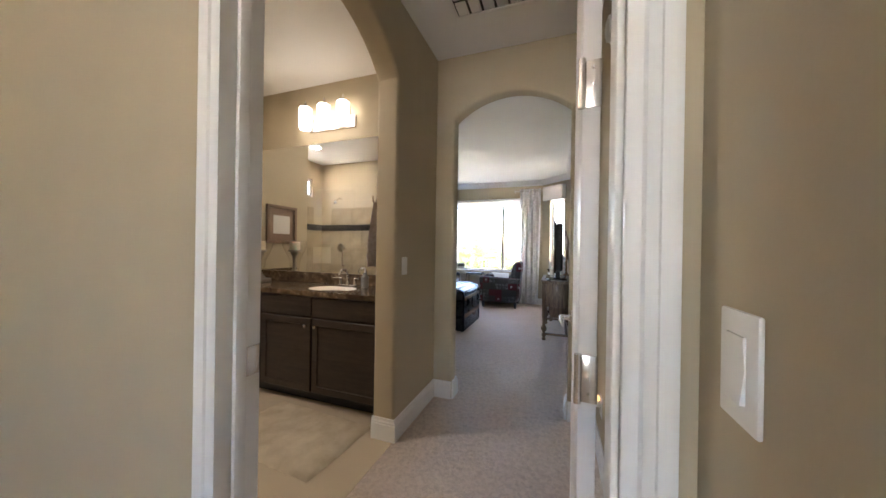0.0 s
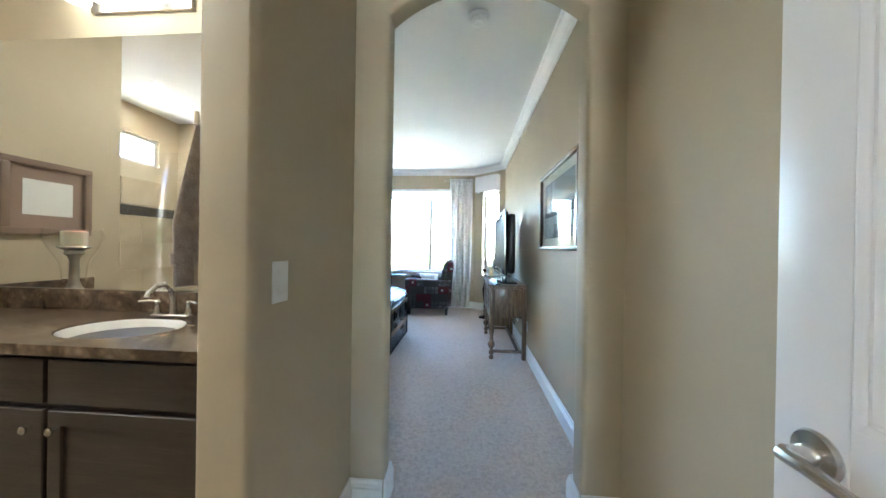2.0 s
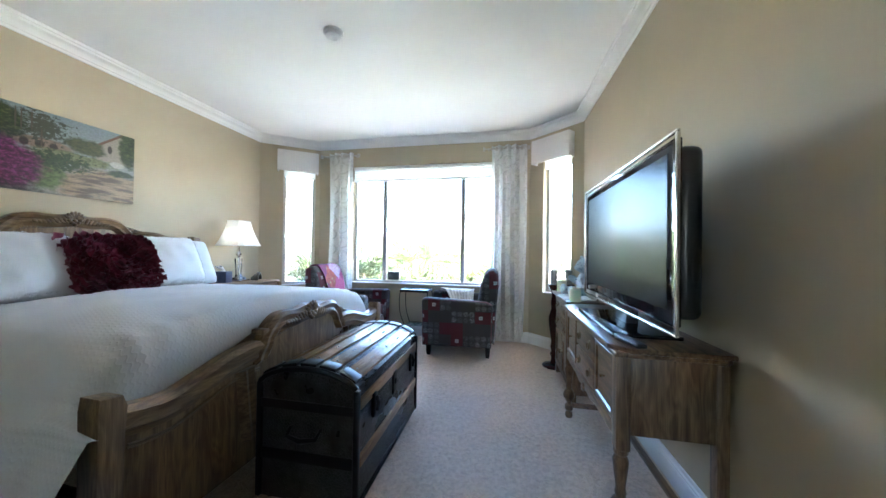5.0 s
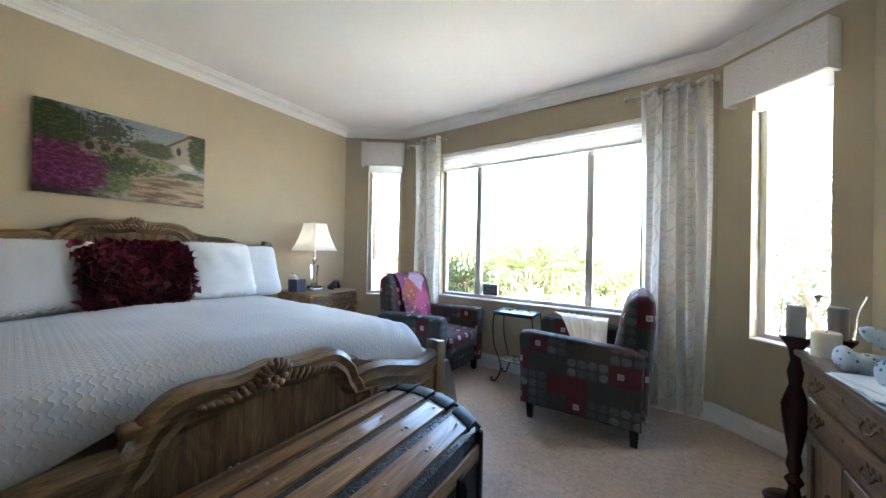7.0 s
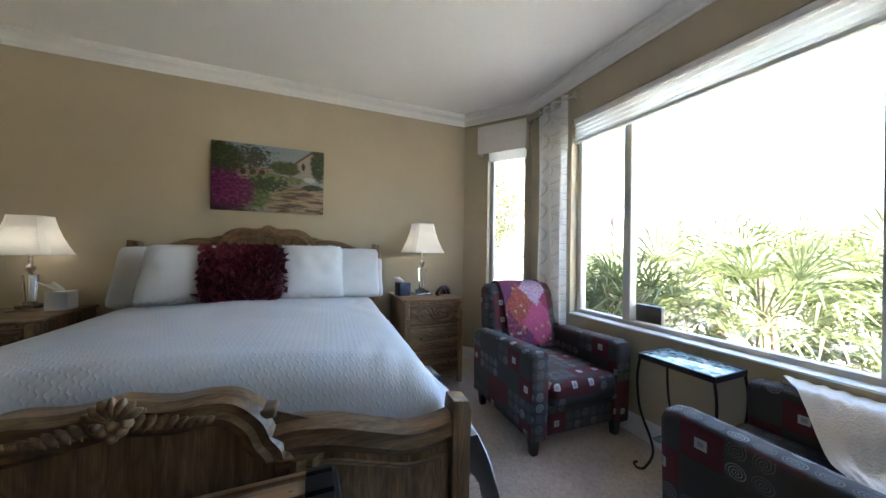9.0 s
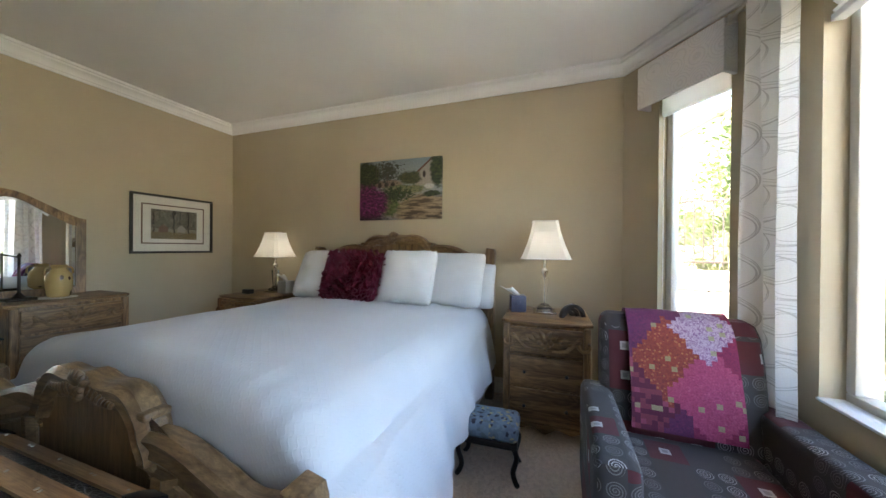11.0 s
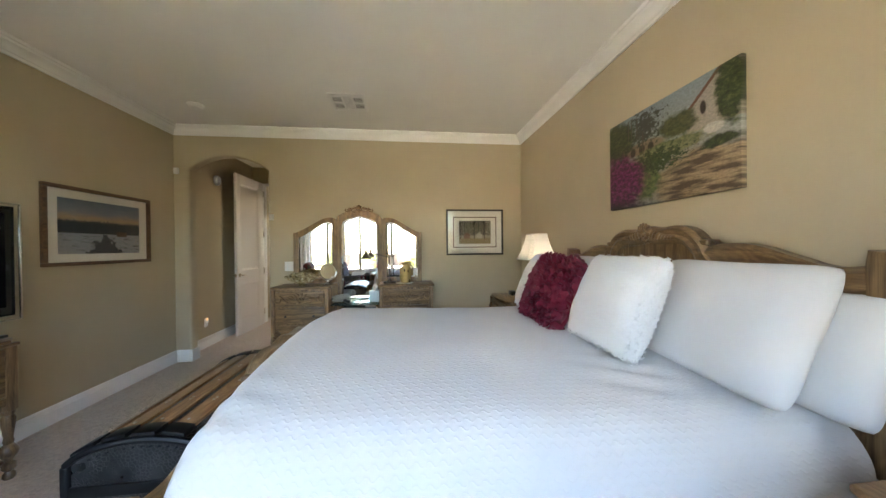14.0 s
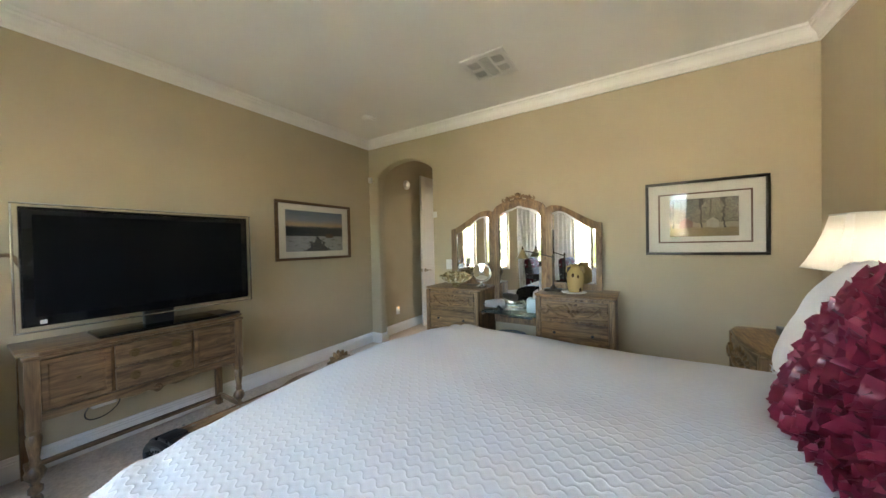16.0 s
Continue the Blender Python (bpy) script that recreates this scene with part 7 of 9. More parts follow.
for i, (x, y, a, w, h) in enumerate(((0.10, 6.06, 8, 0.11, 0.15), (0.095, 6.05, -6, 0.10, 0.14), (0.105, 6.075, 14, 0.10, 0.13))):
    single("paper_card", box((-w, -h, 0), (w, h, 0.004), 0.001), M_BOOK, "loose greeting cards stacked on the chest", "card", pose(x, y, 0.79 + 0.0045 * i, 0, 0, a), "stack of cards")
pillow(0.30, 0.28, 0.07, "lace_cushion", paint("cream_lace", (0.60, 0.54, 0.45), 0.95, 40, 0.6, 0.15), "small cream lace cushion leaning on the wall", pose(0.315, 6.06, 0.79 + 0.135, 0, 0, 90) @ pose(0, 0, 0, -12, 0, 0), seed=20)
wl = thing("bentwood_stand", "curved bare wooden stand behind the television", "wooden stand", pose(0.28, 5.80, 0.79))
part("hoop", tube(smoothed([(0, 0.05, 0.0), (0.0, 0.03, 0.25), (0.0, -0.04, 0.48), (0.0, -0.12, 0.52), (0.0, -0.16, 0.45)], 6), 0.012, 10), M_OAK_Z, wl)
part("foot_block", box((-0.04, -0.0, 0), (0.04, 0.10, 0.02), 0.004), M_OAK, wl)


# ---- carved oak bedroom suite ----
def scroll_carving(w, s=1.0):
    """Leaf spray with two scrolls, on a face towards +y; w is the half width."""
    bm = bmesh.new()
    for k in (1, -1):
        pts = []
        for i in range(22):
            a = i / 21 * 1.6 * math.pi
            r = 0.034 * (1 - 0.55 * i / 21)
            pts.append((k * (w - 0.03 + r * math.cos(a + 2.2)), 0.002, r * math.sin(a + 2.2) * 0.9))
        tube([(k * 0.03, 0.002, -0.035), (k * w * 0.45, 0.002, -0.028)] + pts, [0.004, 0.008] + [0.0095 - 0.0002 * i for i in range(22)], 6, bm)
        for i in range(5):
            leaf = lathe([(0.001, 0), (0.010, 0.012), (0.012, 0.026), (0.001, 0.050)], 6)
            bmesh.ops.scale(leaf, vec=(1, 0.6, 1), verts=leaf.verts)
            bmesh.ops.transform(leaf, matrix=Matrix.Translation((k * 0.022 * i, 0.001, 0.008 - 0.002 * i)) @ pose(0, 0, 0, 0, k * (35 + 14 * i), 0), verts=leaf.verts)
            join(bm, leaf)
    for x, z in ((0, 0.0), (0.014, -0.012), (-0.014, -0.012), (0, -0.024), (0.026, -0.002), (-0.026, -0.002)):
        lathe([(0.002, 0), (0.011, 0.003), (0.008, 0.009), (0.001, 0.012)], 10, bm, Matrix.Translation((x, 0, z)) @ pose(0, 0, 0, -90, 0, 0))
    bmesh.ops.scale(bm, vec=(s, 1, s), verts=bm.verts)
    return bm


M_OAKL = wood("carved_oak_light", (0.105, 0.055, 0.022), (0.36, 0.21, 0.092), 0.46, (1.2, 8, 8), 0.04)
M_OAKL_Z = wood("carved_oak_light_upright", (0.105, 0.055, 0.022), (0.36, 0.21, 0.092), 0.46, (8, 8, 1.2), 0.04)


def drawer_stack(name, label, m, w, dp, zt, rows, group, feet=True, knobs=2):
    """A serpentine-fronted oak chest: local y is the front, origin on the floor at the back middle."""
    d = thing(name, label, "chest" if w > 0.58 else "nightstand", m, group)
    h2 = w / 2
    front = [(-h2 - 0.015, 0), (h2 + 0.015, 0), (h2 + 0.015, dp - 0.03), (h2 * 0.7, dp + 0.012), (0, dp + 0.026), (-h2 * 0.7, dp + 0.012), (-h2 - 0.015, dp - 0.03)]
    part("top", prism(front, "z", zt - 0.024, zt, 0.008, seg=3), M_OAKL, d)
    part("body", box((-h2, 0.002, 0.07), (h2, dp - 0.02, zt - 0.024), 0.004), M_OAKL_Z, d)
    for s in (1, -1):
        part("corner_stile", box((s * (h2 - 0.022) - 0.022, dp - 0.035, 0.0), (s * (h2 - 0.022) + 0.022, dp + 0.004, zt - 0.024), 0.010, 3), M_OAKL_Z, d, "carved corner stile")
        part("back_foot", box((s * (h2 - 0.03) - 0.025, 0.005, 0), (s * (h2 - 0.03) + 0.025, 0.05, 0.075), 0.005), M_OAKL_Z, d)
    n = len(rows)
    for i, (z0, z1, carved) in enumerate(rows):
        dw = part("drawer_front", box((-h2 + 0.048, dp - 0.022, z0), (h2 - 0.048, dp - 0.002 + (0.004 if carved else 0), z1), 0.005, 3), M_OAKL, d)
        yf = dp - 0.002 + (0.004 if carved else 0)
        if carved:
            part("scroll_carving", scroll_carving(w * 0.36, (z1 - z0) / 0.125), M_OAKL, dw, "carved leaf and scroll", at=Matrix.Translation((0, yf, (z0 + z1) / 2)) @ Matrix.Diagonal((1, 1.9, 1.15, 1)), smooth=60)
        else:
            for x in ((-w * 0.24, w * 0.24) if knobs == 2 else (0,)):
                part("knob", lathe([(0.006, 0), (0.005, 0.010), (0.012, 0.016), (0.010, 0.022), (0.002, 0.025)], 12, None, Matrix.Translation((x, yf, (z0 + z1) / 2)) @ pose(0, 0, 0, -90, 0, 0)), M_BLACK, dw, "small dark knob")
    pts = [(-h2 + 0.044, 0.075)] + [(x * (h2 - 0.044), 0.04 + 0.028 * abs(x) ** 0.5 - 0.014 * math.cos(x * 9)) for x in [i / 8 for i in range(-8, 9)]] + [(h2 - 0.044, 0.075), (h2 - 0.044, 0.09), (-h2 + 0.044, 0.09)]
    part("scalloped_apron", prism(pts, "y", dp - 0.022, dp - 0.004), M_OAKL, d)
    return d


NS_ROWS = [(0.10, 0.32, False), (0.335, 0.545, False), (0.56, 0.74, True)]
drawer_stack("nightstand", "carved oak nightstand with three drawers and a lamp", pose(W + 0.012, 6.44, 0, 0, 0, -90), 0.56, 0.57, 0.785, NS_ROWS, "carved oak nightstands")
drawer_stack("nightstand", "carved oak nightstand in the bedroom corner", pose(W + 0.012, 3.62, 0, 0, 0, -90), 0.56, 0.57, 0.785, NS_ROWS, "carved oak nightstands")
V_ROWS = [(0.11, 0.285, False), (0.30, 0.475, False), (0.49, 0.66, False), (0.68, 0.835, True)]
drawer_stack("vanity_pedestal", "carved oak vanity pedestal with four drawers", pose(-1.155, S + 0.02, 0), 0.60, 0.43, 0.885, V_ROWS, "vanity pedestals")
drawer_stack("vanity_pedestal", "carved oak vanity pedestal with four drawers", pose(-2.295, S + 0.02, 0), 0.60, 0.43, 0.885, V_ROWS, "vanity pedestals")
vs = thing("glass_vanity_shelf", "clear glass shelf on dark brackets between the vanity pedestals", "shelf", pose(-1.725, S + 0.02, 0))
part("glass_shelf", box((-0.262, 0.03, 0.665), (0.262, 0.40, 0.675), 0.002), Mat("green_edge_glass", (0.55, 0.75, 0.72), 0.02).set("Transmission Weight", 0.85).set("IOR", 1.45).mat, vs)
part("support_rail", box((-0.262, 0.03, 0.645), (0.262, 0.05, 0.664), 0.003), M_OAKL, vs)
for x in (-0.255, 0.225):
    part("bracket", box((x, 0.03, 0.645), (x + 0.03, 0.39, 0.664), 0.003), M_OAKL, vs)


def trifold():
    d = thing("trifold_mirror", "honey oak three-part vanity mirror with a carved crest", "mirror", pose(0, 0, 0))

    def leaf(name, xa, xb, zb, top_out, m, carve=False):
        """One framed panel in local x from 0 to w; top_out gives the frame's top outline."""
        w = abs(xb - xa)
        f = 0.052
        outer = smoothed(top_out, 6)
        inner = [(f + (w - 2 * f) * (p[0] / w), p[1] - f * (1.05 if not carve else 1.5)) for p in outer]
        bm = bmesh.new()
        t = bmesh.new()
        ring_o = [(0, zb)] + outer + [(w, zb)]
        ring_i = [(f, zb + f)] + inner + [(w - f, zb + f)]
        n = len(ring_o)
        vo = [[t.verts.new((x, y, z)) for x, z in ring_o] for y in (0.0, 0.026)]
        vi = [[t.verts.new((x, y, z)) for x, z in ring_i] for y in (0.0, 0.016)]
        for i in range(n):
            j = (i + 1) % n
            t.faces.new((vo[1][i], vo[1][j], vi[1][j], vi[1][i]))
            t.faces.new((vo[0][i], vo[0][j], vi[0][j], vi[0][i]))
            t.faces.new((vo[0][i], vo[0][j], vo[1][j], vo[1][i]))
            t.faces.new((vi[0][i], vi[0][j], vi[1][j], vi[1][i]))
        bmesh.ops.recalc_face_normals(t, faces=t.faces)
        p = part(name, t, M_OAKL_Z, d, "carved oak mirror frame", at=m)
        # glass with a bevelled border
        g = bmesh.new()
        cx, cz = w / 2, sum(z for _, z in ring_i) / n
        gi = [(cx + (x - cx) * (1 - 0.022 / (w / 2 - f)), z - (0.022 if z > cz else -0.022)) for x, z in ring_i]
        a = [g.verts.new((x, 0.0075, z)) for x, z in ring_i]
        b = [g.verts.new((x, 0.0105, z)) for x, z in gi]
        for i in range(n):
            j = (i + 1) % n
            g.faces.new((a[i], a[j], b[j], b[i]))
        g.faces.new(b)
        bmesh.ops.recalc_face_normals(g, faces=g.faces)
        part("mirror_glass", g, M_MIRROR, p, "bevelled mirror glass", smooth=0)
        part("back_board", prism([(x, z) for x, z in ring_i], "y", 0.001, 0.006), M_OAKL_Z, p, smooth=0)
        return p
    yb = S + 0.034
    # centre
    c = leaf("centre_panel", -2.0, -1.46, 0.50, [(0, 1.655), (0.03, 1.70), (0.10, 1.735), (0.19, 1.755), (0.27, 1.775), (0.35, 1.755), (0.44, 1.735), (0.51, 1.70), (0.54, 1.655)], Matrix.Translation((-2.0, yb, 0)), True)
    cv = scroll_carving(0.16, 1.1)
    lathe([(0.002, 0), (0.030, 0.010), (0.024, 0.022), (0.004, 0.030)], 12, cv, Matrix.Translation((0, 0, 0.03)) @ pose(0, 0, 0, -90, 0, 0))
    part("crest_carving", cv, M_OAKL, c, "carved shell and leaf crest", at=Matrix.Translation((0.27, 0.026, 1.765)), smooth=60)
    side = [(0, 1.655), (0.06, 1.672), (0.15, 1.655), (0.25, 1.60), (0.36, 1.535), (0.44, 1.495), (0.485, 1.485)]
    flip = [(0.485 - x, z) for x, z in side[::-1]]
    # the wings stand slightly forward at their outer edges
    leaf("wing_panel", -1.46, -0.975, 0.887, side, Matrix.Translation((-1.457, yb + 0.002, 0)) @ pose(0, 0, 0, 0, 0, 5))
    leaf("wing_panel", -2.485, -2.0, 0.887, flip, Matrix.Translation((-2.003, yb + 0.002, 0)) @ pose(0, 0, 0, 0, 0, -5) @ Matrix.Translation((-0.485, 0, 0)))


trifold()

# things on the vanity
shell = thing("glass_fish_bowl", "amber and silver art-glass shell on the vanity", "glass ornament", pose(-1.135, 3.06, 0.885, 0, 0, 15) @ Matrix.Scale(1.3, 4))


def shell_fn(u, v):
    a = (u - 0.5) * 1.9
    r = 0.02 + 0.13 * v
    flute = 0.012 * math.sin(u * 28) * v
    return (r * math.sin(a) * 1.15, 0.05 * math.sin(v * 3) + flute - 0.03, 0.012 + (0.10 * v) * math.cos(a) * (0.6 + 0.5 * v) + flute * 0.4)


art = Mat("amber_art_glass", (0.55, 0.42, 0.2), 0.08, 0.35)
art.set("Base Color", art.ramp(art.noise(art.place((1, 1, 1)), 22, 3, 0.6, 2.0), [(0.3, (0.10, 0.07, 0.03)), (0.5, (0.50, 0.40, 0.22)), (0.7, (0.72, 0.68, 0.58))]))
sf = grid(48, 10, shell_fn)
join(sf, grid(48, 10, lambda u, v: (shell_fn(u, v)[0], -shell_fn(u, v)[1] * 0.9 - 0.002, shell_fn(u, v)[2])))
part("shell_body", sf, art.mat, shell, smooth=70)
part("shell_foot", lathe([(0.03, 0), (0.035, 0.004), (0.02, 0.014)], 16), art.mat, shell)
mm = thing("magnifying_mirror", "round chrome swivel make-up mirror on a stand", "make-up mirror", pose(-1.40, 3.0, 0.885, 0, 0, 25))
part("base", lathe([(0.055, 0), (0.06, 0.006), (0.04, 0.018), (0.014, 0.03), (0.012, 0.05)], 24), M_CHROME, mm)
part("yoke", tube([(0.10 * math.cos(a), 0, 0.15 + 0.10 * math.sin(a)) for a in [math.pi + math.pi * i / 16 for i in range(17)]], 0.006, 8), M_CHROME, mm)
disc = lathe([(0.086, -0.008), (0.09, 0.0), (0.086, 0.008), (0.082, 0.007)], 32, None, Matrix.Translation((0, 0, 0.15)) @ pose(0, 0, 0, -80, 0, 0), close=False)
part("rim", disc, M_CHROME, mm)
part("mirror_glass", lathe([(0.083, 0.0), (0.082, 0.004), (0.04, 0.001), (0.001, 0.0)], 32, None, Matrix.Translation((0, 0, 0.15)) @ pose(0, 0, 0, -80, 0, 0)), M_MIRROR, mm)
part("back_shell", lathe([(0.084, 0.0), (0.06, -0.012), (0.001, -0.016)], 32, None, Matrix.Translation((0, 0, 0.15)) @ pose(0, 0, 0, -80, 0, 0), close=False), M_CHROME, mm)
M_BRONZE = Mat("dark_bronze", (0.05, 0.038, 0.028), 0.4, 0.8).mat
dl = thing("desk_lamp", "bronze swing-arm desk lamp with pleated glass shade", "desk lamp", pose(-2.10, 3.0, 0.885))
part("base", box((-0.07, -0.05, 0), (0.07, 0.05, 0.022), 0.008, 3), M_BRONZE, dl)
part("column", lathe([(0.035, 0.02), (0.02, 0.04), (0.008, 0.06), (0.007, 0.30), (0.012, 0.31), (0.004, 0.33)], 14), M_BRONZE, dl)
part("swing_arm", tube([(0, 0, 0.30), (0.12, 0.02, 0.335), (0.24, 0.03, 0.36), (0.26, 0.03, 0.355)], 0.005, 8), M_BRONZE, dl)
shd = lathe([(0.014, 0.05), (0.018, 0.035), (0.035, 0.0), (0.062, -0.035), (0.060, -0.035), (0.033, 0.0)], 24, None, Matrix.Translation((0.265, 0.03, 0.325)), close=False)
part("shade", shd, Mat("slag_glass_shade", (0.22, 0.17, 0.09), 0.3).mat, dl, "dark pleated glass shade")
part("finial", lathe([(0.01, 0), (0.012, 0.01), (0.004, 0.03)], 10, None, Matrix.Translation((0.265, 0.03, 0.372))), M_BRONZE, dl)
vz = thing("ceramic_vase", "mustard ceramic vase with dark drips", "vase", pose(-2.285, 3.0, 0.885))
vm = Mat("mustard_glaze", (0.42, 0.28, 0.10), 0.22)
vo = vm.node("ShaderNodeTexVoronoi")
vo.inputs["Scale"].default_value = 9
vm.link(vm.place((1.6, 1.6, 1)), vo.inputs["Vector"])
vm.set("Base Color", vm.mix(vm.math("LESS_THAN", vo.outputs["Distance"], 0.19), (0.46, 0.32, 0.13), (0.06, 0.03, 0.012)))
part("body", lathe([(0.045, 0), (0.058, 0.01), (0.066, 0.06), (0.070, 0.12), (0.066, 0.17), (0.044, 0.20), (0.036, 0.215), (0.040, 0.235), (0.045, 0.24), (0.036, 0.235), (0.032, 0.215)], 28, close=False), vm.mat, vz)
for s in (1, -1):
    part("handle", tube(smoothed([(s * 0.04, 0, 0.225), (s * 0.068, 0, 0.215), (s * 0.072, 0, 0.17)], 5), 0.006, 8), vm.mat, vz)
single("lace_doily", lathe([(0.10, 0), (0.101, 0.002), (0.02, 0.003)], 32), M_PAPER, "round white lace doily under the vase", "doily", pose(-2.275, 3.01, 0.885))
hd = thing("hair_dryer", "grey hair dryer lying on the glass shelf", "hair dryer", pose(-1.55, 3.02, 0.73, 0, 0, 30))
part("barrel", lathe([(0.03, -0.09), (0.042, -0.085), (0.044, 0.0), (0.036, 0.06), (0.030, 0.10), (0.026, 0.10)], 20, None, pose(0, 0, 0, 0, 90, 0)), Mat("grey_plastic", (0.30, 0.29, 0.28), 0.3).mat, hd)
part("grip", tube([(-0.02, 0, -0.02), (-0.03, 0.06, -0.03), (-0.04, 0.13, -0.035)], [0.018, 0.017, 0.016], 10), M_BLACK, hd)
part("nozzle", box((0.10, -0.022, -0.008), (0.13, 0.022, 0.008), 0.004), M_BLACK, hd)


def tissue(m, mat, label):
    d = thing("tissue_box", label, "tissue box", m, "tissue boxes")
    part("carton", box((-0.057, -0.057, 0), (0.057, 0.057, 0.125), 0.003), mat, d)

    def f(u, v):
        a = 2 * math.pi * u
        r = 0.018 + 0.02 * v + 0.012 * math.sin(3 * a) * v
        return (r * math.cos(a) * 0.6 - 0.01 * v, r * math.sin(a) * 1.2 - 0.085 * v ** 1.3, 0.12 + 0.062 * v - 0.012 * v * math.cos(2 * a))
    part("tissue", grid(24, 8, f), M_PAPER, d, "white tissue pulled up", smooth=80)


tb = Mat("tissue_box_blue_print", (0.05, 0.07, 0.16), 0.4)
tw_ = tb.node("ShaderNodeTexVoronoi")
tw_.inputs["Scale"].default_value = 22
tb.link(tb.place(), tw_.inputs["Vector"])
tb.set("Base Color", tb.mix(tb.math("GREATER_THAN", tb.math("SINE", tb.math("MULTIPLY", tw_.outputs["Distance"], 38.0)), 0.8), (0.022, 0.024, 0.062), (0.16, 0.165, 0.22)))
tissue(pose(-3.545, 6.225, 0.785, 0, 0, 14), tb.mat, "dark blue patterned tissue box on the nightstand")
tissue(pose(-1.92, 2.98, 0.675, 0, 0, 5), Mat("tissue_box_pale", (0.55, 0.66, 0.68), 0.5).mat, "pale blue tissue box on the glass shelf")
tissue(pose(-3.62, 3.80, 0.785), M_PAPER, "white tissue box beside the lamp")


def table_lamp(m, label, power):
    d = thing("table_lamp", label, "table lamp", m, "crystal table lamps")
    part("base", box((-0.08, -0.08, 0), (0.08, 0.08, 0.018), 0.003), M_CHROME, d, "polished nickel base plate")
    cr = bmesh.new()
    box((-0.058, -0.058, 0.018), (0.058, 0.058, 0.045), 0.012, 1, bm=cr)
    box((-0.034, -0.034, 0.045), (0.034, 0.034, 0.068), 0.012, 1, bm=cr)
    part("crystal_foot", cr, M_GLASS, d, smooth=0)
    t = bmesh.new()
    quad_box(t, (-0.022, -0.022, 0.068), (0.022, 0.022, 0.255))
    for v in t.verts:
        if v.co.z > 0.2:
            v.co.x *= 1.45
            v.co.y *= 1.45
    bmesh.ops.bevel(t, geom=[e for e in t.edges if abs(e.verts[0].co.z - e.verts[1].co.z) > 0.1], offset=0.006, segments=1, affect="EDGES")
    part("crystal_column", t, M_GLASS, d, "clear tapered crystal column", smooth=0)
    part("inner_rod", tube([(0, 0, 0.02), (0, 0, 0.26)], 0.004, 8), M_CHROME, d)
    part("neck", lathe([(0.020, 0.255), (0.012, 0.265), (0.014, 0.275), (0.026, 0.295), (0.028, 0.315), (0.012, 0.335), (0.011, 0.38), (0.013, 0.40), (0.006, 0.44)], 18), M_CHROME, d)
    sh = bmesh.new()
    levels = []
    for z, s in ((0.405, 0.172), (0.45, 0.153), (0.52, 0.127), (0.60, 0.104), (0.68, 0.088)):
        c = s * 0.22
        levels.append([sh.verts.new((x, y, z)) for x, y in ((s - c, -s), (s, -s + c), (s, s - c), (s - c, s), (-s + c, s), (-s, s - c), (-s, -s + c), (-s + c, -s))])
    for a, b in zip(levels, levels[1:]):
        for i in range(8):
            sh.faces.new((a[i], a[(i + 1) % 8], b[(i + 1) % 8], b[i]))
    k = bpy.data.materials.get("lamp_shade_linen") or shade_material()
    part("shade", sh, k, d, "white linen bell shade, lit", smooth=0)
    for z, s in ((0.405, 0.172), (0.68, 0.088)):
        c = s * 0.22
        part("shade_trim", tube([(x, y, z) for x, y in ((s - c, -s), (s, -s + c), (s, s - c), (s - c, s), (-s + c, s), (-s, s - c), (-s, -s + c), (-s + c, -s))], 0.004, 6, closed=True), M_PAPER, d)
    part("harp", tube([(0, 0, 0.44), (0.03, 0, 0.50), (0.03, 0, 0.62), (0, 0, 0.685), (-0.03, 0, 0.62), (-0.03, 0, 0.50), (0, 0, 0.44)], 0.002, 6), M_CHROME, d)
    bulb = Mat("lamp_bulb_lit", (1, 0.9, 0.75), 0.4)
    bulb.set("Emission Color", (1.0, 0.91, 0.77, 1)).set("Emission Strength", power)
    part("bulb", lathe([(0.012, 0.44), (0.016, 0.455), (0.028, 0.485), (0.026, 0.505), (0.002, 0.52)], 14), bulb.mat, d, "glowing warm bulb")
    part("finial", lathe([(0.008, 0.65), (0.012, 0.665), (0.009, 0.68), (0.002, 0.685)], 12), M_CHROME, d)


def shade_material():
    m = bpy.data.materials.new("lamp_shade_linen")
    m.use_nodes = True
    t = m.node_tree
    t.nodes.remove(t.nodes["Principled BSDF"])
    dif, trl, mx = t.nodes.new("ShaderNodeBsdfDiffuse"), t.nodes.new("ShaderNodeBsdfTranslucent"), t.nodes.new("ShaderNodeMixShader")
    nz = t.nodes.new("ShaderNodeTexNoise")
    nz.inputs["Scale"].default_value = 160
    rp = t.nodes.new("ShaderNodeValToRGB")
    rp.color_ramp.elements[0].color, rp.color_ramp.elements[1].color = (0.72, 0.69, 0.63, 1), (0.82, 0.79, 0.74, 1)
    t.links.new(nz.outputs["Fac"], rp.inputs["Fac"])
    for n in (dif, trl):
        t.links.new(rp.outputs["Color"], n.inputs["Color"])
    mx.inputs[0].default_value = 0.5
    t.links.new(dif.outputs[0], mx.inputs[1])
    t.links.new(trl.outputs[0], mx.inputs[2])
    t.links.new(mx.outputs[0], t.nodes["Material Output"].inputs["Surface"])
    return m


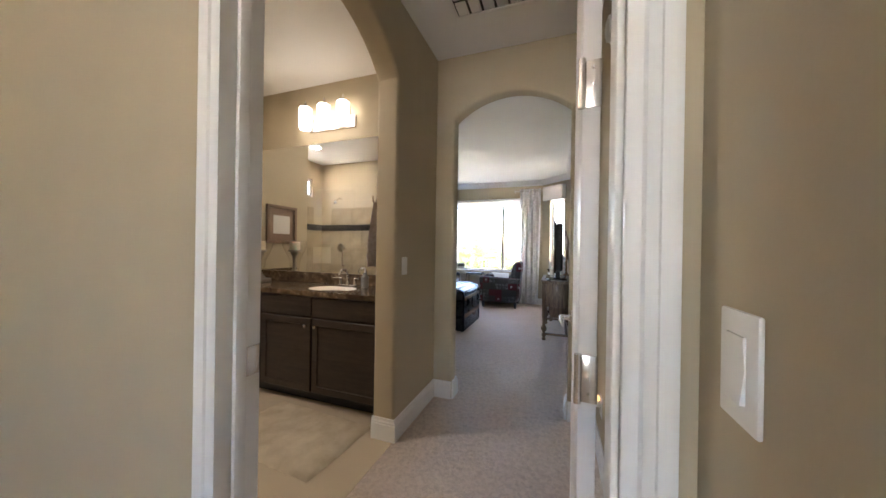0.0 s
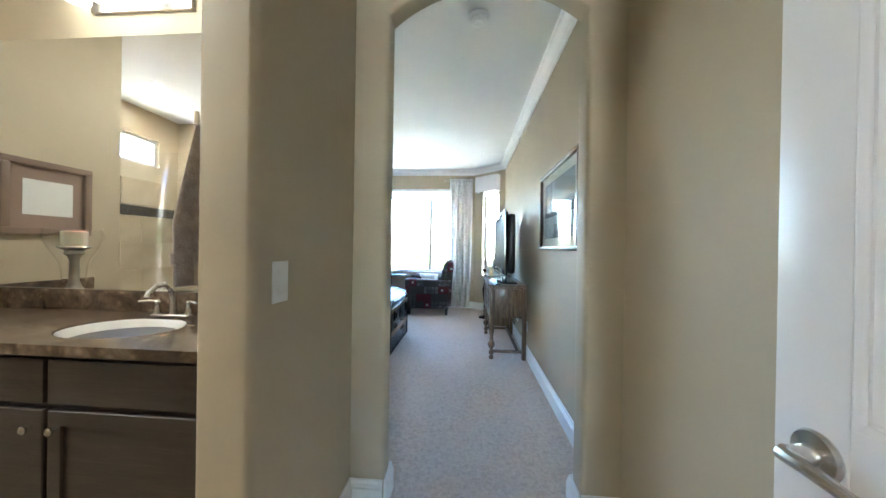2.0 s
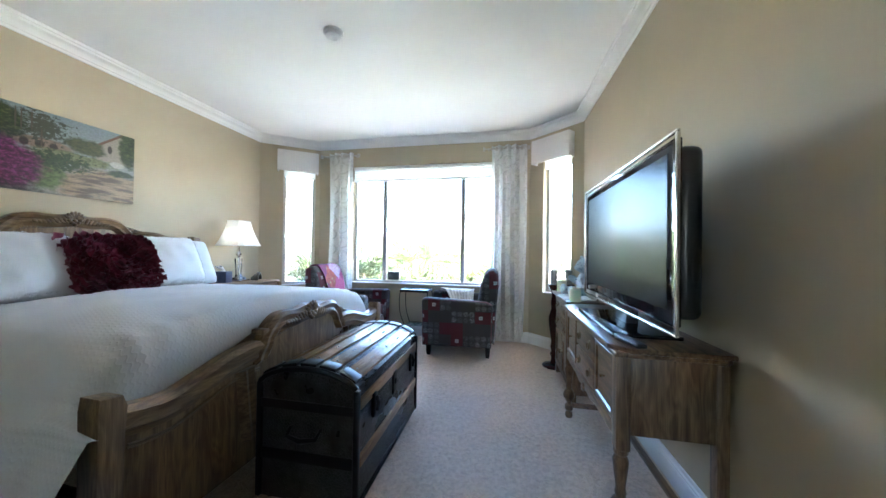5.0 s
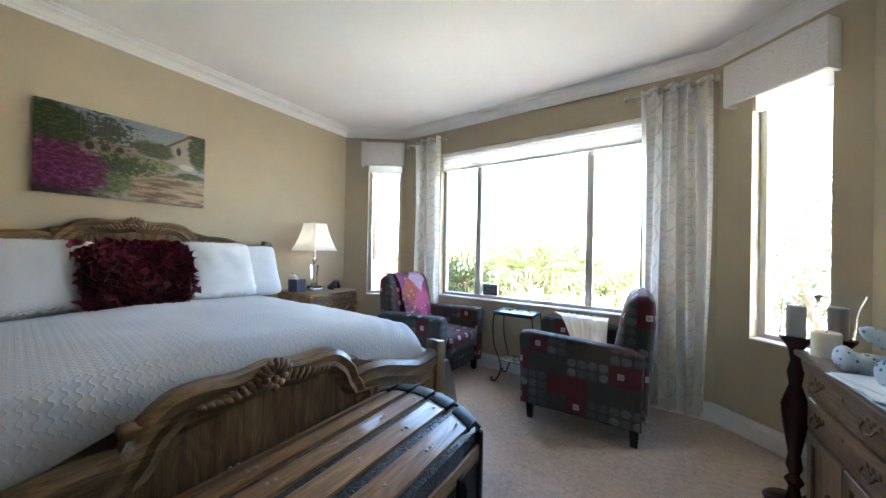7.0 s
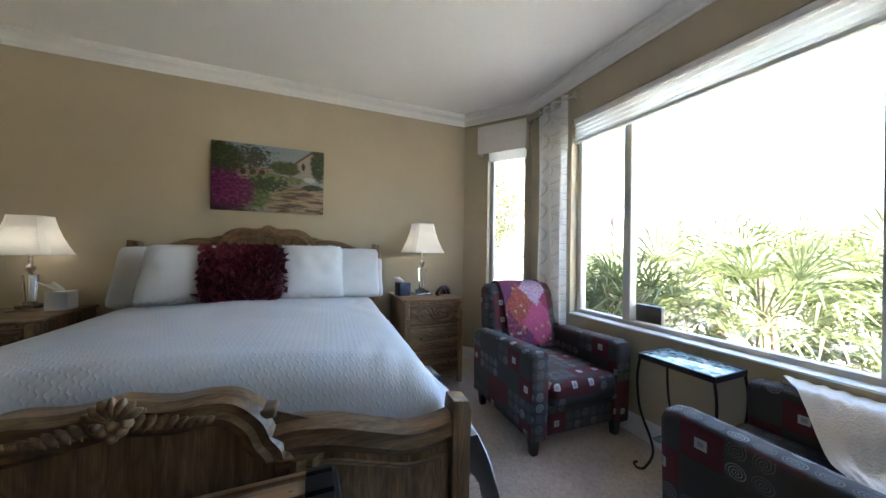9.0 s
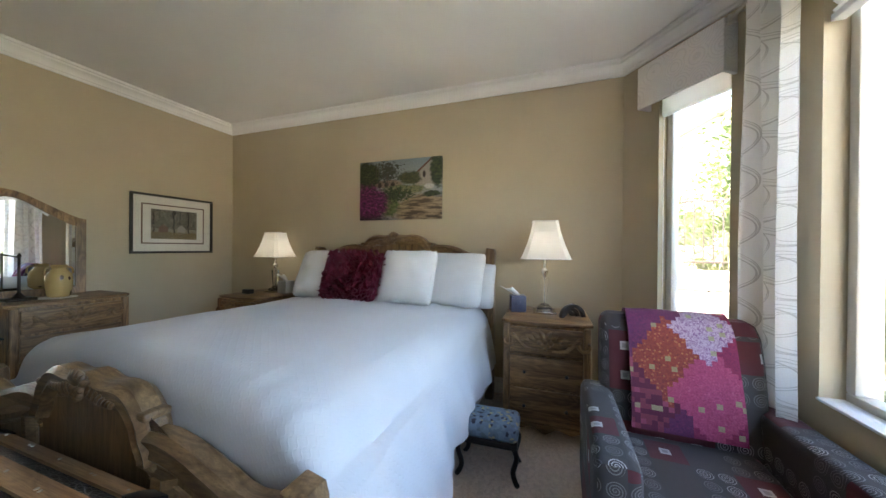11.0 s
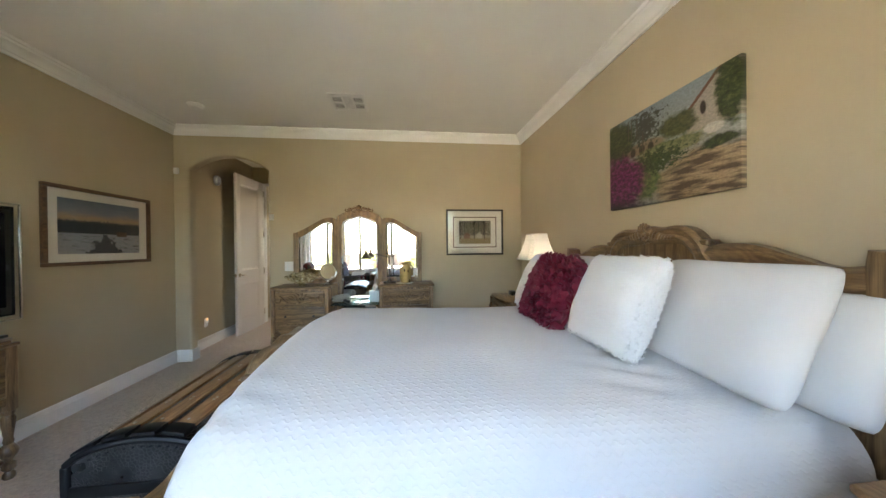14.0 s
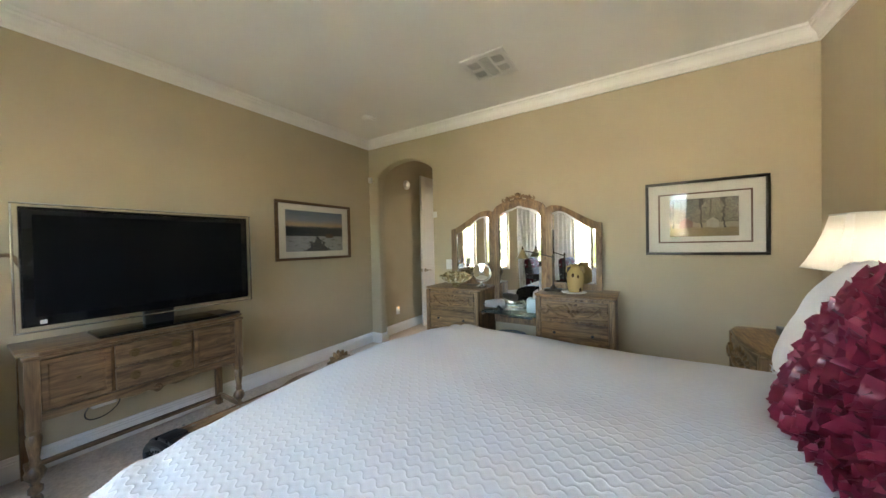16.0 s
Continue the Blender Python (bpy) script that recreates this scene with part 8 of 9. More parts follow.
table_lamp(pose(-3.555, 6.425, 0.785, 0, 0, 4) @ Matrix.Scale(1.03, 4), "crystal table lamp with a lit bell shade", LAMP)
table_lamp(pose(-3.63, 3.64, 0.785, 0, 0, 4) @ Matrix.Scale(0.94, 4), "crystal table lamp with a lit bell shade", LAMP)
aw = thing("arched_ornament", "three nested black stone arches with candles", "ornament", pose(-3.47, 6.61, 0.785, 0, 0, -62))
for r, y in ((0.095, 0.02), (0.068, -0.012), (0.042, -0.04)):
    th_ = 0.024
    pts = [(r * math.cos(a), r * math.sin(a)) for a in [math.pi * i / 20 for i in range(21)]] + [((r - th_) * math.cos(a), (r - th_) * math.sin(a)) for a in [math.pi * (20 - i) / 20 for i in range(21)]]
    part("arch", prism(pts, "y", y - 0.017, y + 0.017, 0.002), Mat("black_stone", (0.015, 0.014, 0.014), 0.3).mat, aw)
    part("tealight", lathe([(0.012, 0), (0.012, 0.007), (0.002, 0.008)], 12, None, Matrix.Translation((0, y, r - 0.001))), M_SILVER, aw)
single("alarm_clock", box((-0.03, -0.05, 0), (0.03, 0.05, 0.045), 0.006, 3), M_BLACK, "small black alarm clock on the nightstand", "clock", pose(-3.42, 3.50, 0.785))

# footstool by the bed
fs = thing("needlepoint_footstool", "small footstool with floral needlepoint and bowed legs", "footstool", pose(-2.83, 6.14, 0, 0, 0, 92))
fm = Mat("floral_needlepoint", (0.1, 0.12, 0.16), 0.95)
fv = fm.node("ShaderNodeTexVoronoi")
fv.inputs["Scale"].default_value = 55
fm.link(fm.place(), fv.inputs["Vector"])
fm.set("Base Color", fm.ramp(fv.outputs["Color"], [(0.0, (0.11, 0.15, 0.20)), (0.35, (0.14, 0.19, 0.24)), (0.60, (0.10, 0.13, 0.15)), (0.68, (0.03, 0.03, 0.045)), (0.76, (0.30, 0.26, 0.15)), (0.84, (0.13, 0.17, 0.20)), (0.93, (0.06, 0.07, 0.06))], "CONSTANT"))
part("cushion", box((-0.17, -0.12, 0.22), (0.17, 0.12, 0.31), 0.035, 5), fm.mat, fs, "floral needlepoint cushion")
part("frame", box((-0.165, -0.115, 0.19), (0.165, 0.115, 0.225), 0.006), M_DARKLEG, fs)
for x in (-0.14, 0.14):
    for y in (-0.09, 0.09):
        part("cabriole_leg", tube(smoothed([(x, y, 0.20), (x * 1.16, y * 1.16, 0.15), (x * 1.02, y * 1.02, 0.06), (x * 1.15, y * 1.15, 0.010), (x * 1.22, y * 1.22, 0.008)], 4), 0.014, 8), M_DARKLEG, fs)
vst = thing("vanity_stool", "round grey patterned vanity stool under the shelf", "stool", pose(-1.70, 3.05, 0))
part("seat", lathe([(0.17, 0.36), (0.19, 0.38), (0.19, 0.43), (0.16, 0.455), (0.002, 0.46)], 28), fm.mat, vst, "patterned cushion seat")
for i in range(4):
    a = math.pi / 4 + i * math.pi / 2
    part("leg", tube([(0.13 * math.cos(a), 0.13 * math.sin(a), 0.37), (0.16 * math.cos(a), 0.16 * math.sin(a), 0.18), (0.15 * math.cos(a), 0.15 * math.sin(a), 0.0)], 0.015, 8), M_DARKLEG, vst)


# ---- pictures ----
def garden_canvas():
    """Painted garden: pale sky, arcade and bell wall, trees, magenta bougainvillea and a sandy path in raking shade."""
    k = Mat("canvas_garden_print", (0.3, 0.3, 0.2), 0.55)
    tc = k.node("ShaderNodeTexCoord")
    sep = k.node("ShaderNodeSeparateXYZ")
    uv = tc.outputs["UV"]
    k.link(uv, sep.inputs[0])
    u, v = sep.outputs[0], sep.outputs[1]
    n1, n2, n3 = k.noise(uv, 9, 8, 0.72), k.noise(uv, 26, 6, 0.72), k.noise(uv, 60, 4, 0.7)

    def patch(cu, cv_, ru, rv, rag=1.2, soft=0.26, grainy=None):
        du = k.math("DIVIDE", k.math("SUBTRACT", u, cu), ru)
        dv = k.math("DIVIDE", k.math("SUBTRACT", v, cv_), rv)
        d = k.math("SQRT", k.math("ADD", k.math("MULTIPLY", du, du), k.math("MULTIPLY", dv, dv)))
        d = k.math("ADD", d, k.math("MULTIPLY", k.math("SUBTRACT", grainy or n1, 0.5), rag))
        return k.ramp(d, [(0.95 - soft, (1, 1, 1)), (0.95, (0, 0, 0))])
    leaf = k.ramp(n2, [(0.35, (0.010, 0.016, 0.007)), (0.52, (0.045, 0.065, 0.02)), (0.72, (0.17, 0.20, 0.07))])
    pale = k.ramp(n2, [(0.35, (0.10, 0.11, 0.04)), (0.65, (0.34, 0.34, 0.17))])
    c = k.mix(v, (0.52, 0.50, 0.42), (0.30, 0.37, 0.40))
    # arcade, far wall, their arches
    c = k.mix(patch(0.36, 0.60, 0.24, 0.085, 0.5), c, (0.36, 0.25, 0.18))
    for au in (0.18, 0.26, 0.345, 0.425):
        c = k.mix(patch(au, 0.585, 0.032, 0.06, 0.5), c, (0.05, 0.028, 0.02))
    c = k.mix(k.math("MULTIPLY", k.math("LESS_THAN", k.math("SUBTRACT", v, k.math("MULTIPLY", k.math("SUBTRACT", u, 0.70), 1.25)), 0.74), k.math("MULTIPLY", k.math("GREATER_THAN", u, 0.70), k.math("GREATER_THAN", v, 0.55))), c, (0.46, 0.40, 0.33))
    c = k.mix(k.math("LESS_THAN", k.math("ABSOLUTE", k.math("SUBTRACT", k.math("SUBTRACT", v, k.math("MULTIPLY", k.math("SUBTRACT", u, 0.70), 1.25)), 0.745)), k.math("MULTIPLY", k.math("GREATER_THAN", u, 0.69), 0.02)), c, (0.20, 0.09, 0.05))
    c = k.mix(patch(0.80, 0.73, 0.022, 0.07, 0.4), c, (0.05, 0.03, 0.025))
    c = k.mix(patch(0.36, 0.80, 0.14, 0.19, 5.5, 0.2, n2), c, (0.07, 0.075, 0.05))
    c = k.mix(patch(0.355, 0.66, 0.007, 0.14, 0.2), c, (0.12, 0.09, 0.06))
    c = k.mix(patch(0.08, 0.76, 0.25, 0.30, 1.4), c, leaf)
    for tu in (0.215, 0.245, 0.30):
        c = k.mix(patch(tu, 0.84, 0.006, 0.16, 0.3), c, (0.11, 0.09, 0.06))
    c = k.mix(patch(0.63, 0.68, 0.16, 0.14, 1.2), c, k.ramp(n2, [(0.35, (0.03, 0.04, 0.014)), (0.7, (0.15, 0.16, 0.06))]))
    c = k.mix(patch(0.95, 0.80, 0.10, 0.34, 1.3), c, leaf)
    # meadow, path, shade
    c = k.mix(patch(0.55, 0.50, 0.36, 0.09, 1.3), c, pale)
    sand = k.ramp(k.noise(k.place((1.6, 7, 1), "UV", (0, 0, 0.35)), 3.2, 4), [(0.42, (0.13, 0.085, 0.05)), (0.58, (0.50, 0.36, 0.22))])
    c = k.mix(patch(0.82, 0.16, 0.50, 0.31, 0.6), c, sand)
    c = k.mix(patch(0.86, 0.53, 0.07, 0.05, 1.0), c, (0.66, 0.62, 0.56))
    c = k.mix(patch(0.90, 0.41, 0.13, 0.06, 1.4), c, leaf)
    c = k.mix(patch(0.37, 0.24, 0.15, 0.24, 1.2), c, k.ramp(n2, [(0.35, (0.05, 0.09, 0.02)), (0.65, (0.24, 0.29, 0.10))]))
    c = k.mix(patch(0.44, 0.42, 0.26, 0.12, 4.5, 0.15, n2), c, k.ramp(n3, [(0.35, (0.012, 0.022, 0.008)), (0.65, (0.09, 0.13, 0.04))]))
    c = k.mix(k.math("MULTIPLY", patch(0.42, 0.45, 0.20, 0.10, 1.0), k.math("GREATER_THAN", n3, 0.66)), c, (0.36, 0.03, 0.04))
    mag = k.ramp(n2, [(0.36, (0.015, 0.006, 0.012)), (0.50, (0.14, 0.012, 0.075)), (0.66, (0.42, 0.07, 0.27))])
    c = k.mix(patch(0.10, 0.28, 0.32, 0.38, 1.1), c, mag)
    c = k.mix(patch(0.10, -0.10, 0.55, 0.24, 0.9, 0.5), c, (0.018, 0.013, 0.012))
    k.set("Base Color", k.mix(0.6, c, k.ramp(n3, [(0.32, (0.16, 0.16, 0.16)), (0.68, (0.72, 0.72, 0.72))]), "MULTIPLY"))
    k.bump(k.noise(uv, 300, 2), 0.2, 0.001)
    return k.mat


cv = thing("canvas_print", "unframed canvas print of a flowering mission garden", "picture", pose(W, 5.055, 1.845, 0, 0, -90))
cb = box((-0.445, 0.001, -0.295), (0.445, 0.03, 0.295), 0.004, 2)
co = part("canvas", cb, garden_canvas(), cv)
uv_from(co, lambda p: (0.5 - p.x / 0.89, p.z / 0.59 + 0.5))


def scene_print(kind):
    """Two small landscape prints: bare autumn oaks by a house, and a snowy river with a cabin."""
    k = Mat("print_" + kind, (0.3, 0.25, 0.18), 0.7)
    tc = k.node("ShaderNodeTexCoord")
    sep = k.node("ShaderNodeSeparateXYZ")
    k.link(tc.outputs["UV"], sep.inputs[0])
    u, v, uv = sep.outputs[0], sep.outputs[1], tc.outputs["UV"]
    n1, n2 = k.noise(uv, 6, 6, 0.65), k.noise(uv, 26, 5, 0.75)
    if kind == "oaks":
        c = k.mix(v, (0.30, 0.25, 0.17), (0.30, 0.28, 0.22))
        twig = k.noise(k.place((2.2, 1, 1), "UV"), 13, 7, 0.8, 2.5)
        c = k.mix(k.math("MULTIPLY", k.ramp(twig, [(0.45, (0, 0, 0)), (0.53, (0.9, 0.9, 0.9))]), k.math("GREATER_THAN", v, 0.36)), c, (0.045, 0.036, 0.024))
        for x, w in ((0.47, 0.026), (0.80, 0.024), (0.05, 0.012), (0.18, 0.008), (0.62, 0.008)):
            lean_ = k.math("MULTIPLY", k.math("SUBTRACT", n1, 0.5), 0.16)
            tr = k.math("LESS_THAN", k.math("ABSOLUTE", k.math("ADD", k.math("SUBTRACT", u, x), lean_)), k.math("ADD", w * 0.55, k.math("MULTIPLY", k.math("POWER", k.math("ABSOLUTE", k.math("SUBTRACT", v, 0.5)), 2.0), w * 3.2)))
            c = k.mix(k.math("MULTIPLY", tr, k.math("GREATER_THAN", v, 0.2)), c, (0.045, 0.036, 0.025))
        for hx, hw_, col in ((0.25, 0.10, (0.20, 0.10, 0.065)), (0.64, 0.09, (0.40, 0.36, 0.28))):
            gab = k.math("LESS_THAN", k.math("ADD", v, k.math("MULTIPLY", k.math("ABSOLUTE", k.math("SUBTRACT", u, hx)), 1.1)), 0.50)
            hs = k.math("MULTIPLY", k.math("LESS_THAN", k.math("ABSOLUTE", k.math("SUBTRACT", u, hx)), hw_), k.math("MULTIPLY", k.math("GREATER_THAN", v, 0.22), gab))
            c = k.mix(k.math("MULTIPLY", hs, 0.85), c, col)
        c = k.mix(k.math("LESS_THAN", v, k.math("ADD", 0.17, k.math("MULTIPLY", n1, 0.12))), c, k.mix(n2, (0.15, 0.105, 0.05), (0.34, 0.27, 0.14)))
    else:
        c = k.ramp(k.math("ADD", v, k.math("MULTIPLY", k.math("SUBTRACT", n1, 0.5), 0.22)), [(0.5, (0.22, 0.19, 0.16)), (0.66, (0.36, 0.25, 0.15)), (0.78, (0.18, 0.19, 0.21)), (1.0, (0.085, 0.12, 0.17))])
        tl = k.math("MULTIPLY", k.math("LESS_THAN", v, k.math("ADD", 0.46, k.math("MULTIPLY", n2, 0.30))), k.math("GREATER_THAN", v, 0.36))
        c = k.mix(tl, c, (0.03, 0.037, 0.045))
        snow = k.mix(n2, (0.16, 0.175, 0.20), (0.44, 0.44, 0.44))
        c = k.mix(k.math("LESS_THAN", v, 0.38), c, snow)
        riv = k.math("MULTIPLY", k.math("LESS_THAN", k.math("ABSOLUTE", k.math("ADD", k.math("SUBTRACT", u, 0.52), k.math("MULTIPLY", k.math("SUBTRACT", n1, 0.5), 0.4))), k.math("MULTIPLY", k.math("SUBTRACT", 0.40, v), 0.55)), k.math("LESS_THAN", v, 0.37))
        c = k.mix(riv, c, (0.055, 0.06, 0.065))
        bank = k.math("MULTIPLY", k.math("GREATER_THAN", k.noise(k.place((1, 2.5, 1), "UV"), 9, 5, 0.7), 0.58), k.math("LESS_THAN", v, 0.34))
        c = k.mix(k.math("MULTIPLY", bank, 0.7), c, (0.05, 0.045, 0.04))
        cab_ = k.math("MULTIPLY", k.math("LESS_THAN", k.math("ABSOLUTE", k.math("SUBTRACT", u, 0.74)), 0.07), k.math("MULTIPLY", k.math("GREATER_THAN", v, 0.34), k.math("LESS_THAN", v, 0.44)))
        c = k.mix(cab_, c, (0.10, 0.06, 0.04))
    k.set("Base Color", c)
    return k.mat


M_FR_DARK = paint("frame_black_brown", (0.022, 0.017, 0.013), 0.35, 60, 0.05, 0.1)
M_FR_WALNUT = wood("frame_walnut", (0.06, 0.028, 0.012), (0.16, 0.08, 0.035), 0.35)
M_MATB = paint("mat_board_cream", (0.68, 0.65, 0.58), 0.85, 60, 0.02, 0.02)
M_MATR = paint("mat_board_brown", (0.13, 0.07, 0.05), 0.85, 60, 0.02, 0.05)
p1 = framed_picture("framed_landscape", pose(-3.178, S, 1.49, 0, 0, 0), 0.745, 0.585, M_FR_DARK, 0.022, [(0, M_MATB), (0.088, M_MATR, 0.095), (0.10, M_MATB, 0.107)], (0.165, 0.145, scene_print("oaks")), "framed print of bare oaks beside a house")
p2 = framed_picture("framed_winter_print", pose(E, 3.62, 1.50, 0, 0, 90), 0.965, 0.635, M_FR_WALNUT, 0.03, [(0, M_MATB)], (0.115, 0.095, scene_print("winter")), "walnut framed print of a snowy river and cabin", 0.03)
for p, w, h in ((p1, 0.745 - 0.33, 0.585 - 0.29), (p2, 0.965 - 0.23, 0.635 - 0.19)):
    for c in p.children:
        if c.name.startswith("print"):
            uv_from(c, lambda q, w=w, h=h: (0.5 - q.x / w, q.z / h + 0.5))

# ---- outside the windows ----
def gravel_material():
    k = Mat("garden_gravel", (0.5, 0.45, 0.38), 0.95)
    v = k.place()
    n = k.noise(v, 30, 5, 0.7)
    big = k.noise(v, 0.5, 4)
    k.set("Base Color", k.mix(k.math("MULTIPLY", big, 0.5), k.ramp(n, [(0.3, (0.40, 0.36, 0.31)), (0.7, (0.68, 0.64, 0.58))]), (0.55, 0.50, 0.43)))
    k.bump(n, 0.8, 0.03)
    return k.mat


M_GRAVEL = gravel_material()
gx = grid(40, 40, lambda u, v: (-400 + 800 * u, -400 + 800 * v, -0.25))
setting("ground", gx, M_GRAVEL, "pale gravel and dry earth", smooth=0)

# unseen slab above the bay, added to hold back sun and high sky light
M_STUCCO = paint("stucco_tan", (0.52, 0.44, 0.34), 0.9, 60, 0.4, 0.08)
setting("bay_sky_block", box((W - 0.9, 2.0, H + 0.25), (E + 0.9, 8.45, H + 0.40)), M_STUCCO, "unseen slab that holds sun and high sky off the bay", smooth=0)


def leaf_material(name, a, b):
    """Leaves: a shade for each one, and light that comes through the blade."""
    k = Mat(name, a, 0.5)
    geo = k.node("ShaderNodeNewGeometry")
    c = k.mix(geo.outputs["Random Per Island"], a, b)
    k.set("Base Color", c)
    tr, mx = k.node("ShaderNodeBsdfTranslucent"), k.node("ShaderNodeMixShader")
    k.link(c, tr.inputs["Color"])
    mx.inputs[0].default_value = 0.4
    k.link(k.b.outputs[0], mx.inputs[1])
    k.link(tr.outputs[0], mx.inputs[2])
    k.link(mx.outputs[0], k.t.nodes["Material Output"].inputs["Surface"])
    return k.mat


M_PALM = leaf_material("palm_green", (0.045, 0.062, 0.02), (0.125, 0.14, 0.055))
M_SHRUB = leaf_material("shrub_green", (0.045, 0.07, 0.024), (0.115, 0.14, 0.05))
M_BARK = paint("bark_grey_brown", (0.13, 0.095, 0.065), 0.95, 30, 0.8, 0.3)


def fan_leaf(bm, base, d, ln, rnd, n=11):
    """A palmetto fan: a stalk and pointed, drooping leaflets."""
    d = d.normalized()
    side = d.cross(Vector((0, 0, 1))).normalized()
    up = side.cross(d)
    tip = base + d * ln * 0.45
    tube([base, (base + tip) / 2 + up * 0.02, tip], [0.008, 0.006, 0.005], 4, bm)
    for i in range(n):
        a = (i / (n - 1) - 0.5) * 2.5
        dr = (d * math.cos(a) + side * math.sin(a)).normalized()
        L = ln * 0.62 * (1 - 0.25 * abs(a) / 1.3) * rnd.uniform(0.85, 1.1)
        w = up * 0.0 + dr.cross(up).normalized() * 0.014
        m1 = tip + dr * L * 0.55 + up * 0.03
        e = tip + dr * L - Vector((0, 0, 0.10 + 0.1 * rnd.random()))
        v = [bm.verts.new(p) for p in (tip - w * 0.4, tip + w * 0.4, m1 + w, e, m1 - w)]
        bm.faces.new((v[0], v[1], v[2], v[4]))
        bm.faces.new((v[4], v[2], v[3]))


def palmetto(x, y, r, h, seed, label="fan palm shrub growing outside the window"):
    rnd = random.Random(seed)
    d = thing("fan_palm", label, "palm", pose(x, y, -0.25), "garden palms")
    part("trunk", tube([(0, 0, 0), (0.03, 0.02, h * 0.25), (0.0, 0.0, h * 0.45)], [0.10, 0.085, 0.07], 9), M_BARK, d)
    bm = bmesh.new()
    for i in range(76):
        a = rnd.uniform(0, 2 * math.pi)
        el = rnd.uniform(-0.35, 1.35)
        dr = Vector((math.cos(a) * math.cos(el), math.sin(a) * math.cos(el), math.sin(el)))
        base = Vector((0.12 * math.cos(a), 0.12 * math.sin(a), h * (0.06 + 0.36 * rnd.random())))
        fan_leaf(bm, base, dr, r * rnd.uniform(0.75, 1.1), rnd)
    part("crown", bm, M_PALM, d, "arching green fan fronds", smooth=0)


for i, (x, y, r, h) in enumerate(((-3.4, 9.4, 1.25, 2.2), (-2.6, 10.5, 1.35, 2.7), (-4.4, 9.3, 1.15, 2.0), (-1.9, 11.9, 1.3, 2.6), (-3.7, 11.8, 1.6, 3.3), (-8.3, 9.6, 1.1, 4.2), (-1.2, 12.8, 1.0, 1.6), (-5.2, 11.4, 1.3, 2.6), (-8.0, 8.0, 1.2, 4.6), (-2.9, 13.0, 1.3, 3.2))):
    palmetto(x, y, r, h, 40 + i)


def bush(x, y, r, h, seed, mat, name="garden_shrub", label="loose green garden shrub", n=900, stem=0.0, size=0.05):
    rnd = random.Random(seed)
    d = thing(name, label, "shrub" if stem < 0.5 else "tree", pose(x, y, -0.25), "garden planting")
    tr = bmesh.new()
    if stem:
        tube([(0, 0, 0), (0.05, 0.03, stem * 0.5), (0.0, 0.05, stem)], [0.11, 0.09, 0.07], 8, tr)
    for i in range(6):
        a = i * 1.05 + rnd.random()
        tube([(0, 0, stem * 0.9), (r * 0.35 * math.cos(a), r * 0.35 * math.sin(a), stem + h * 0.3), (r * 0.7 * math.cos(a), r * 0.7 * math.sin(a), stem + h * rnd.uniform(0.5, 0.9))], [0.03, 0.02, 0.008], 5, tr)
    part("trunk", tr, M_BARK, d)
    bm = bmesh.new()
    clumps = [(rnd.uniform(-0.75, 0.75), rnd.uniform(-0.75, 0.75), rnd.uniform(0.15, 0.95)) for _ in range(16)]
    for i in range(n):
        c = clumps[rnd.randrange(16)]
        q = Vector((c[0] * r + rnd.gauss(0, 0.16) * r, c[1] * r + rnd.gauss(0, 0.16) * r, stem + c[2] * h + rnd.gauss(0, 0.1) * h))
        dr = Vector((rnd.uniform(-1, 1), rnd.uniform(-1, 1), rnd.uniform(-0.5, 0.8))).normalized()
        s = dr.orthogonal().normalized() * size * 0.45
        L = size * rnd.uniform(1.2, 2.2)
        v = [bm.verts.new(p) for p in (q, q + dr * L * 0.5 + s, q + dr * L, q + dr * L * 0.5 - s)]
        bm.faces.new(v)
    part("crown", bm, mat, d, "many small leaves", smooth=0)


bush(1.3, 9.6, 1.0, 2.6, 3, M_SHRUB, n=1600)
bush(2.1, 8.6, 1.0, 2.9, 5, M_PALM, n=1600, size=0.09)
bush(0.9, 10.6, 0.8, 1.2, 6, M_SHRUB)
bush(-8.7, 10.2, 1.4, 2.6, 7, M_SHRUB, "garden_tree", "leafy garden tree behind the fence", 2400, 1.4, 0.07)
bush(-7.9, 12.5, 1.6, 2.2, 8, M_SHRUB, n=2200, size=0.07)
bush(-10.5, 11.5, 1.8, 3.0, 9, M_SHRUB, "garden_tree", "leafy garden tree behind the fence", 2600, 1.5, 0.08)
bush(3.8, 12.5, 1.5, 2.4, 10, M_SHRUB, n=1800, size=0.07)
bush(-0.4, 22.0, 1.8, 1.6, 11, M_SHRUB, n=1500, size=0.1)
bush(5.5, 24.0, 2.0, 2.4, 12, M_SHRUB, "garden_tree", "small tree by the far fence", 2200, 1.4, 0.1)
bush(-1.1, 9.3, 0.5, 0.45, 14, M_SHRUB, n=600, size=0.035)
bush(-0.5, 10.0, 0.5, 0.4, 15, M_SHRUB, n=600, size=0.035)


# block retaining wall with an iron fence on it, west of the garden
M_BLOCK = paint("concrete_block_tan", (0.22, 0.185, 0.15), 0.95, 25, 0.7, 0.12)
M_FENCE = paint("fence_bronze_paint", (0.028, 0.018, 0.014), 0.55, 40, 0.1, 0.1)
A0, A1 = Vector((-7.05, 5.6, 0)), Vector((-5.95, 15.6, 0))
dirA = (A1 - A0).normalized()
angA = math.degrees(math.atan2(dirA.y, dirA.x))
LENA = (A1 - A0).length
FZ = 0.98


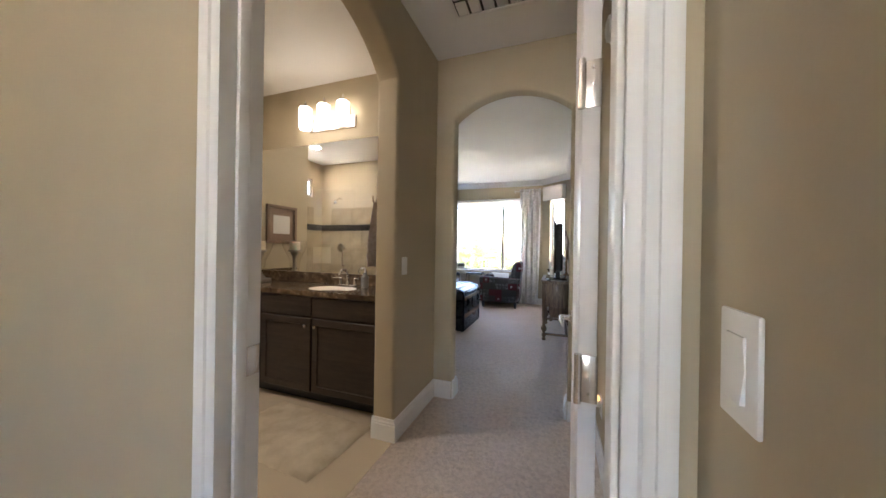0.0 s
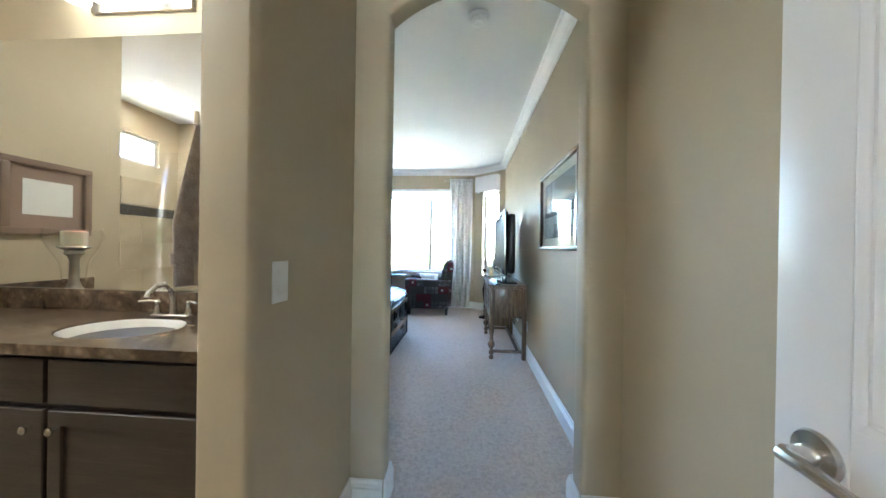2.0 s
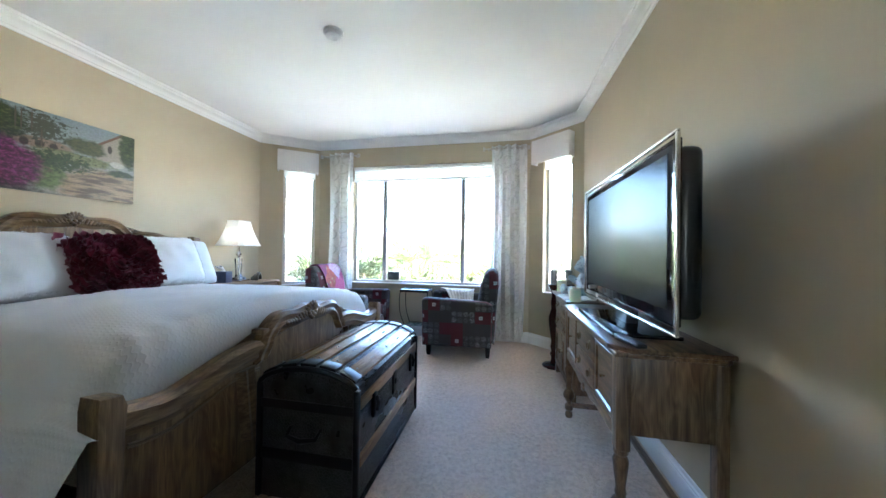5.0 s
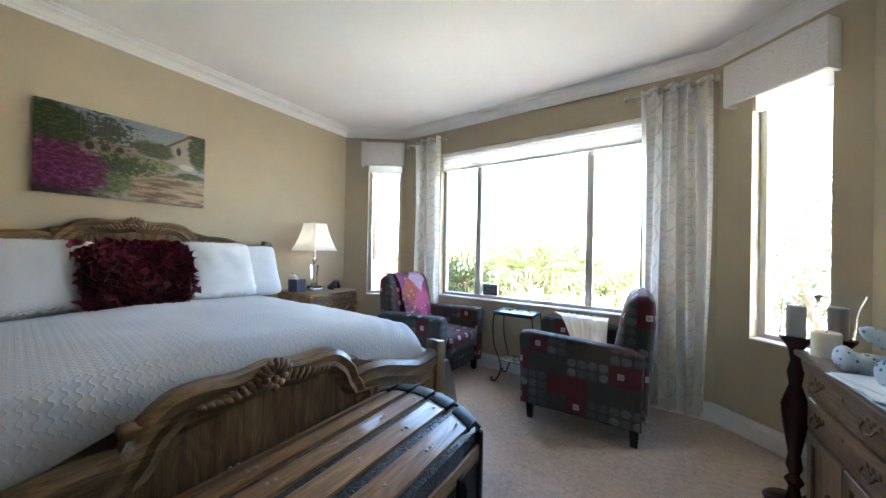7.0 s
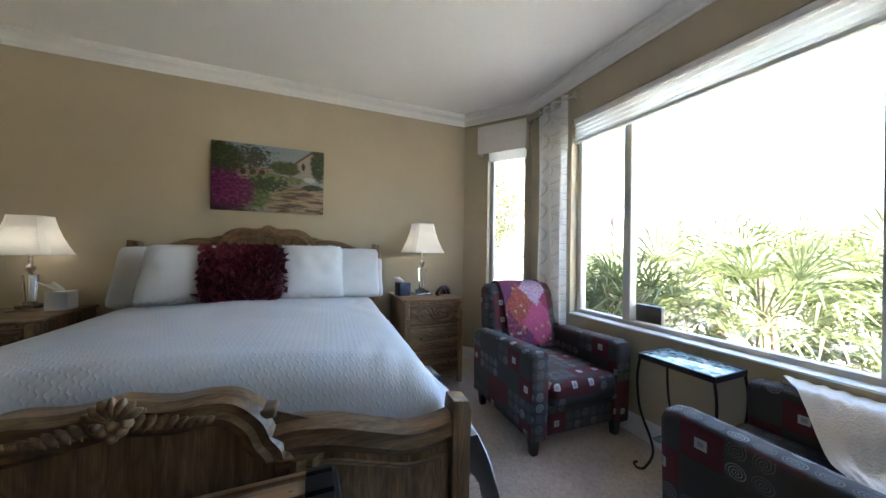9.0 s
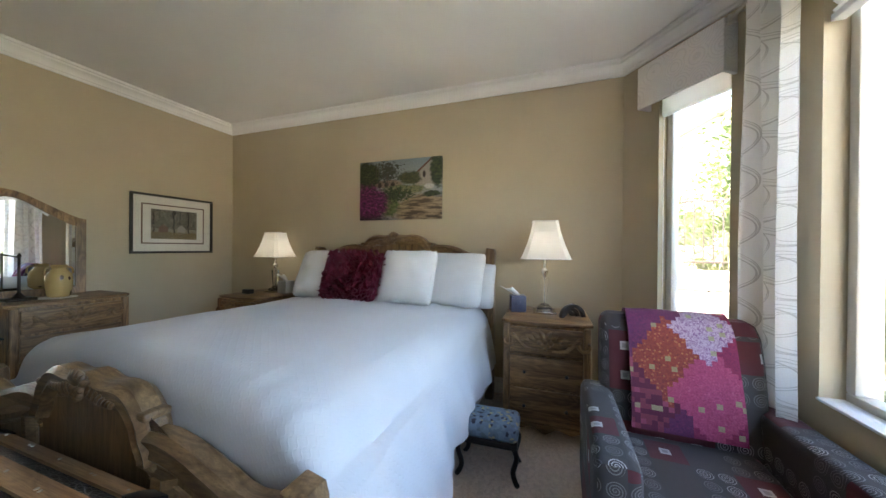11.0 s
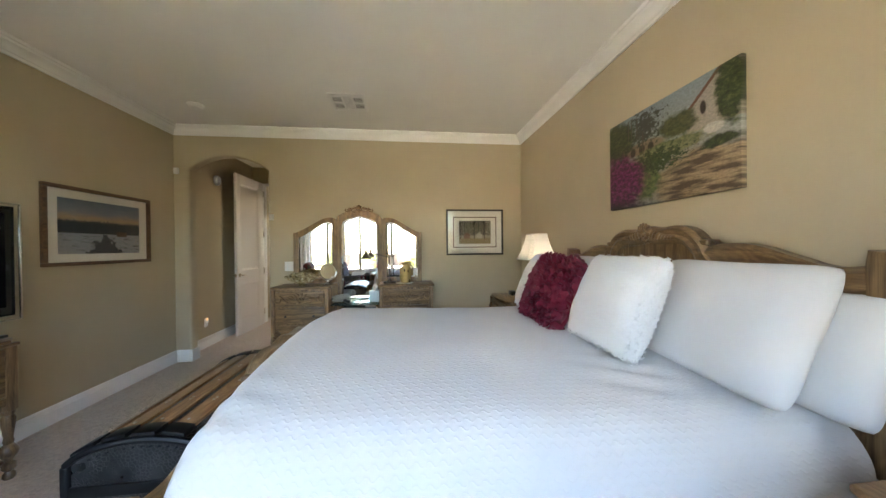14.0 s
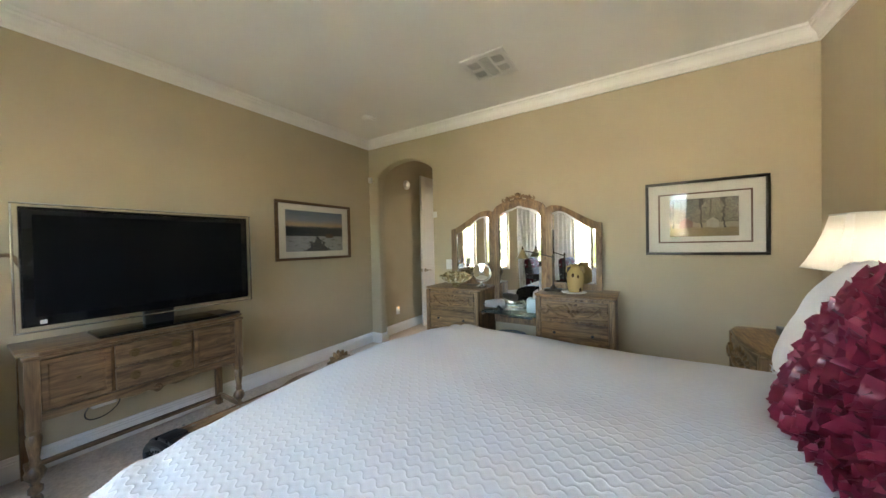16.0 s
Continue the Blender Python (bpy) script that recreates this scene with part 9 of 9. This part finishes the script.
def fence():
    f = thing("iron_fence", "bronze-painted iron picket fence on a block wall", "fence", Matrix.Translation(A0) @ pose(0, 0, 0, 0, 0, angA))
    for z in (FZ + 0.10, FZ + 1.02):
        part("rail", box((0, -0.015, z), (LENA, 0.015, z + 0.03), 0.003), M_FENCE, f)
    pk = mesh_of("picket", box((-0.008, -0.008, 0), (0.008, 0.008, 1.02)), M_FENCE, 0)
    n = int(LENA / 0.115)
    for i in range(n):
        part("picket", pk, None, f, at=Matrix.Translation((0.06 + i * 0.115, 0, FZ + 0.04)))
    ps = mesh_of("post", box((-0.045, -0.045, 0), (0.045, 0.045, 1.18), 0.006), M_FENCE)
    for i in range(int(LENA / 2.3) + 1):
        part("post", ps, None, f, at=Matrix.Translation((0.03 + i * 2.3, 0, FZ - 0.02)))


fence()


# neighbours' houses, far across the gardens
M_ROOF = paint("roof_tile_brown", (0.20, 0.11, 0.08), 0.9, 12, 0.5, 0.25)


def house(m, w, dp, h, rise, label):
    d = thing("neighbour_house", label, "house", m, "houses across the gardens")
    part("wall", box((-w / 2, -dp / 2, 0), (w / 2, dp / 2, h)), M_STUCCO, d, smooth=0)
    part("gable", prism([(-w / 2, h), (w / 2, h), (0, h + rise)], "y", -dp / 2 + 0.01, dp / 2 - 0.01), M_STUCCO, d, smooth=0)
    for s in (1, -1):
        rf = prism([(0, h + rise + 0.22), (s * (w / 2 + 0.5), h - 0.5 * rise / (w / 2) + 0.22), (s * (w / 2 + 0.5), h - 0.5 * rise / (w / 2)), (0, h + rise)], "y", -dp / 2 - 0.4, dp / 2 + 0.4)
        part("roof", rf, M_ROOF, d, "brown tiled roof slope", smooth=0)
    for x in (-w * 0.25, w * 0.25):
        wf = part("window", box((x - 0.6, -dp / 2 - 0.05, 0.9), (x + 0.6, -dp / 2 + 0.02, 2.2)), M_TRIM, d, smooth=0)
        part("pane", box((x - 0.5, -dp / 2 - 0.06, 1.0), (x + 0.5, -dp / 2 - 0.051, 2.1)), M_BLACK, wf, smooth=0)


house(pose(-4.7, 37, -0.3, 0, 0, 4), 6.4, 9, 2.7, 2.1, "tan stucco house with a gabled tile roof")
house(pose(-13.0, 38, -0.3, 0, 0, 70), 8, 11, 2.3, 0.9, "tan stucco house with a brown tile roof")
house(pose(-17.0, 14, 0.4, 0, 0, 80), 10, 9, 3.4, 2.6, "stucco house with a red-brown tile roof")
house(pose(11.0, 32, -0.3, 0, 0, -8), 10, 9, 3.0, 2.4, "tan stucco house with a brown tile roof")


def far_fence():
    f = thing("wooden_fence", "low brown board fence across the far garden", "fence", pose(-16, 26.5, -0.25))
    bd_ = mesh_of("board", box((0, 0, 0), (0.29, 0.03, 1.05), 0.004), M_FENCE)
    for i in range(110):
        part("board", bd_, None, f, at=Matrix.Translation((i * 0.3, 0.01 * (i % 2), 0)))
    for z in (0.25, 0.8):
        part("rail", box((0, 0.04, z), (33, 0.08, z + 0.08)), M_FENCE, f, smooth=0)


far_fence()
single("irrigation_box", box((-0.09, -0.02, 0), (0.09, 0.02, 0.12), 0.006), M_BLACK, "small dark sensor box on the window frame", "sensor", pose(-2.06, 7.615, 0.742))

# stones at the foot of the planting
rs = random.Random(77)
st_m = paint("garden_stone", (0.42, 0.37, 0.31), 0.9, 18, 0.5, 0.25)
stone_meshes = []
for k in range(5):
    t = bmesh.new()
    bmesh.ops.create_icosphere(t, subdivisions=2, radius=1)
    for v in t.verts:
        v.co *= 1 + 0.28 * noise.noise(v.co * 1.3 + Vector((k * 7, 0, 0)))
    stone_meshes.append(mesh_of("garden_stone", t, st_m, 60))
for i in range(90):
    x, y = rs.uniform(-3.9, -0.3), rs.uniform(7.85, 9.4)
    r = rs.uniform(0.03, 0.09)
    o = new("garden_stone", stone_meshes[i % 5])
    o.matrix_world = Matrix.Translation((x, y, -0.25 + r * 0.4)) @ pose(0, 0, 0, 0, 0, rs.uniform(0, 360)) @ Matrix.Diagonal((r * 1.3, r, r * 0.7, 1))
    tagged(o, "rounded pale garden stone in the gravel", "stone", "garden stones")

# ---- pieces last: shower tiles and wall blocks ----
shower_tiles()
wb = new("retaining_wall")
tagged(wb, "split-face block retaining wall under the fence", "wall", kind="structure")
wb.matrix_world = Matrix.Translation(A0) @ pose(0, 0, 0, 0, 0, angA)
blk_meshes = []
for k in range(3):
    t = box((0, -0.1, 0), (0.395, 0.1, 0.145), 0.012, 1)
    for v in t.verts:
        v.co.y += 0.006 * noise.noise(v.co * 9 + Vector((k * 5, 0, 0)))
    blk_meshes.append(mesh_of("block", t, M_BLOCK, 0))
for r in range(9):
    for c in range(int(LENA / 0.4)):
        part("block", blk_meshes[(r + c) % 3], None, wb, at=Matrix.Translation((c * 0.4 + (0.2 if r % 2 else 0) - 0.1, 0.004 * ((c * 7 + r * 3) % 4), FZ - 0.005 - (r + 1) * 0.15)))
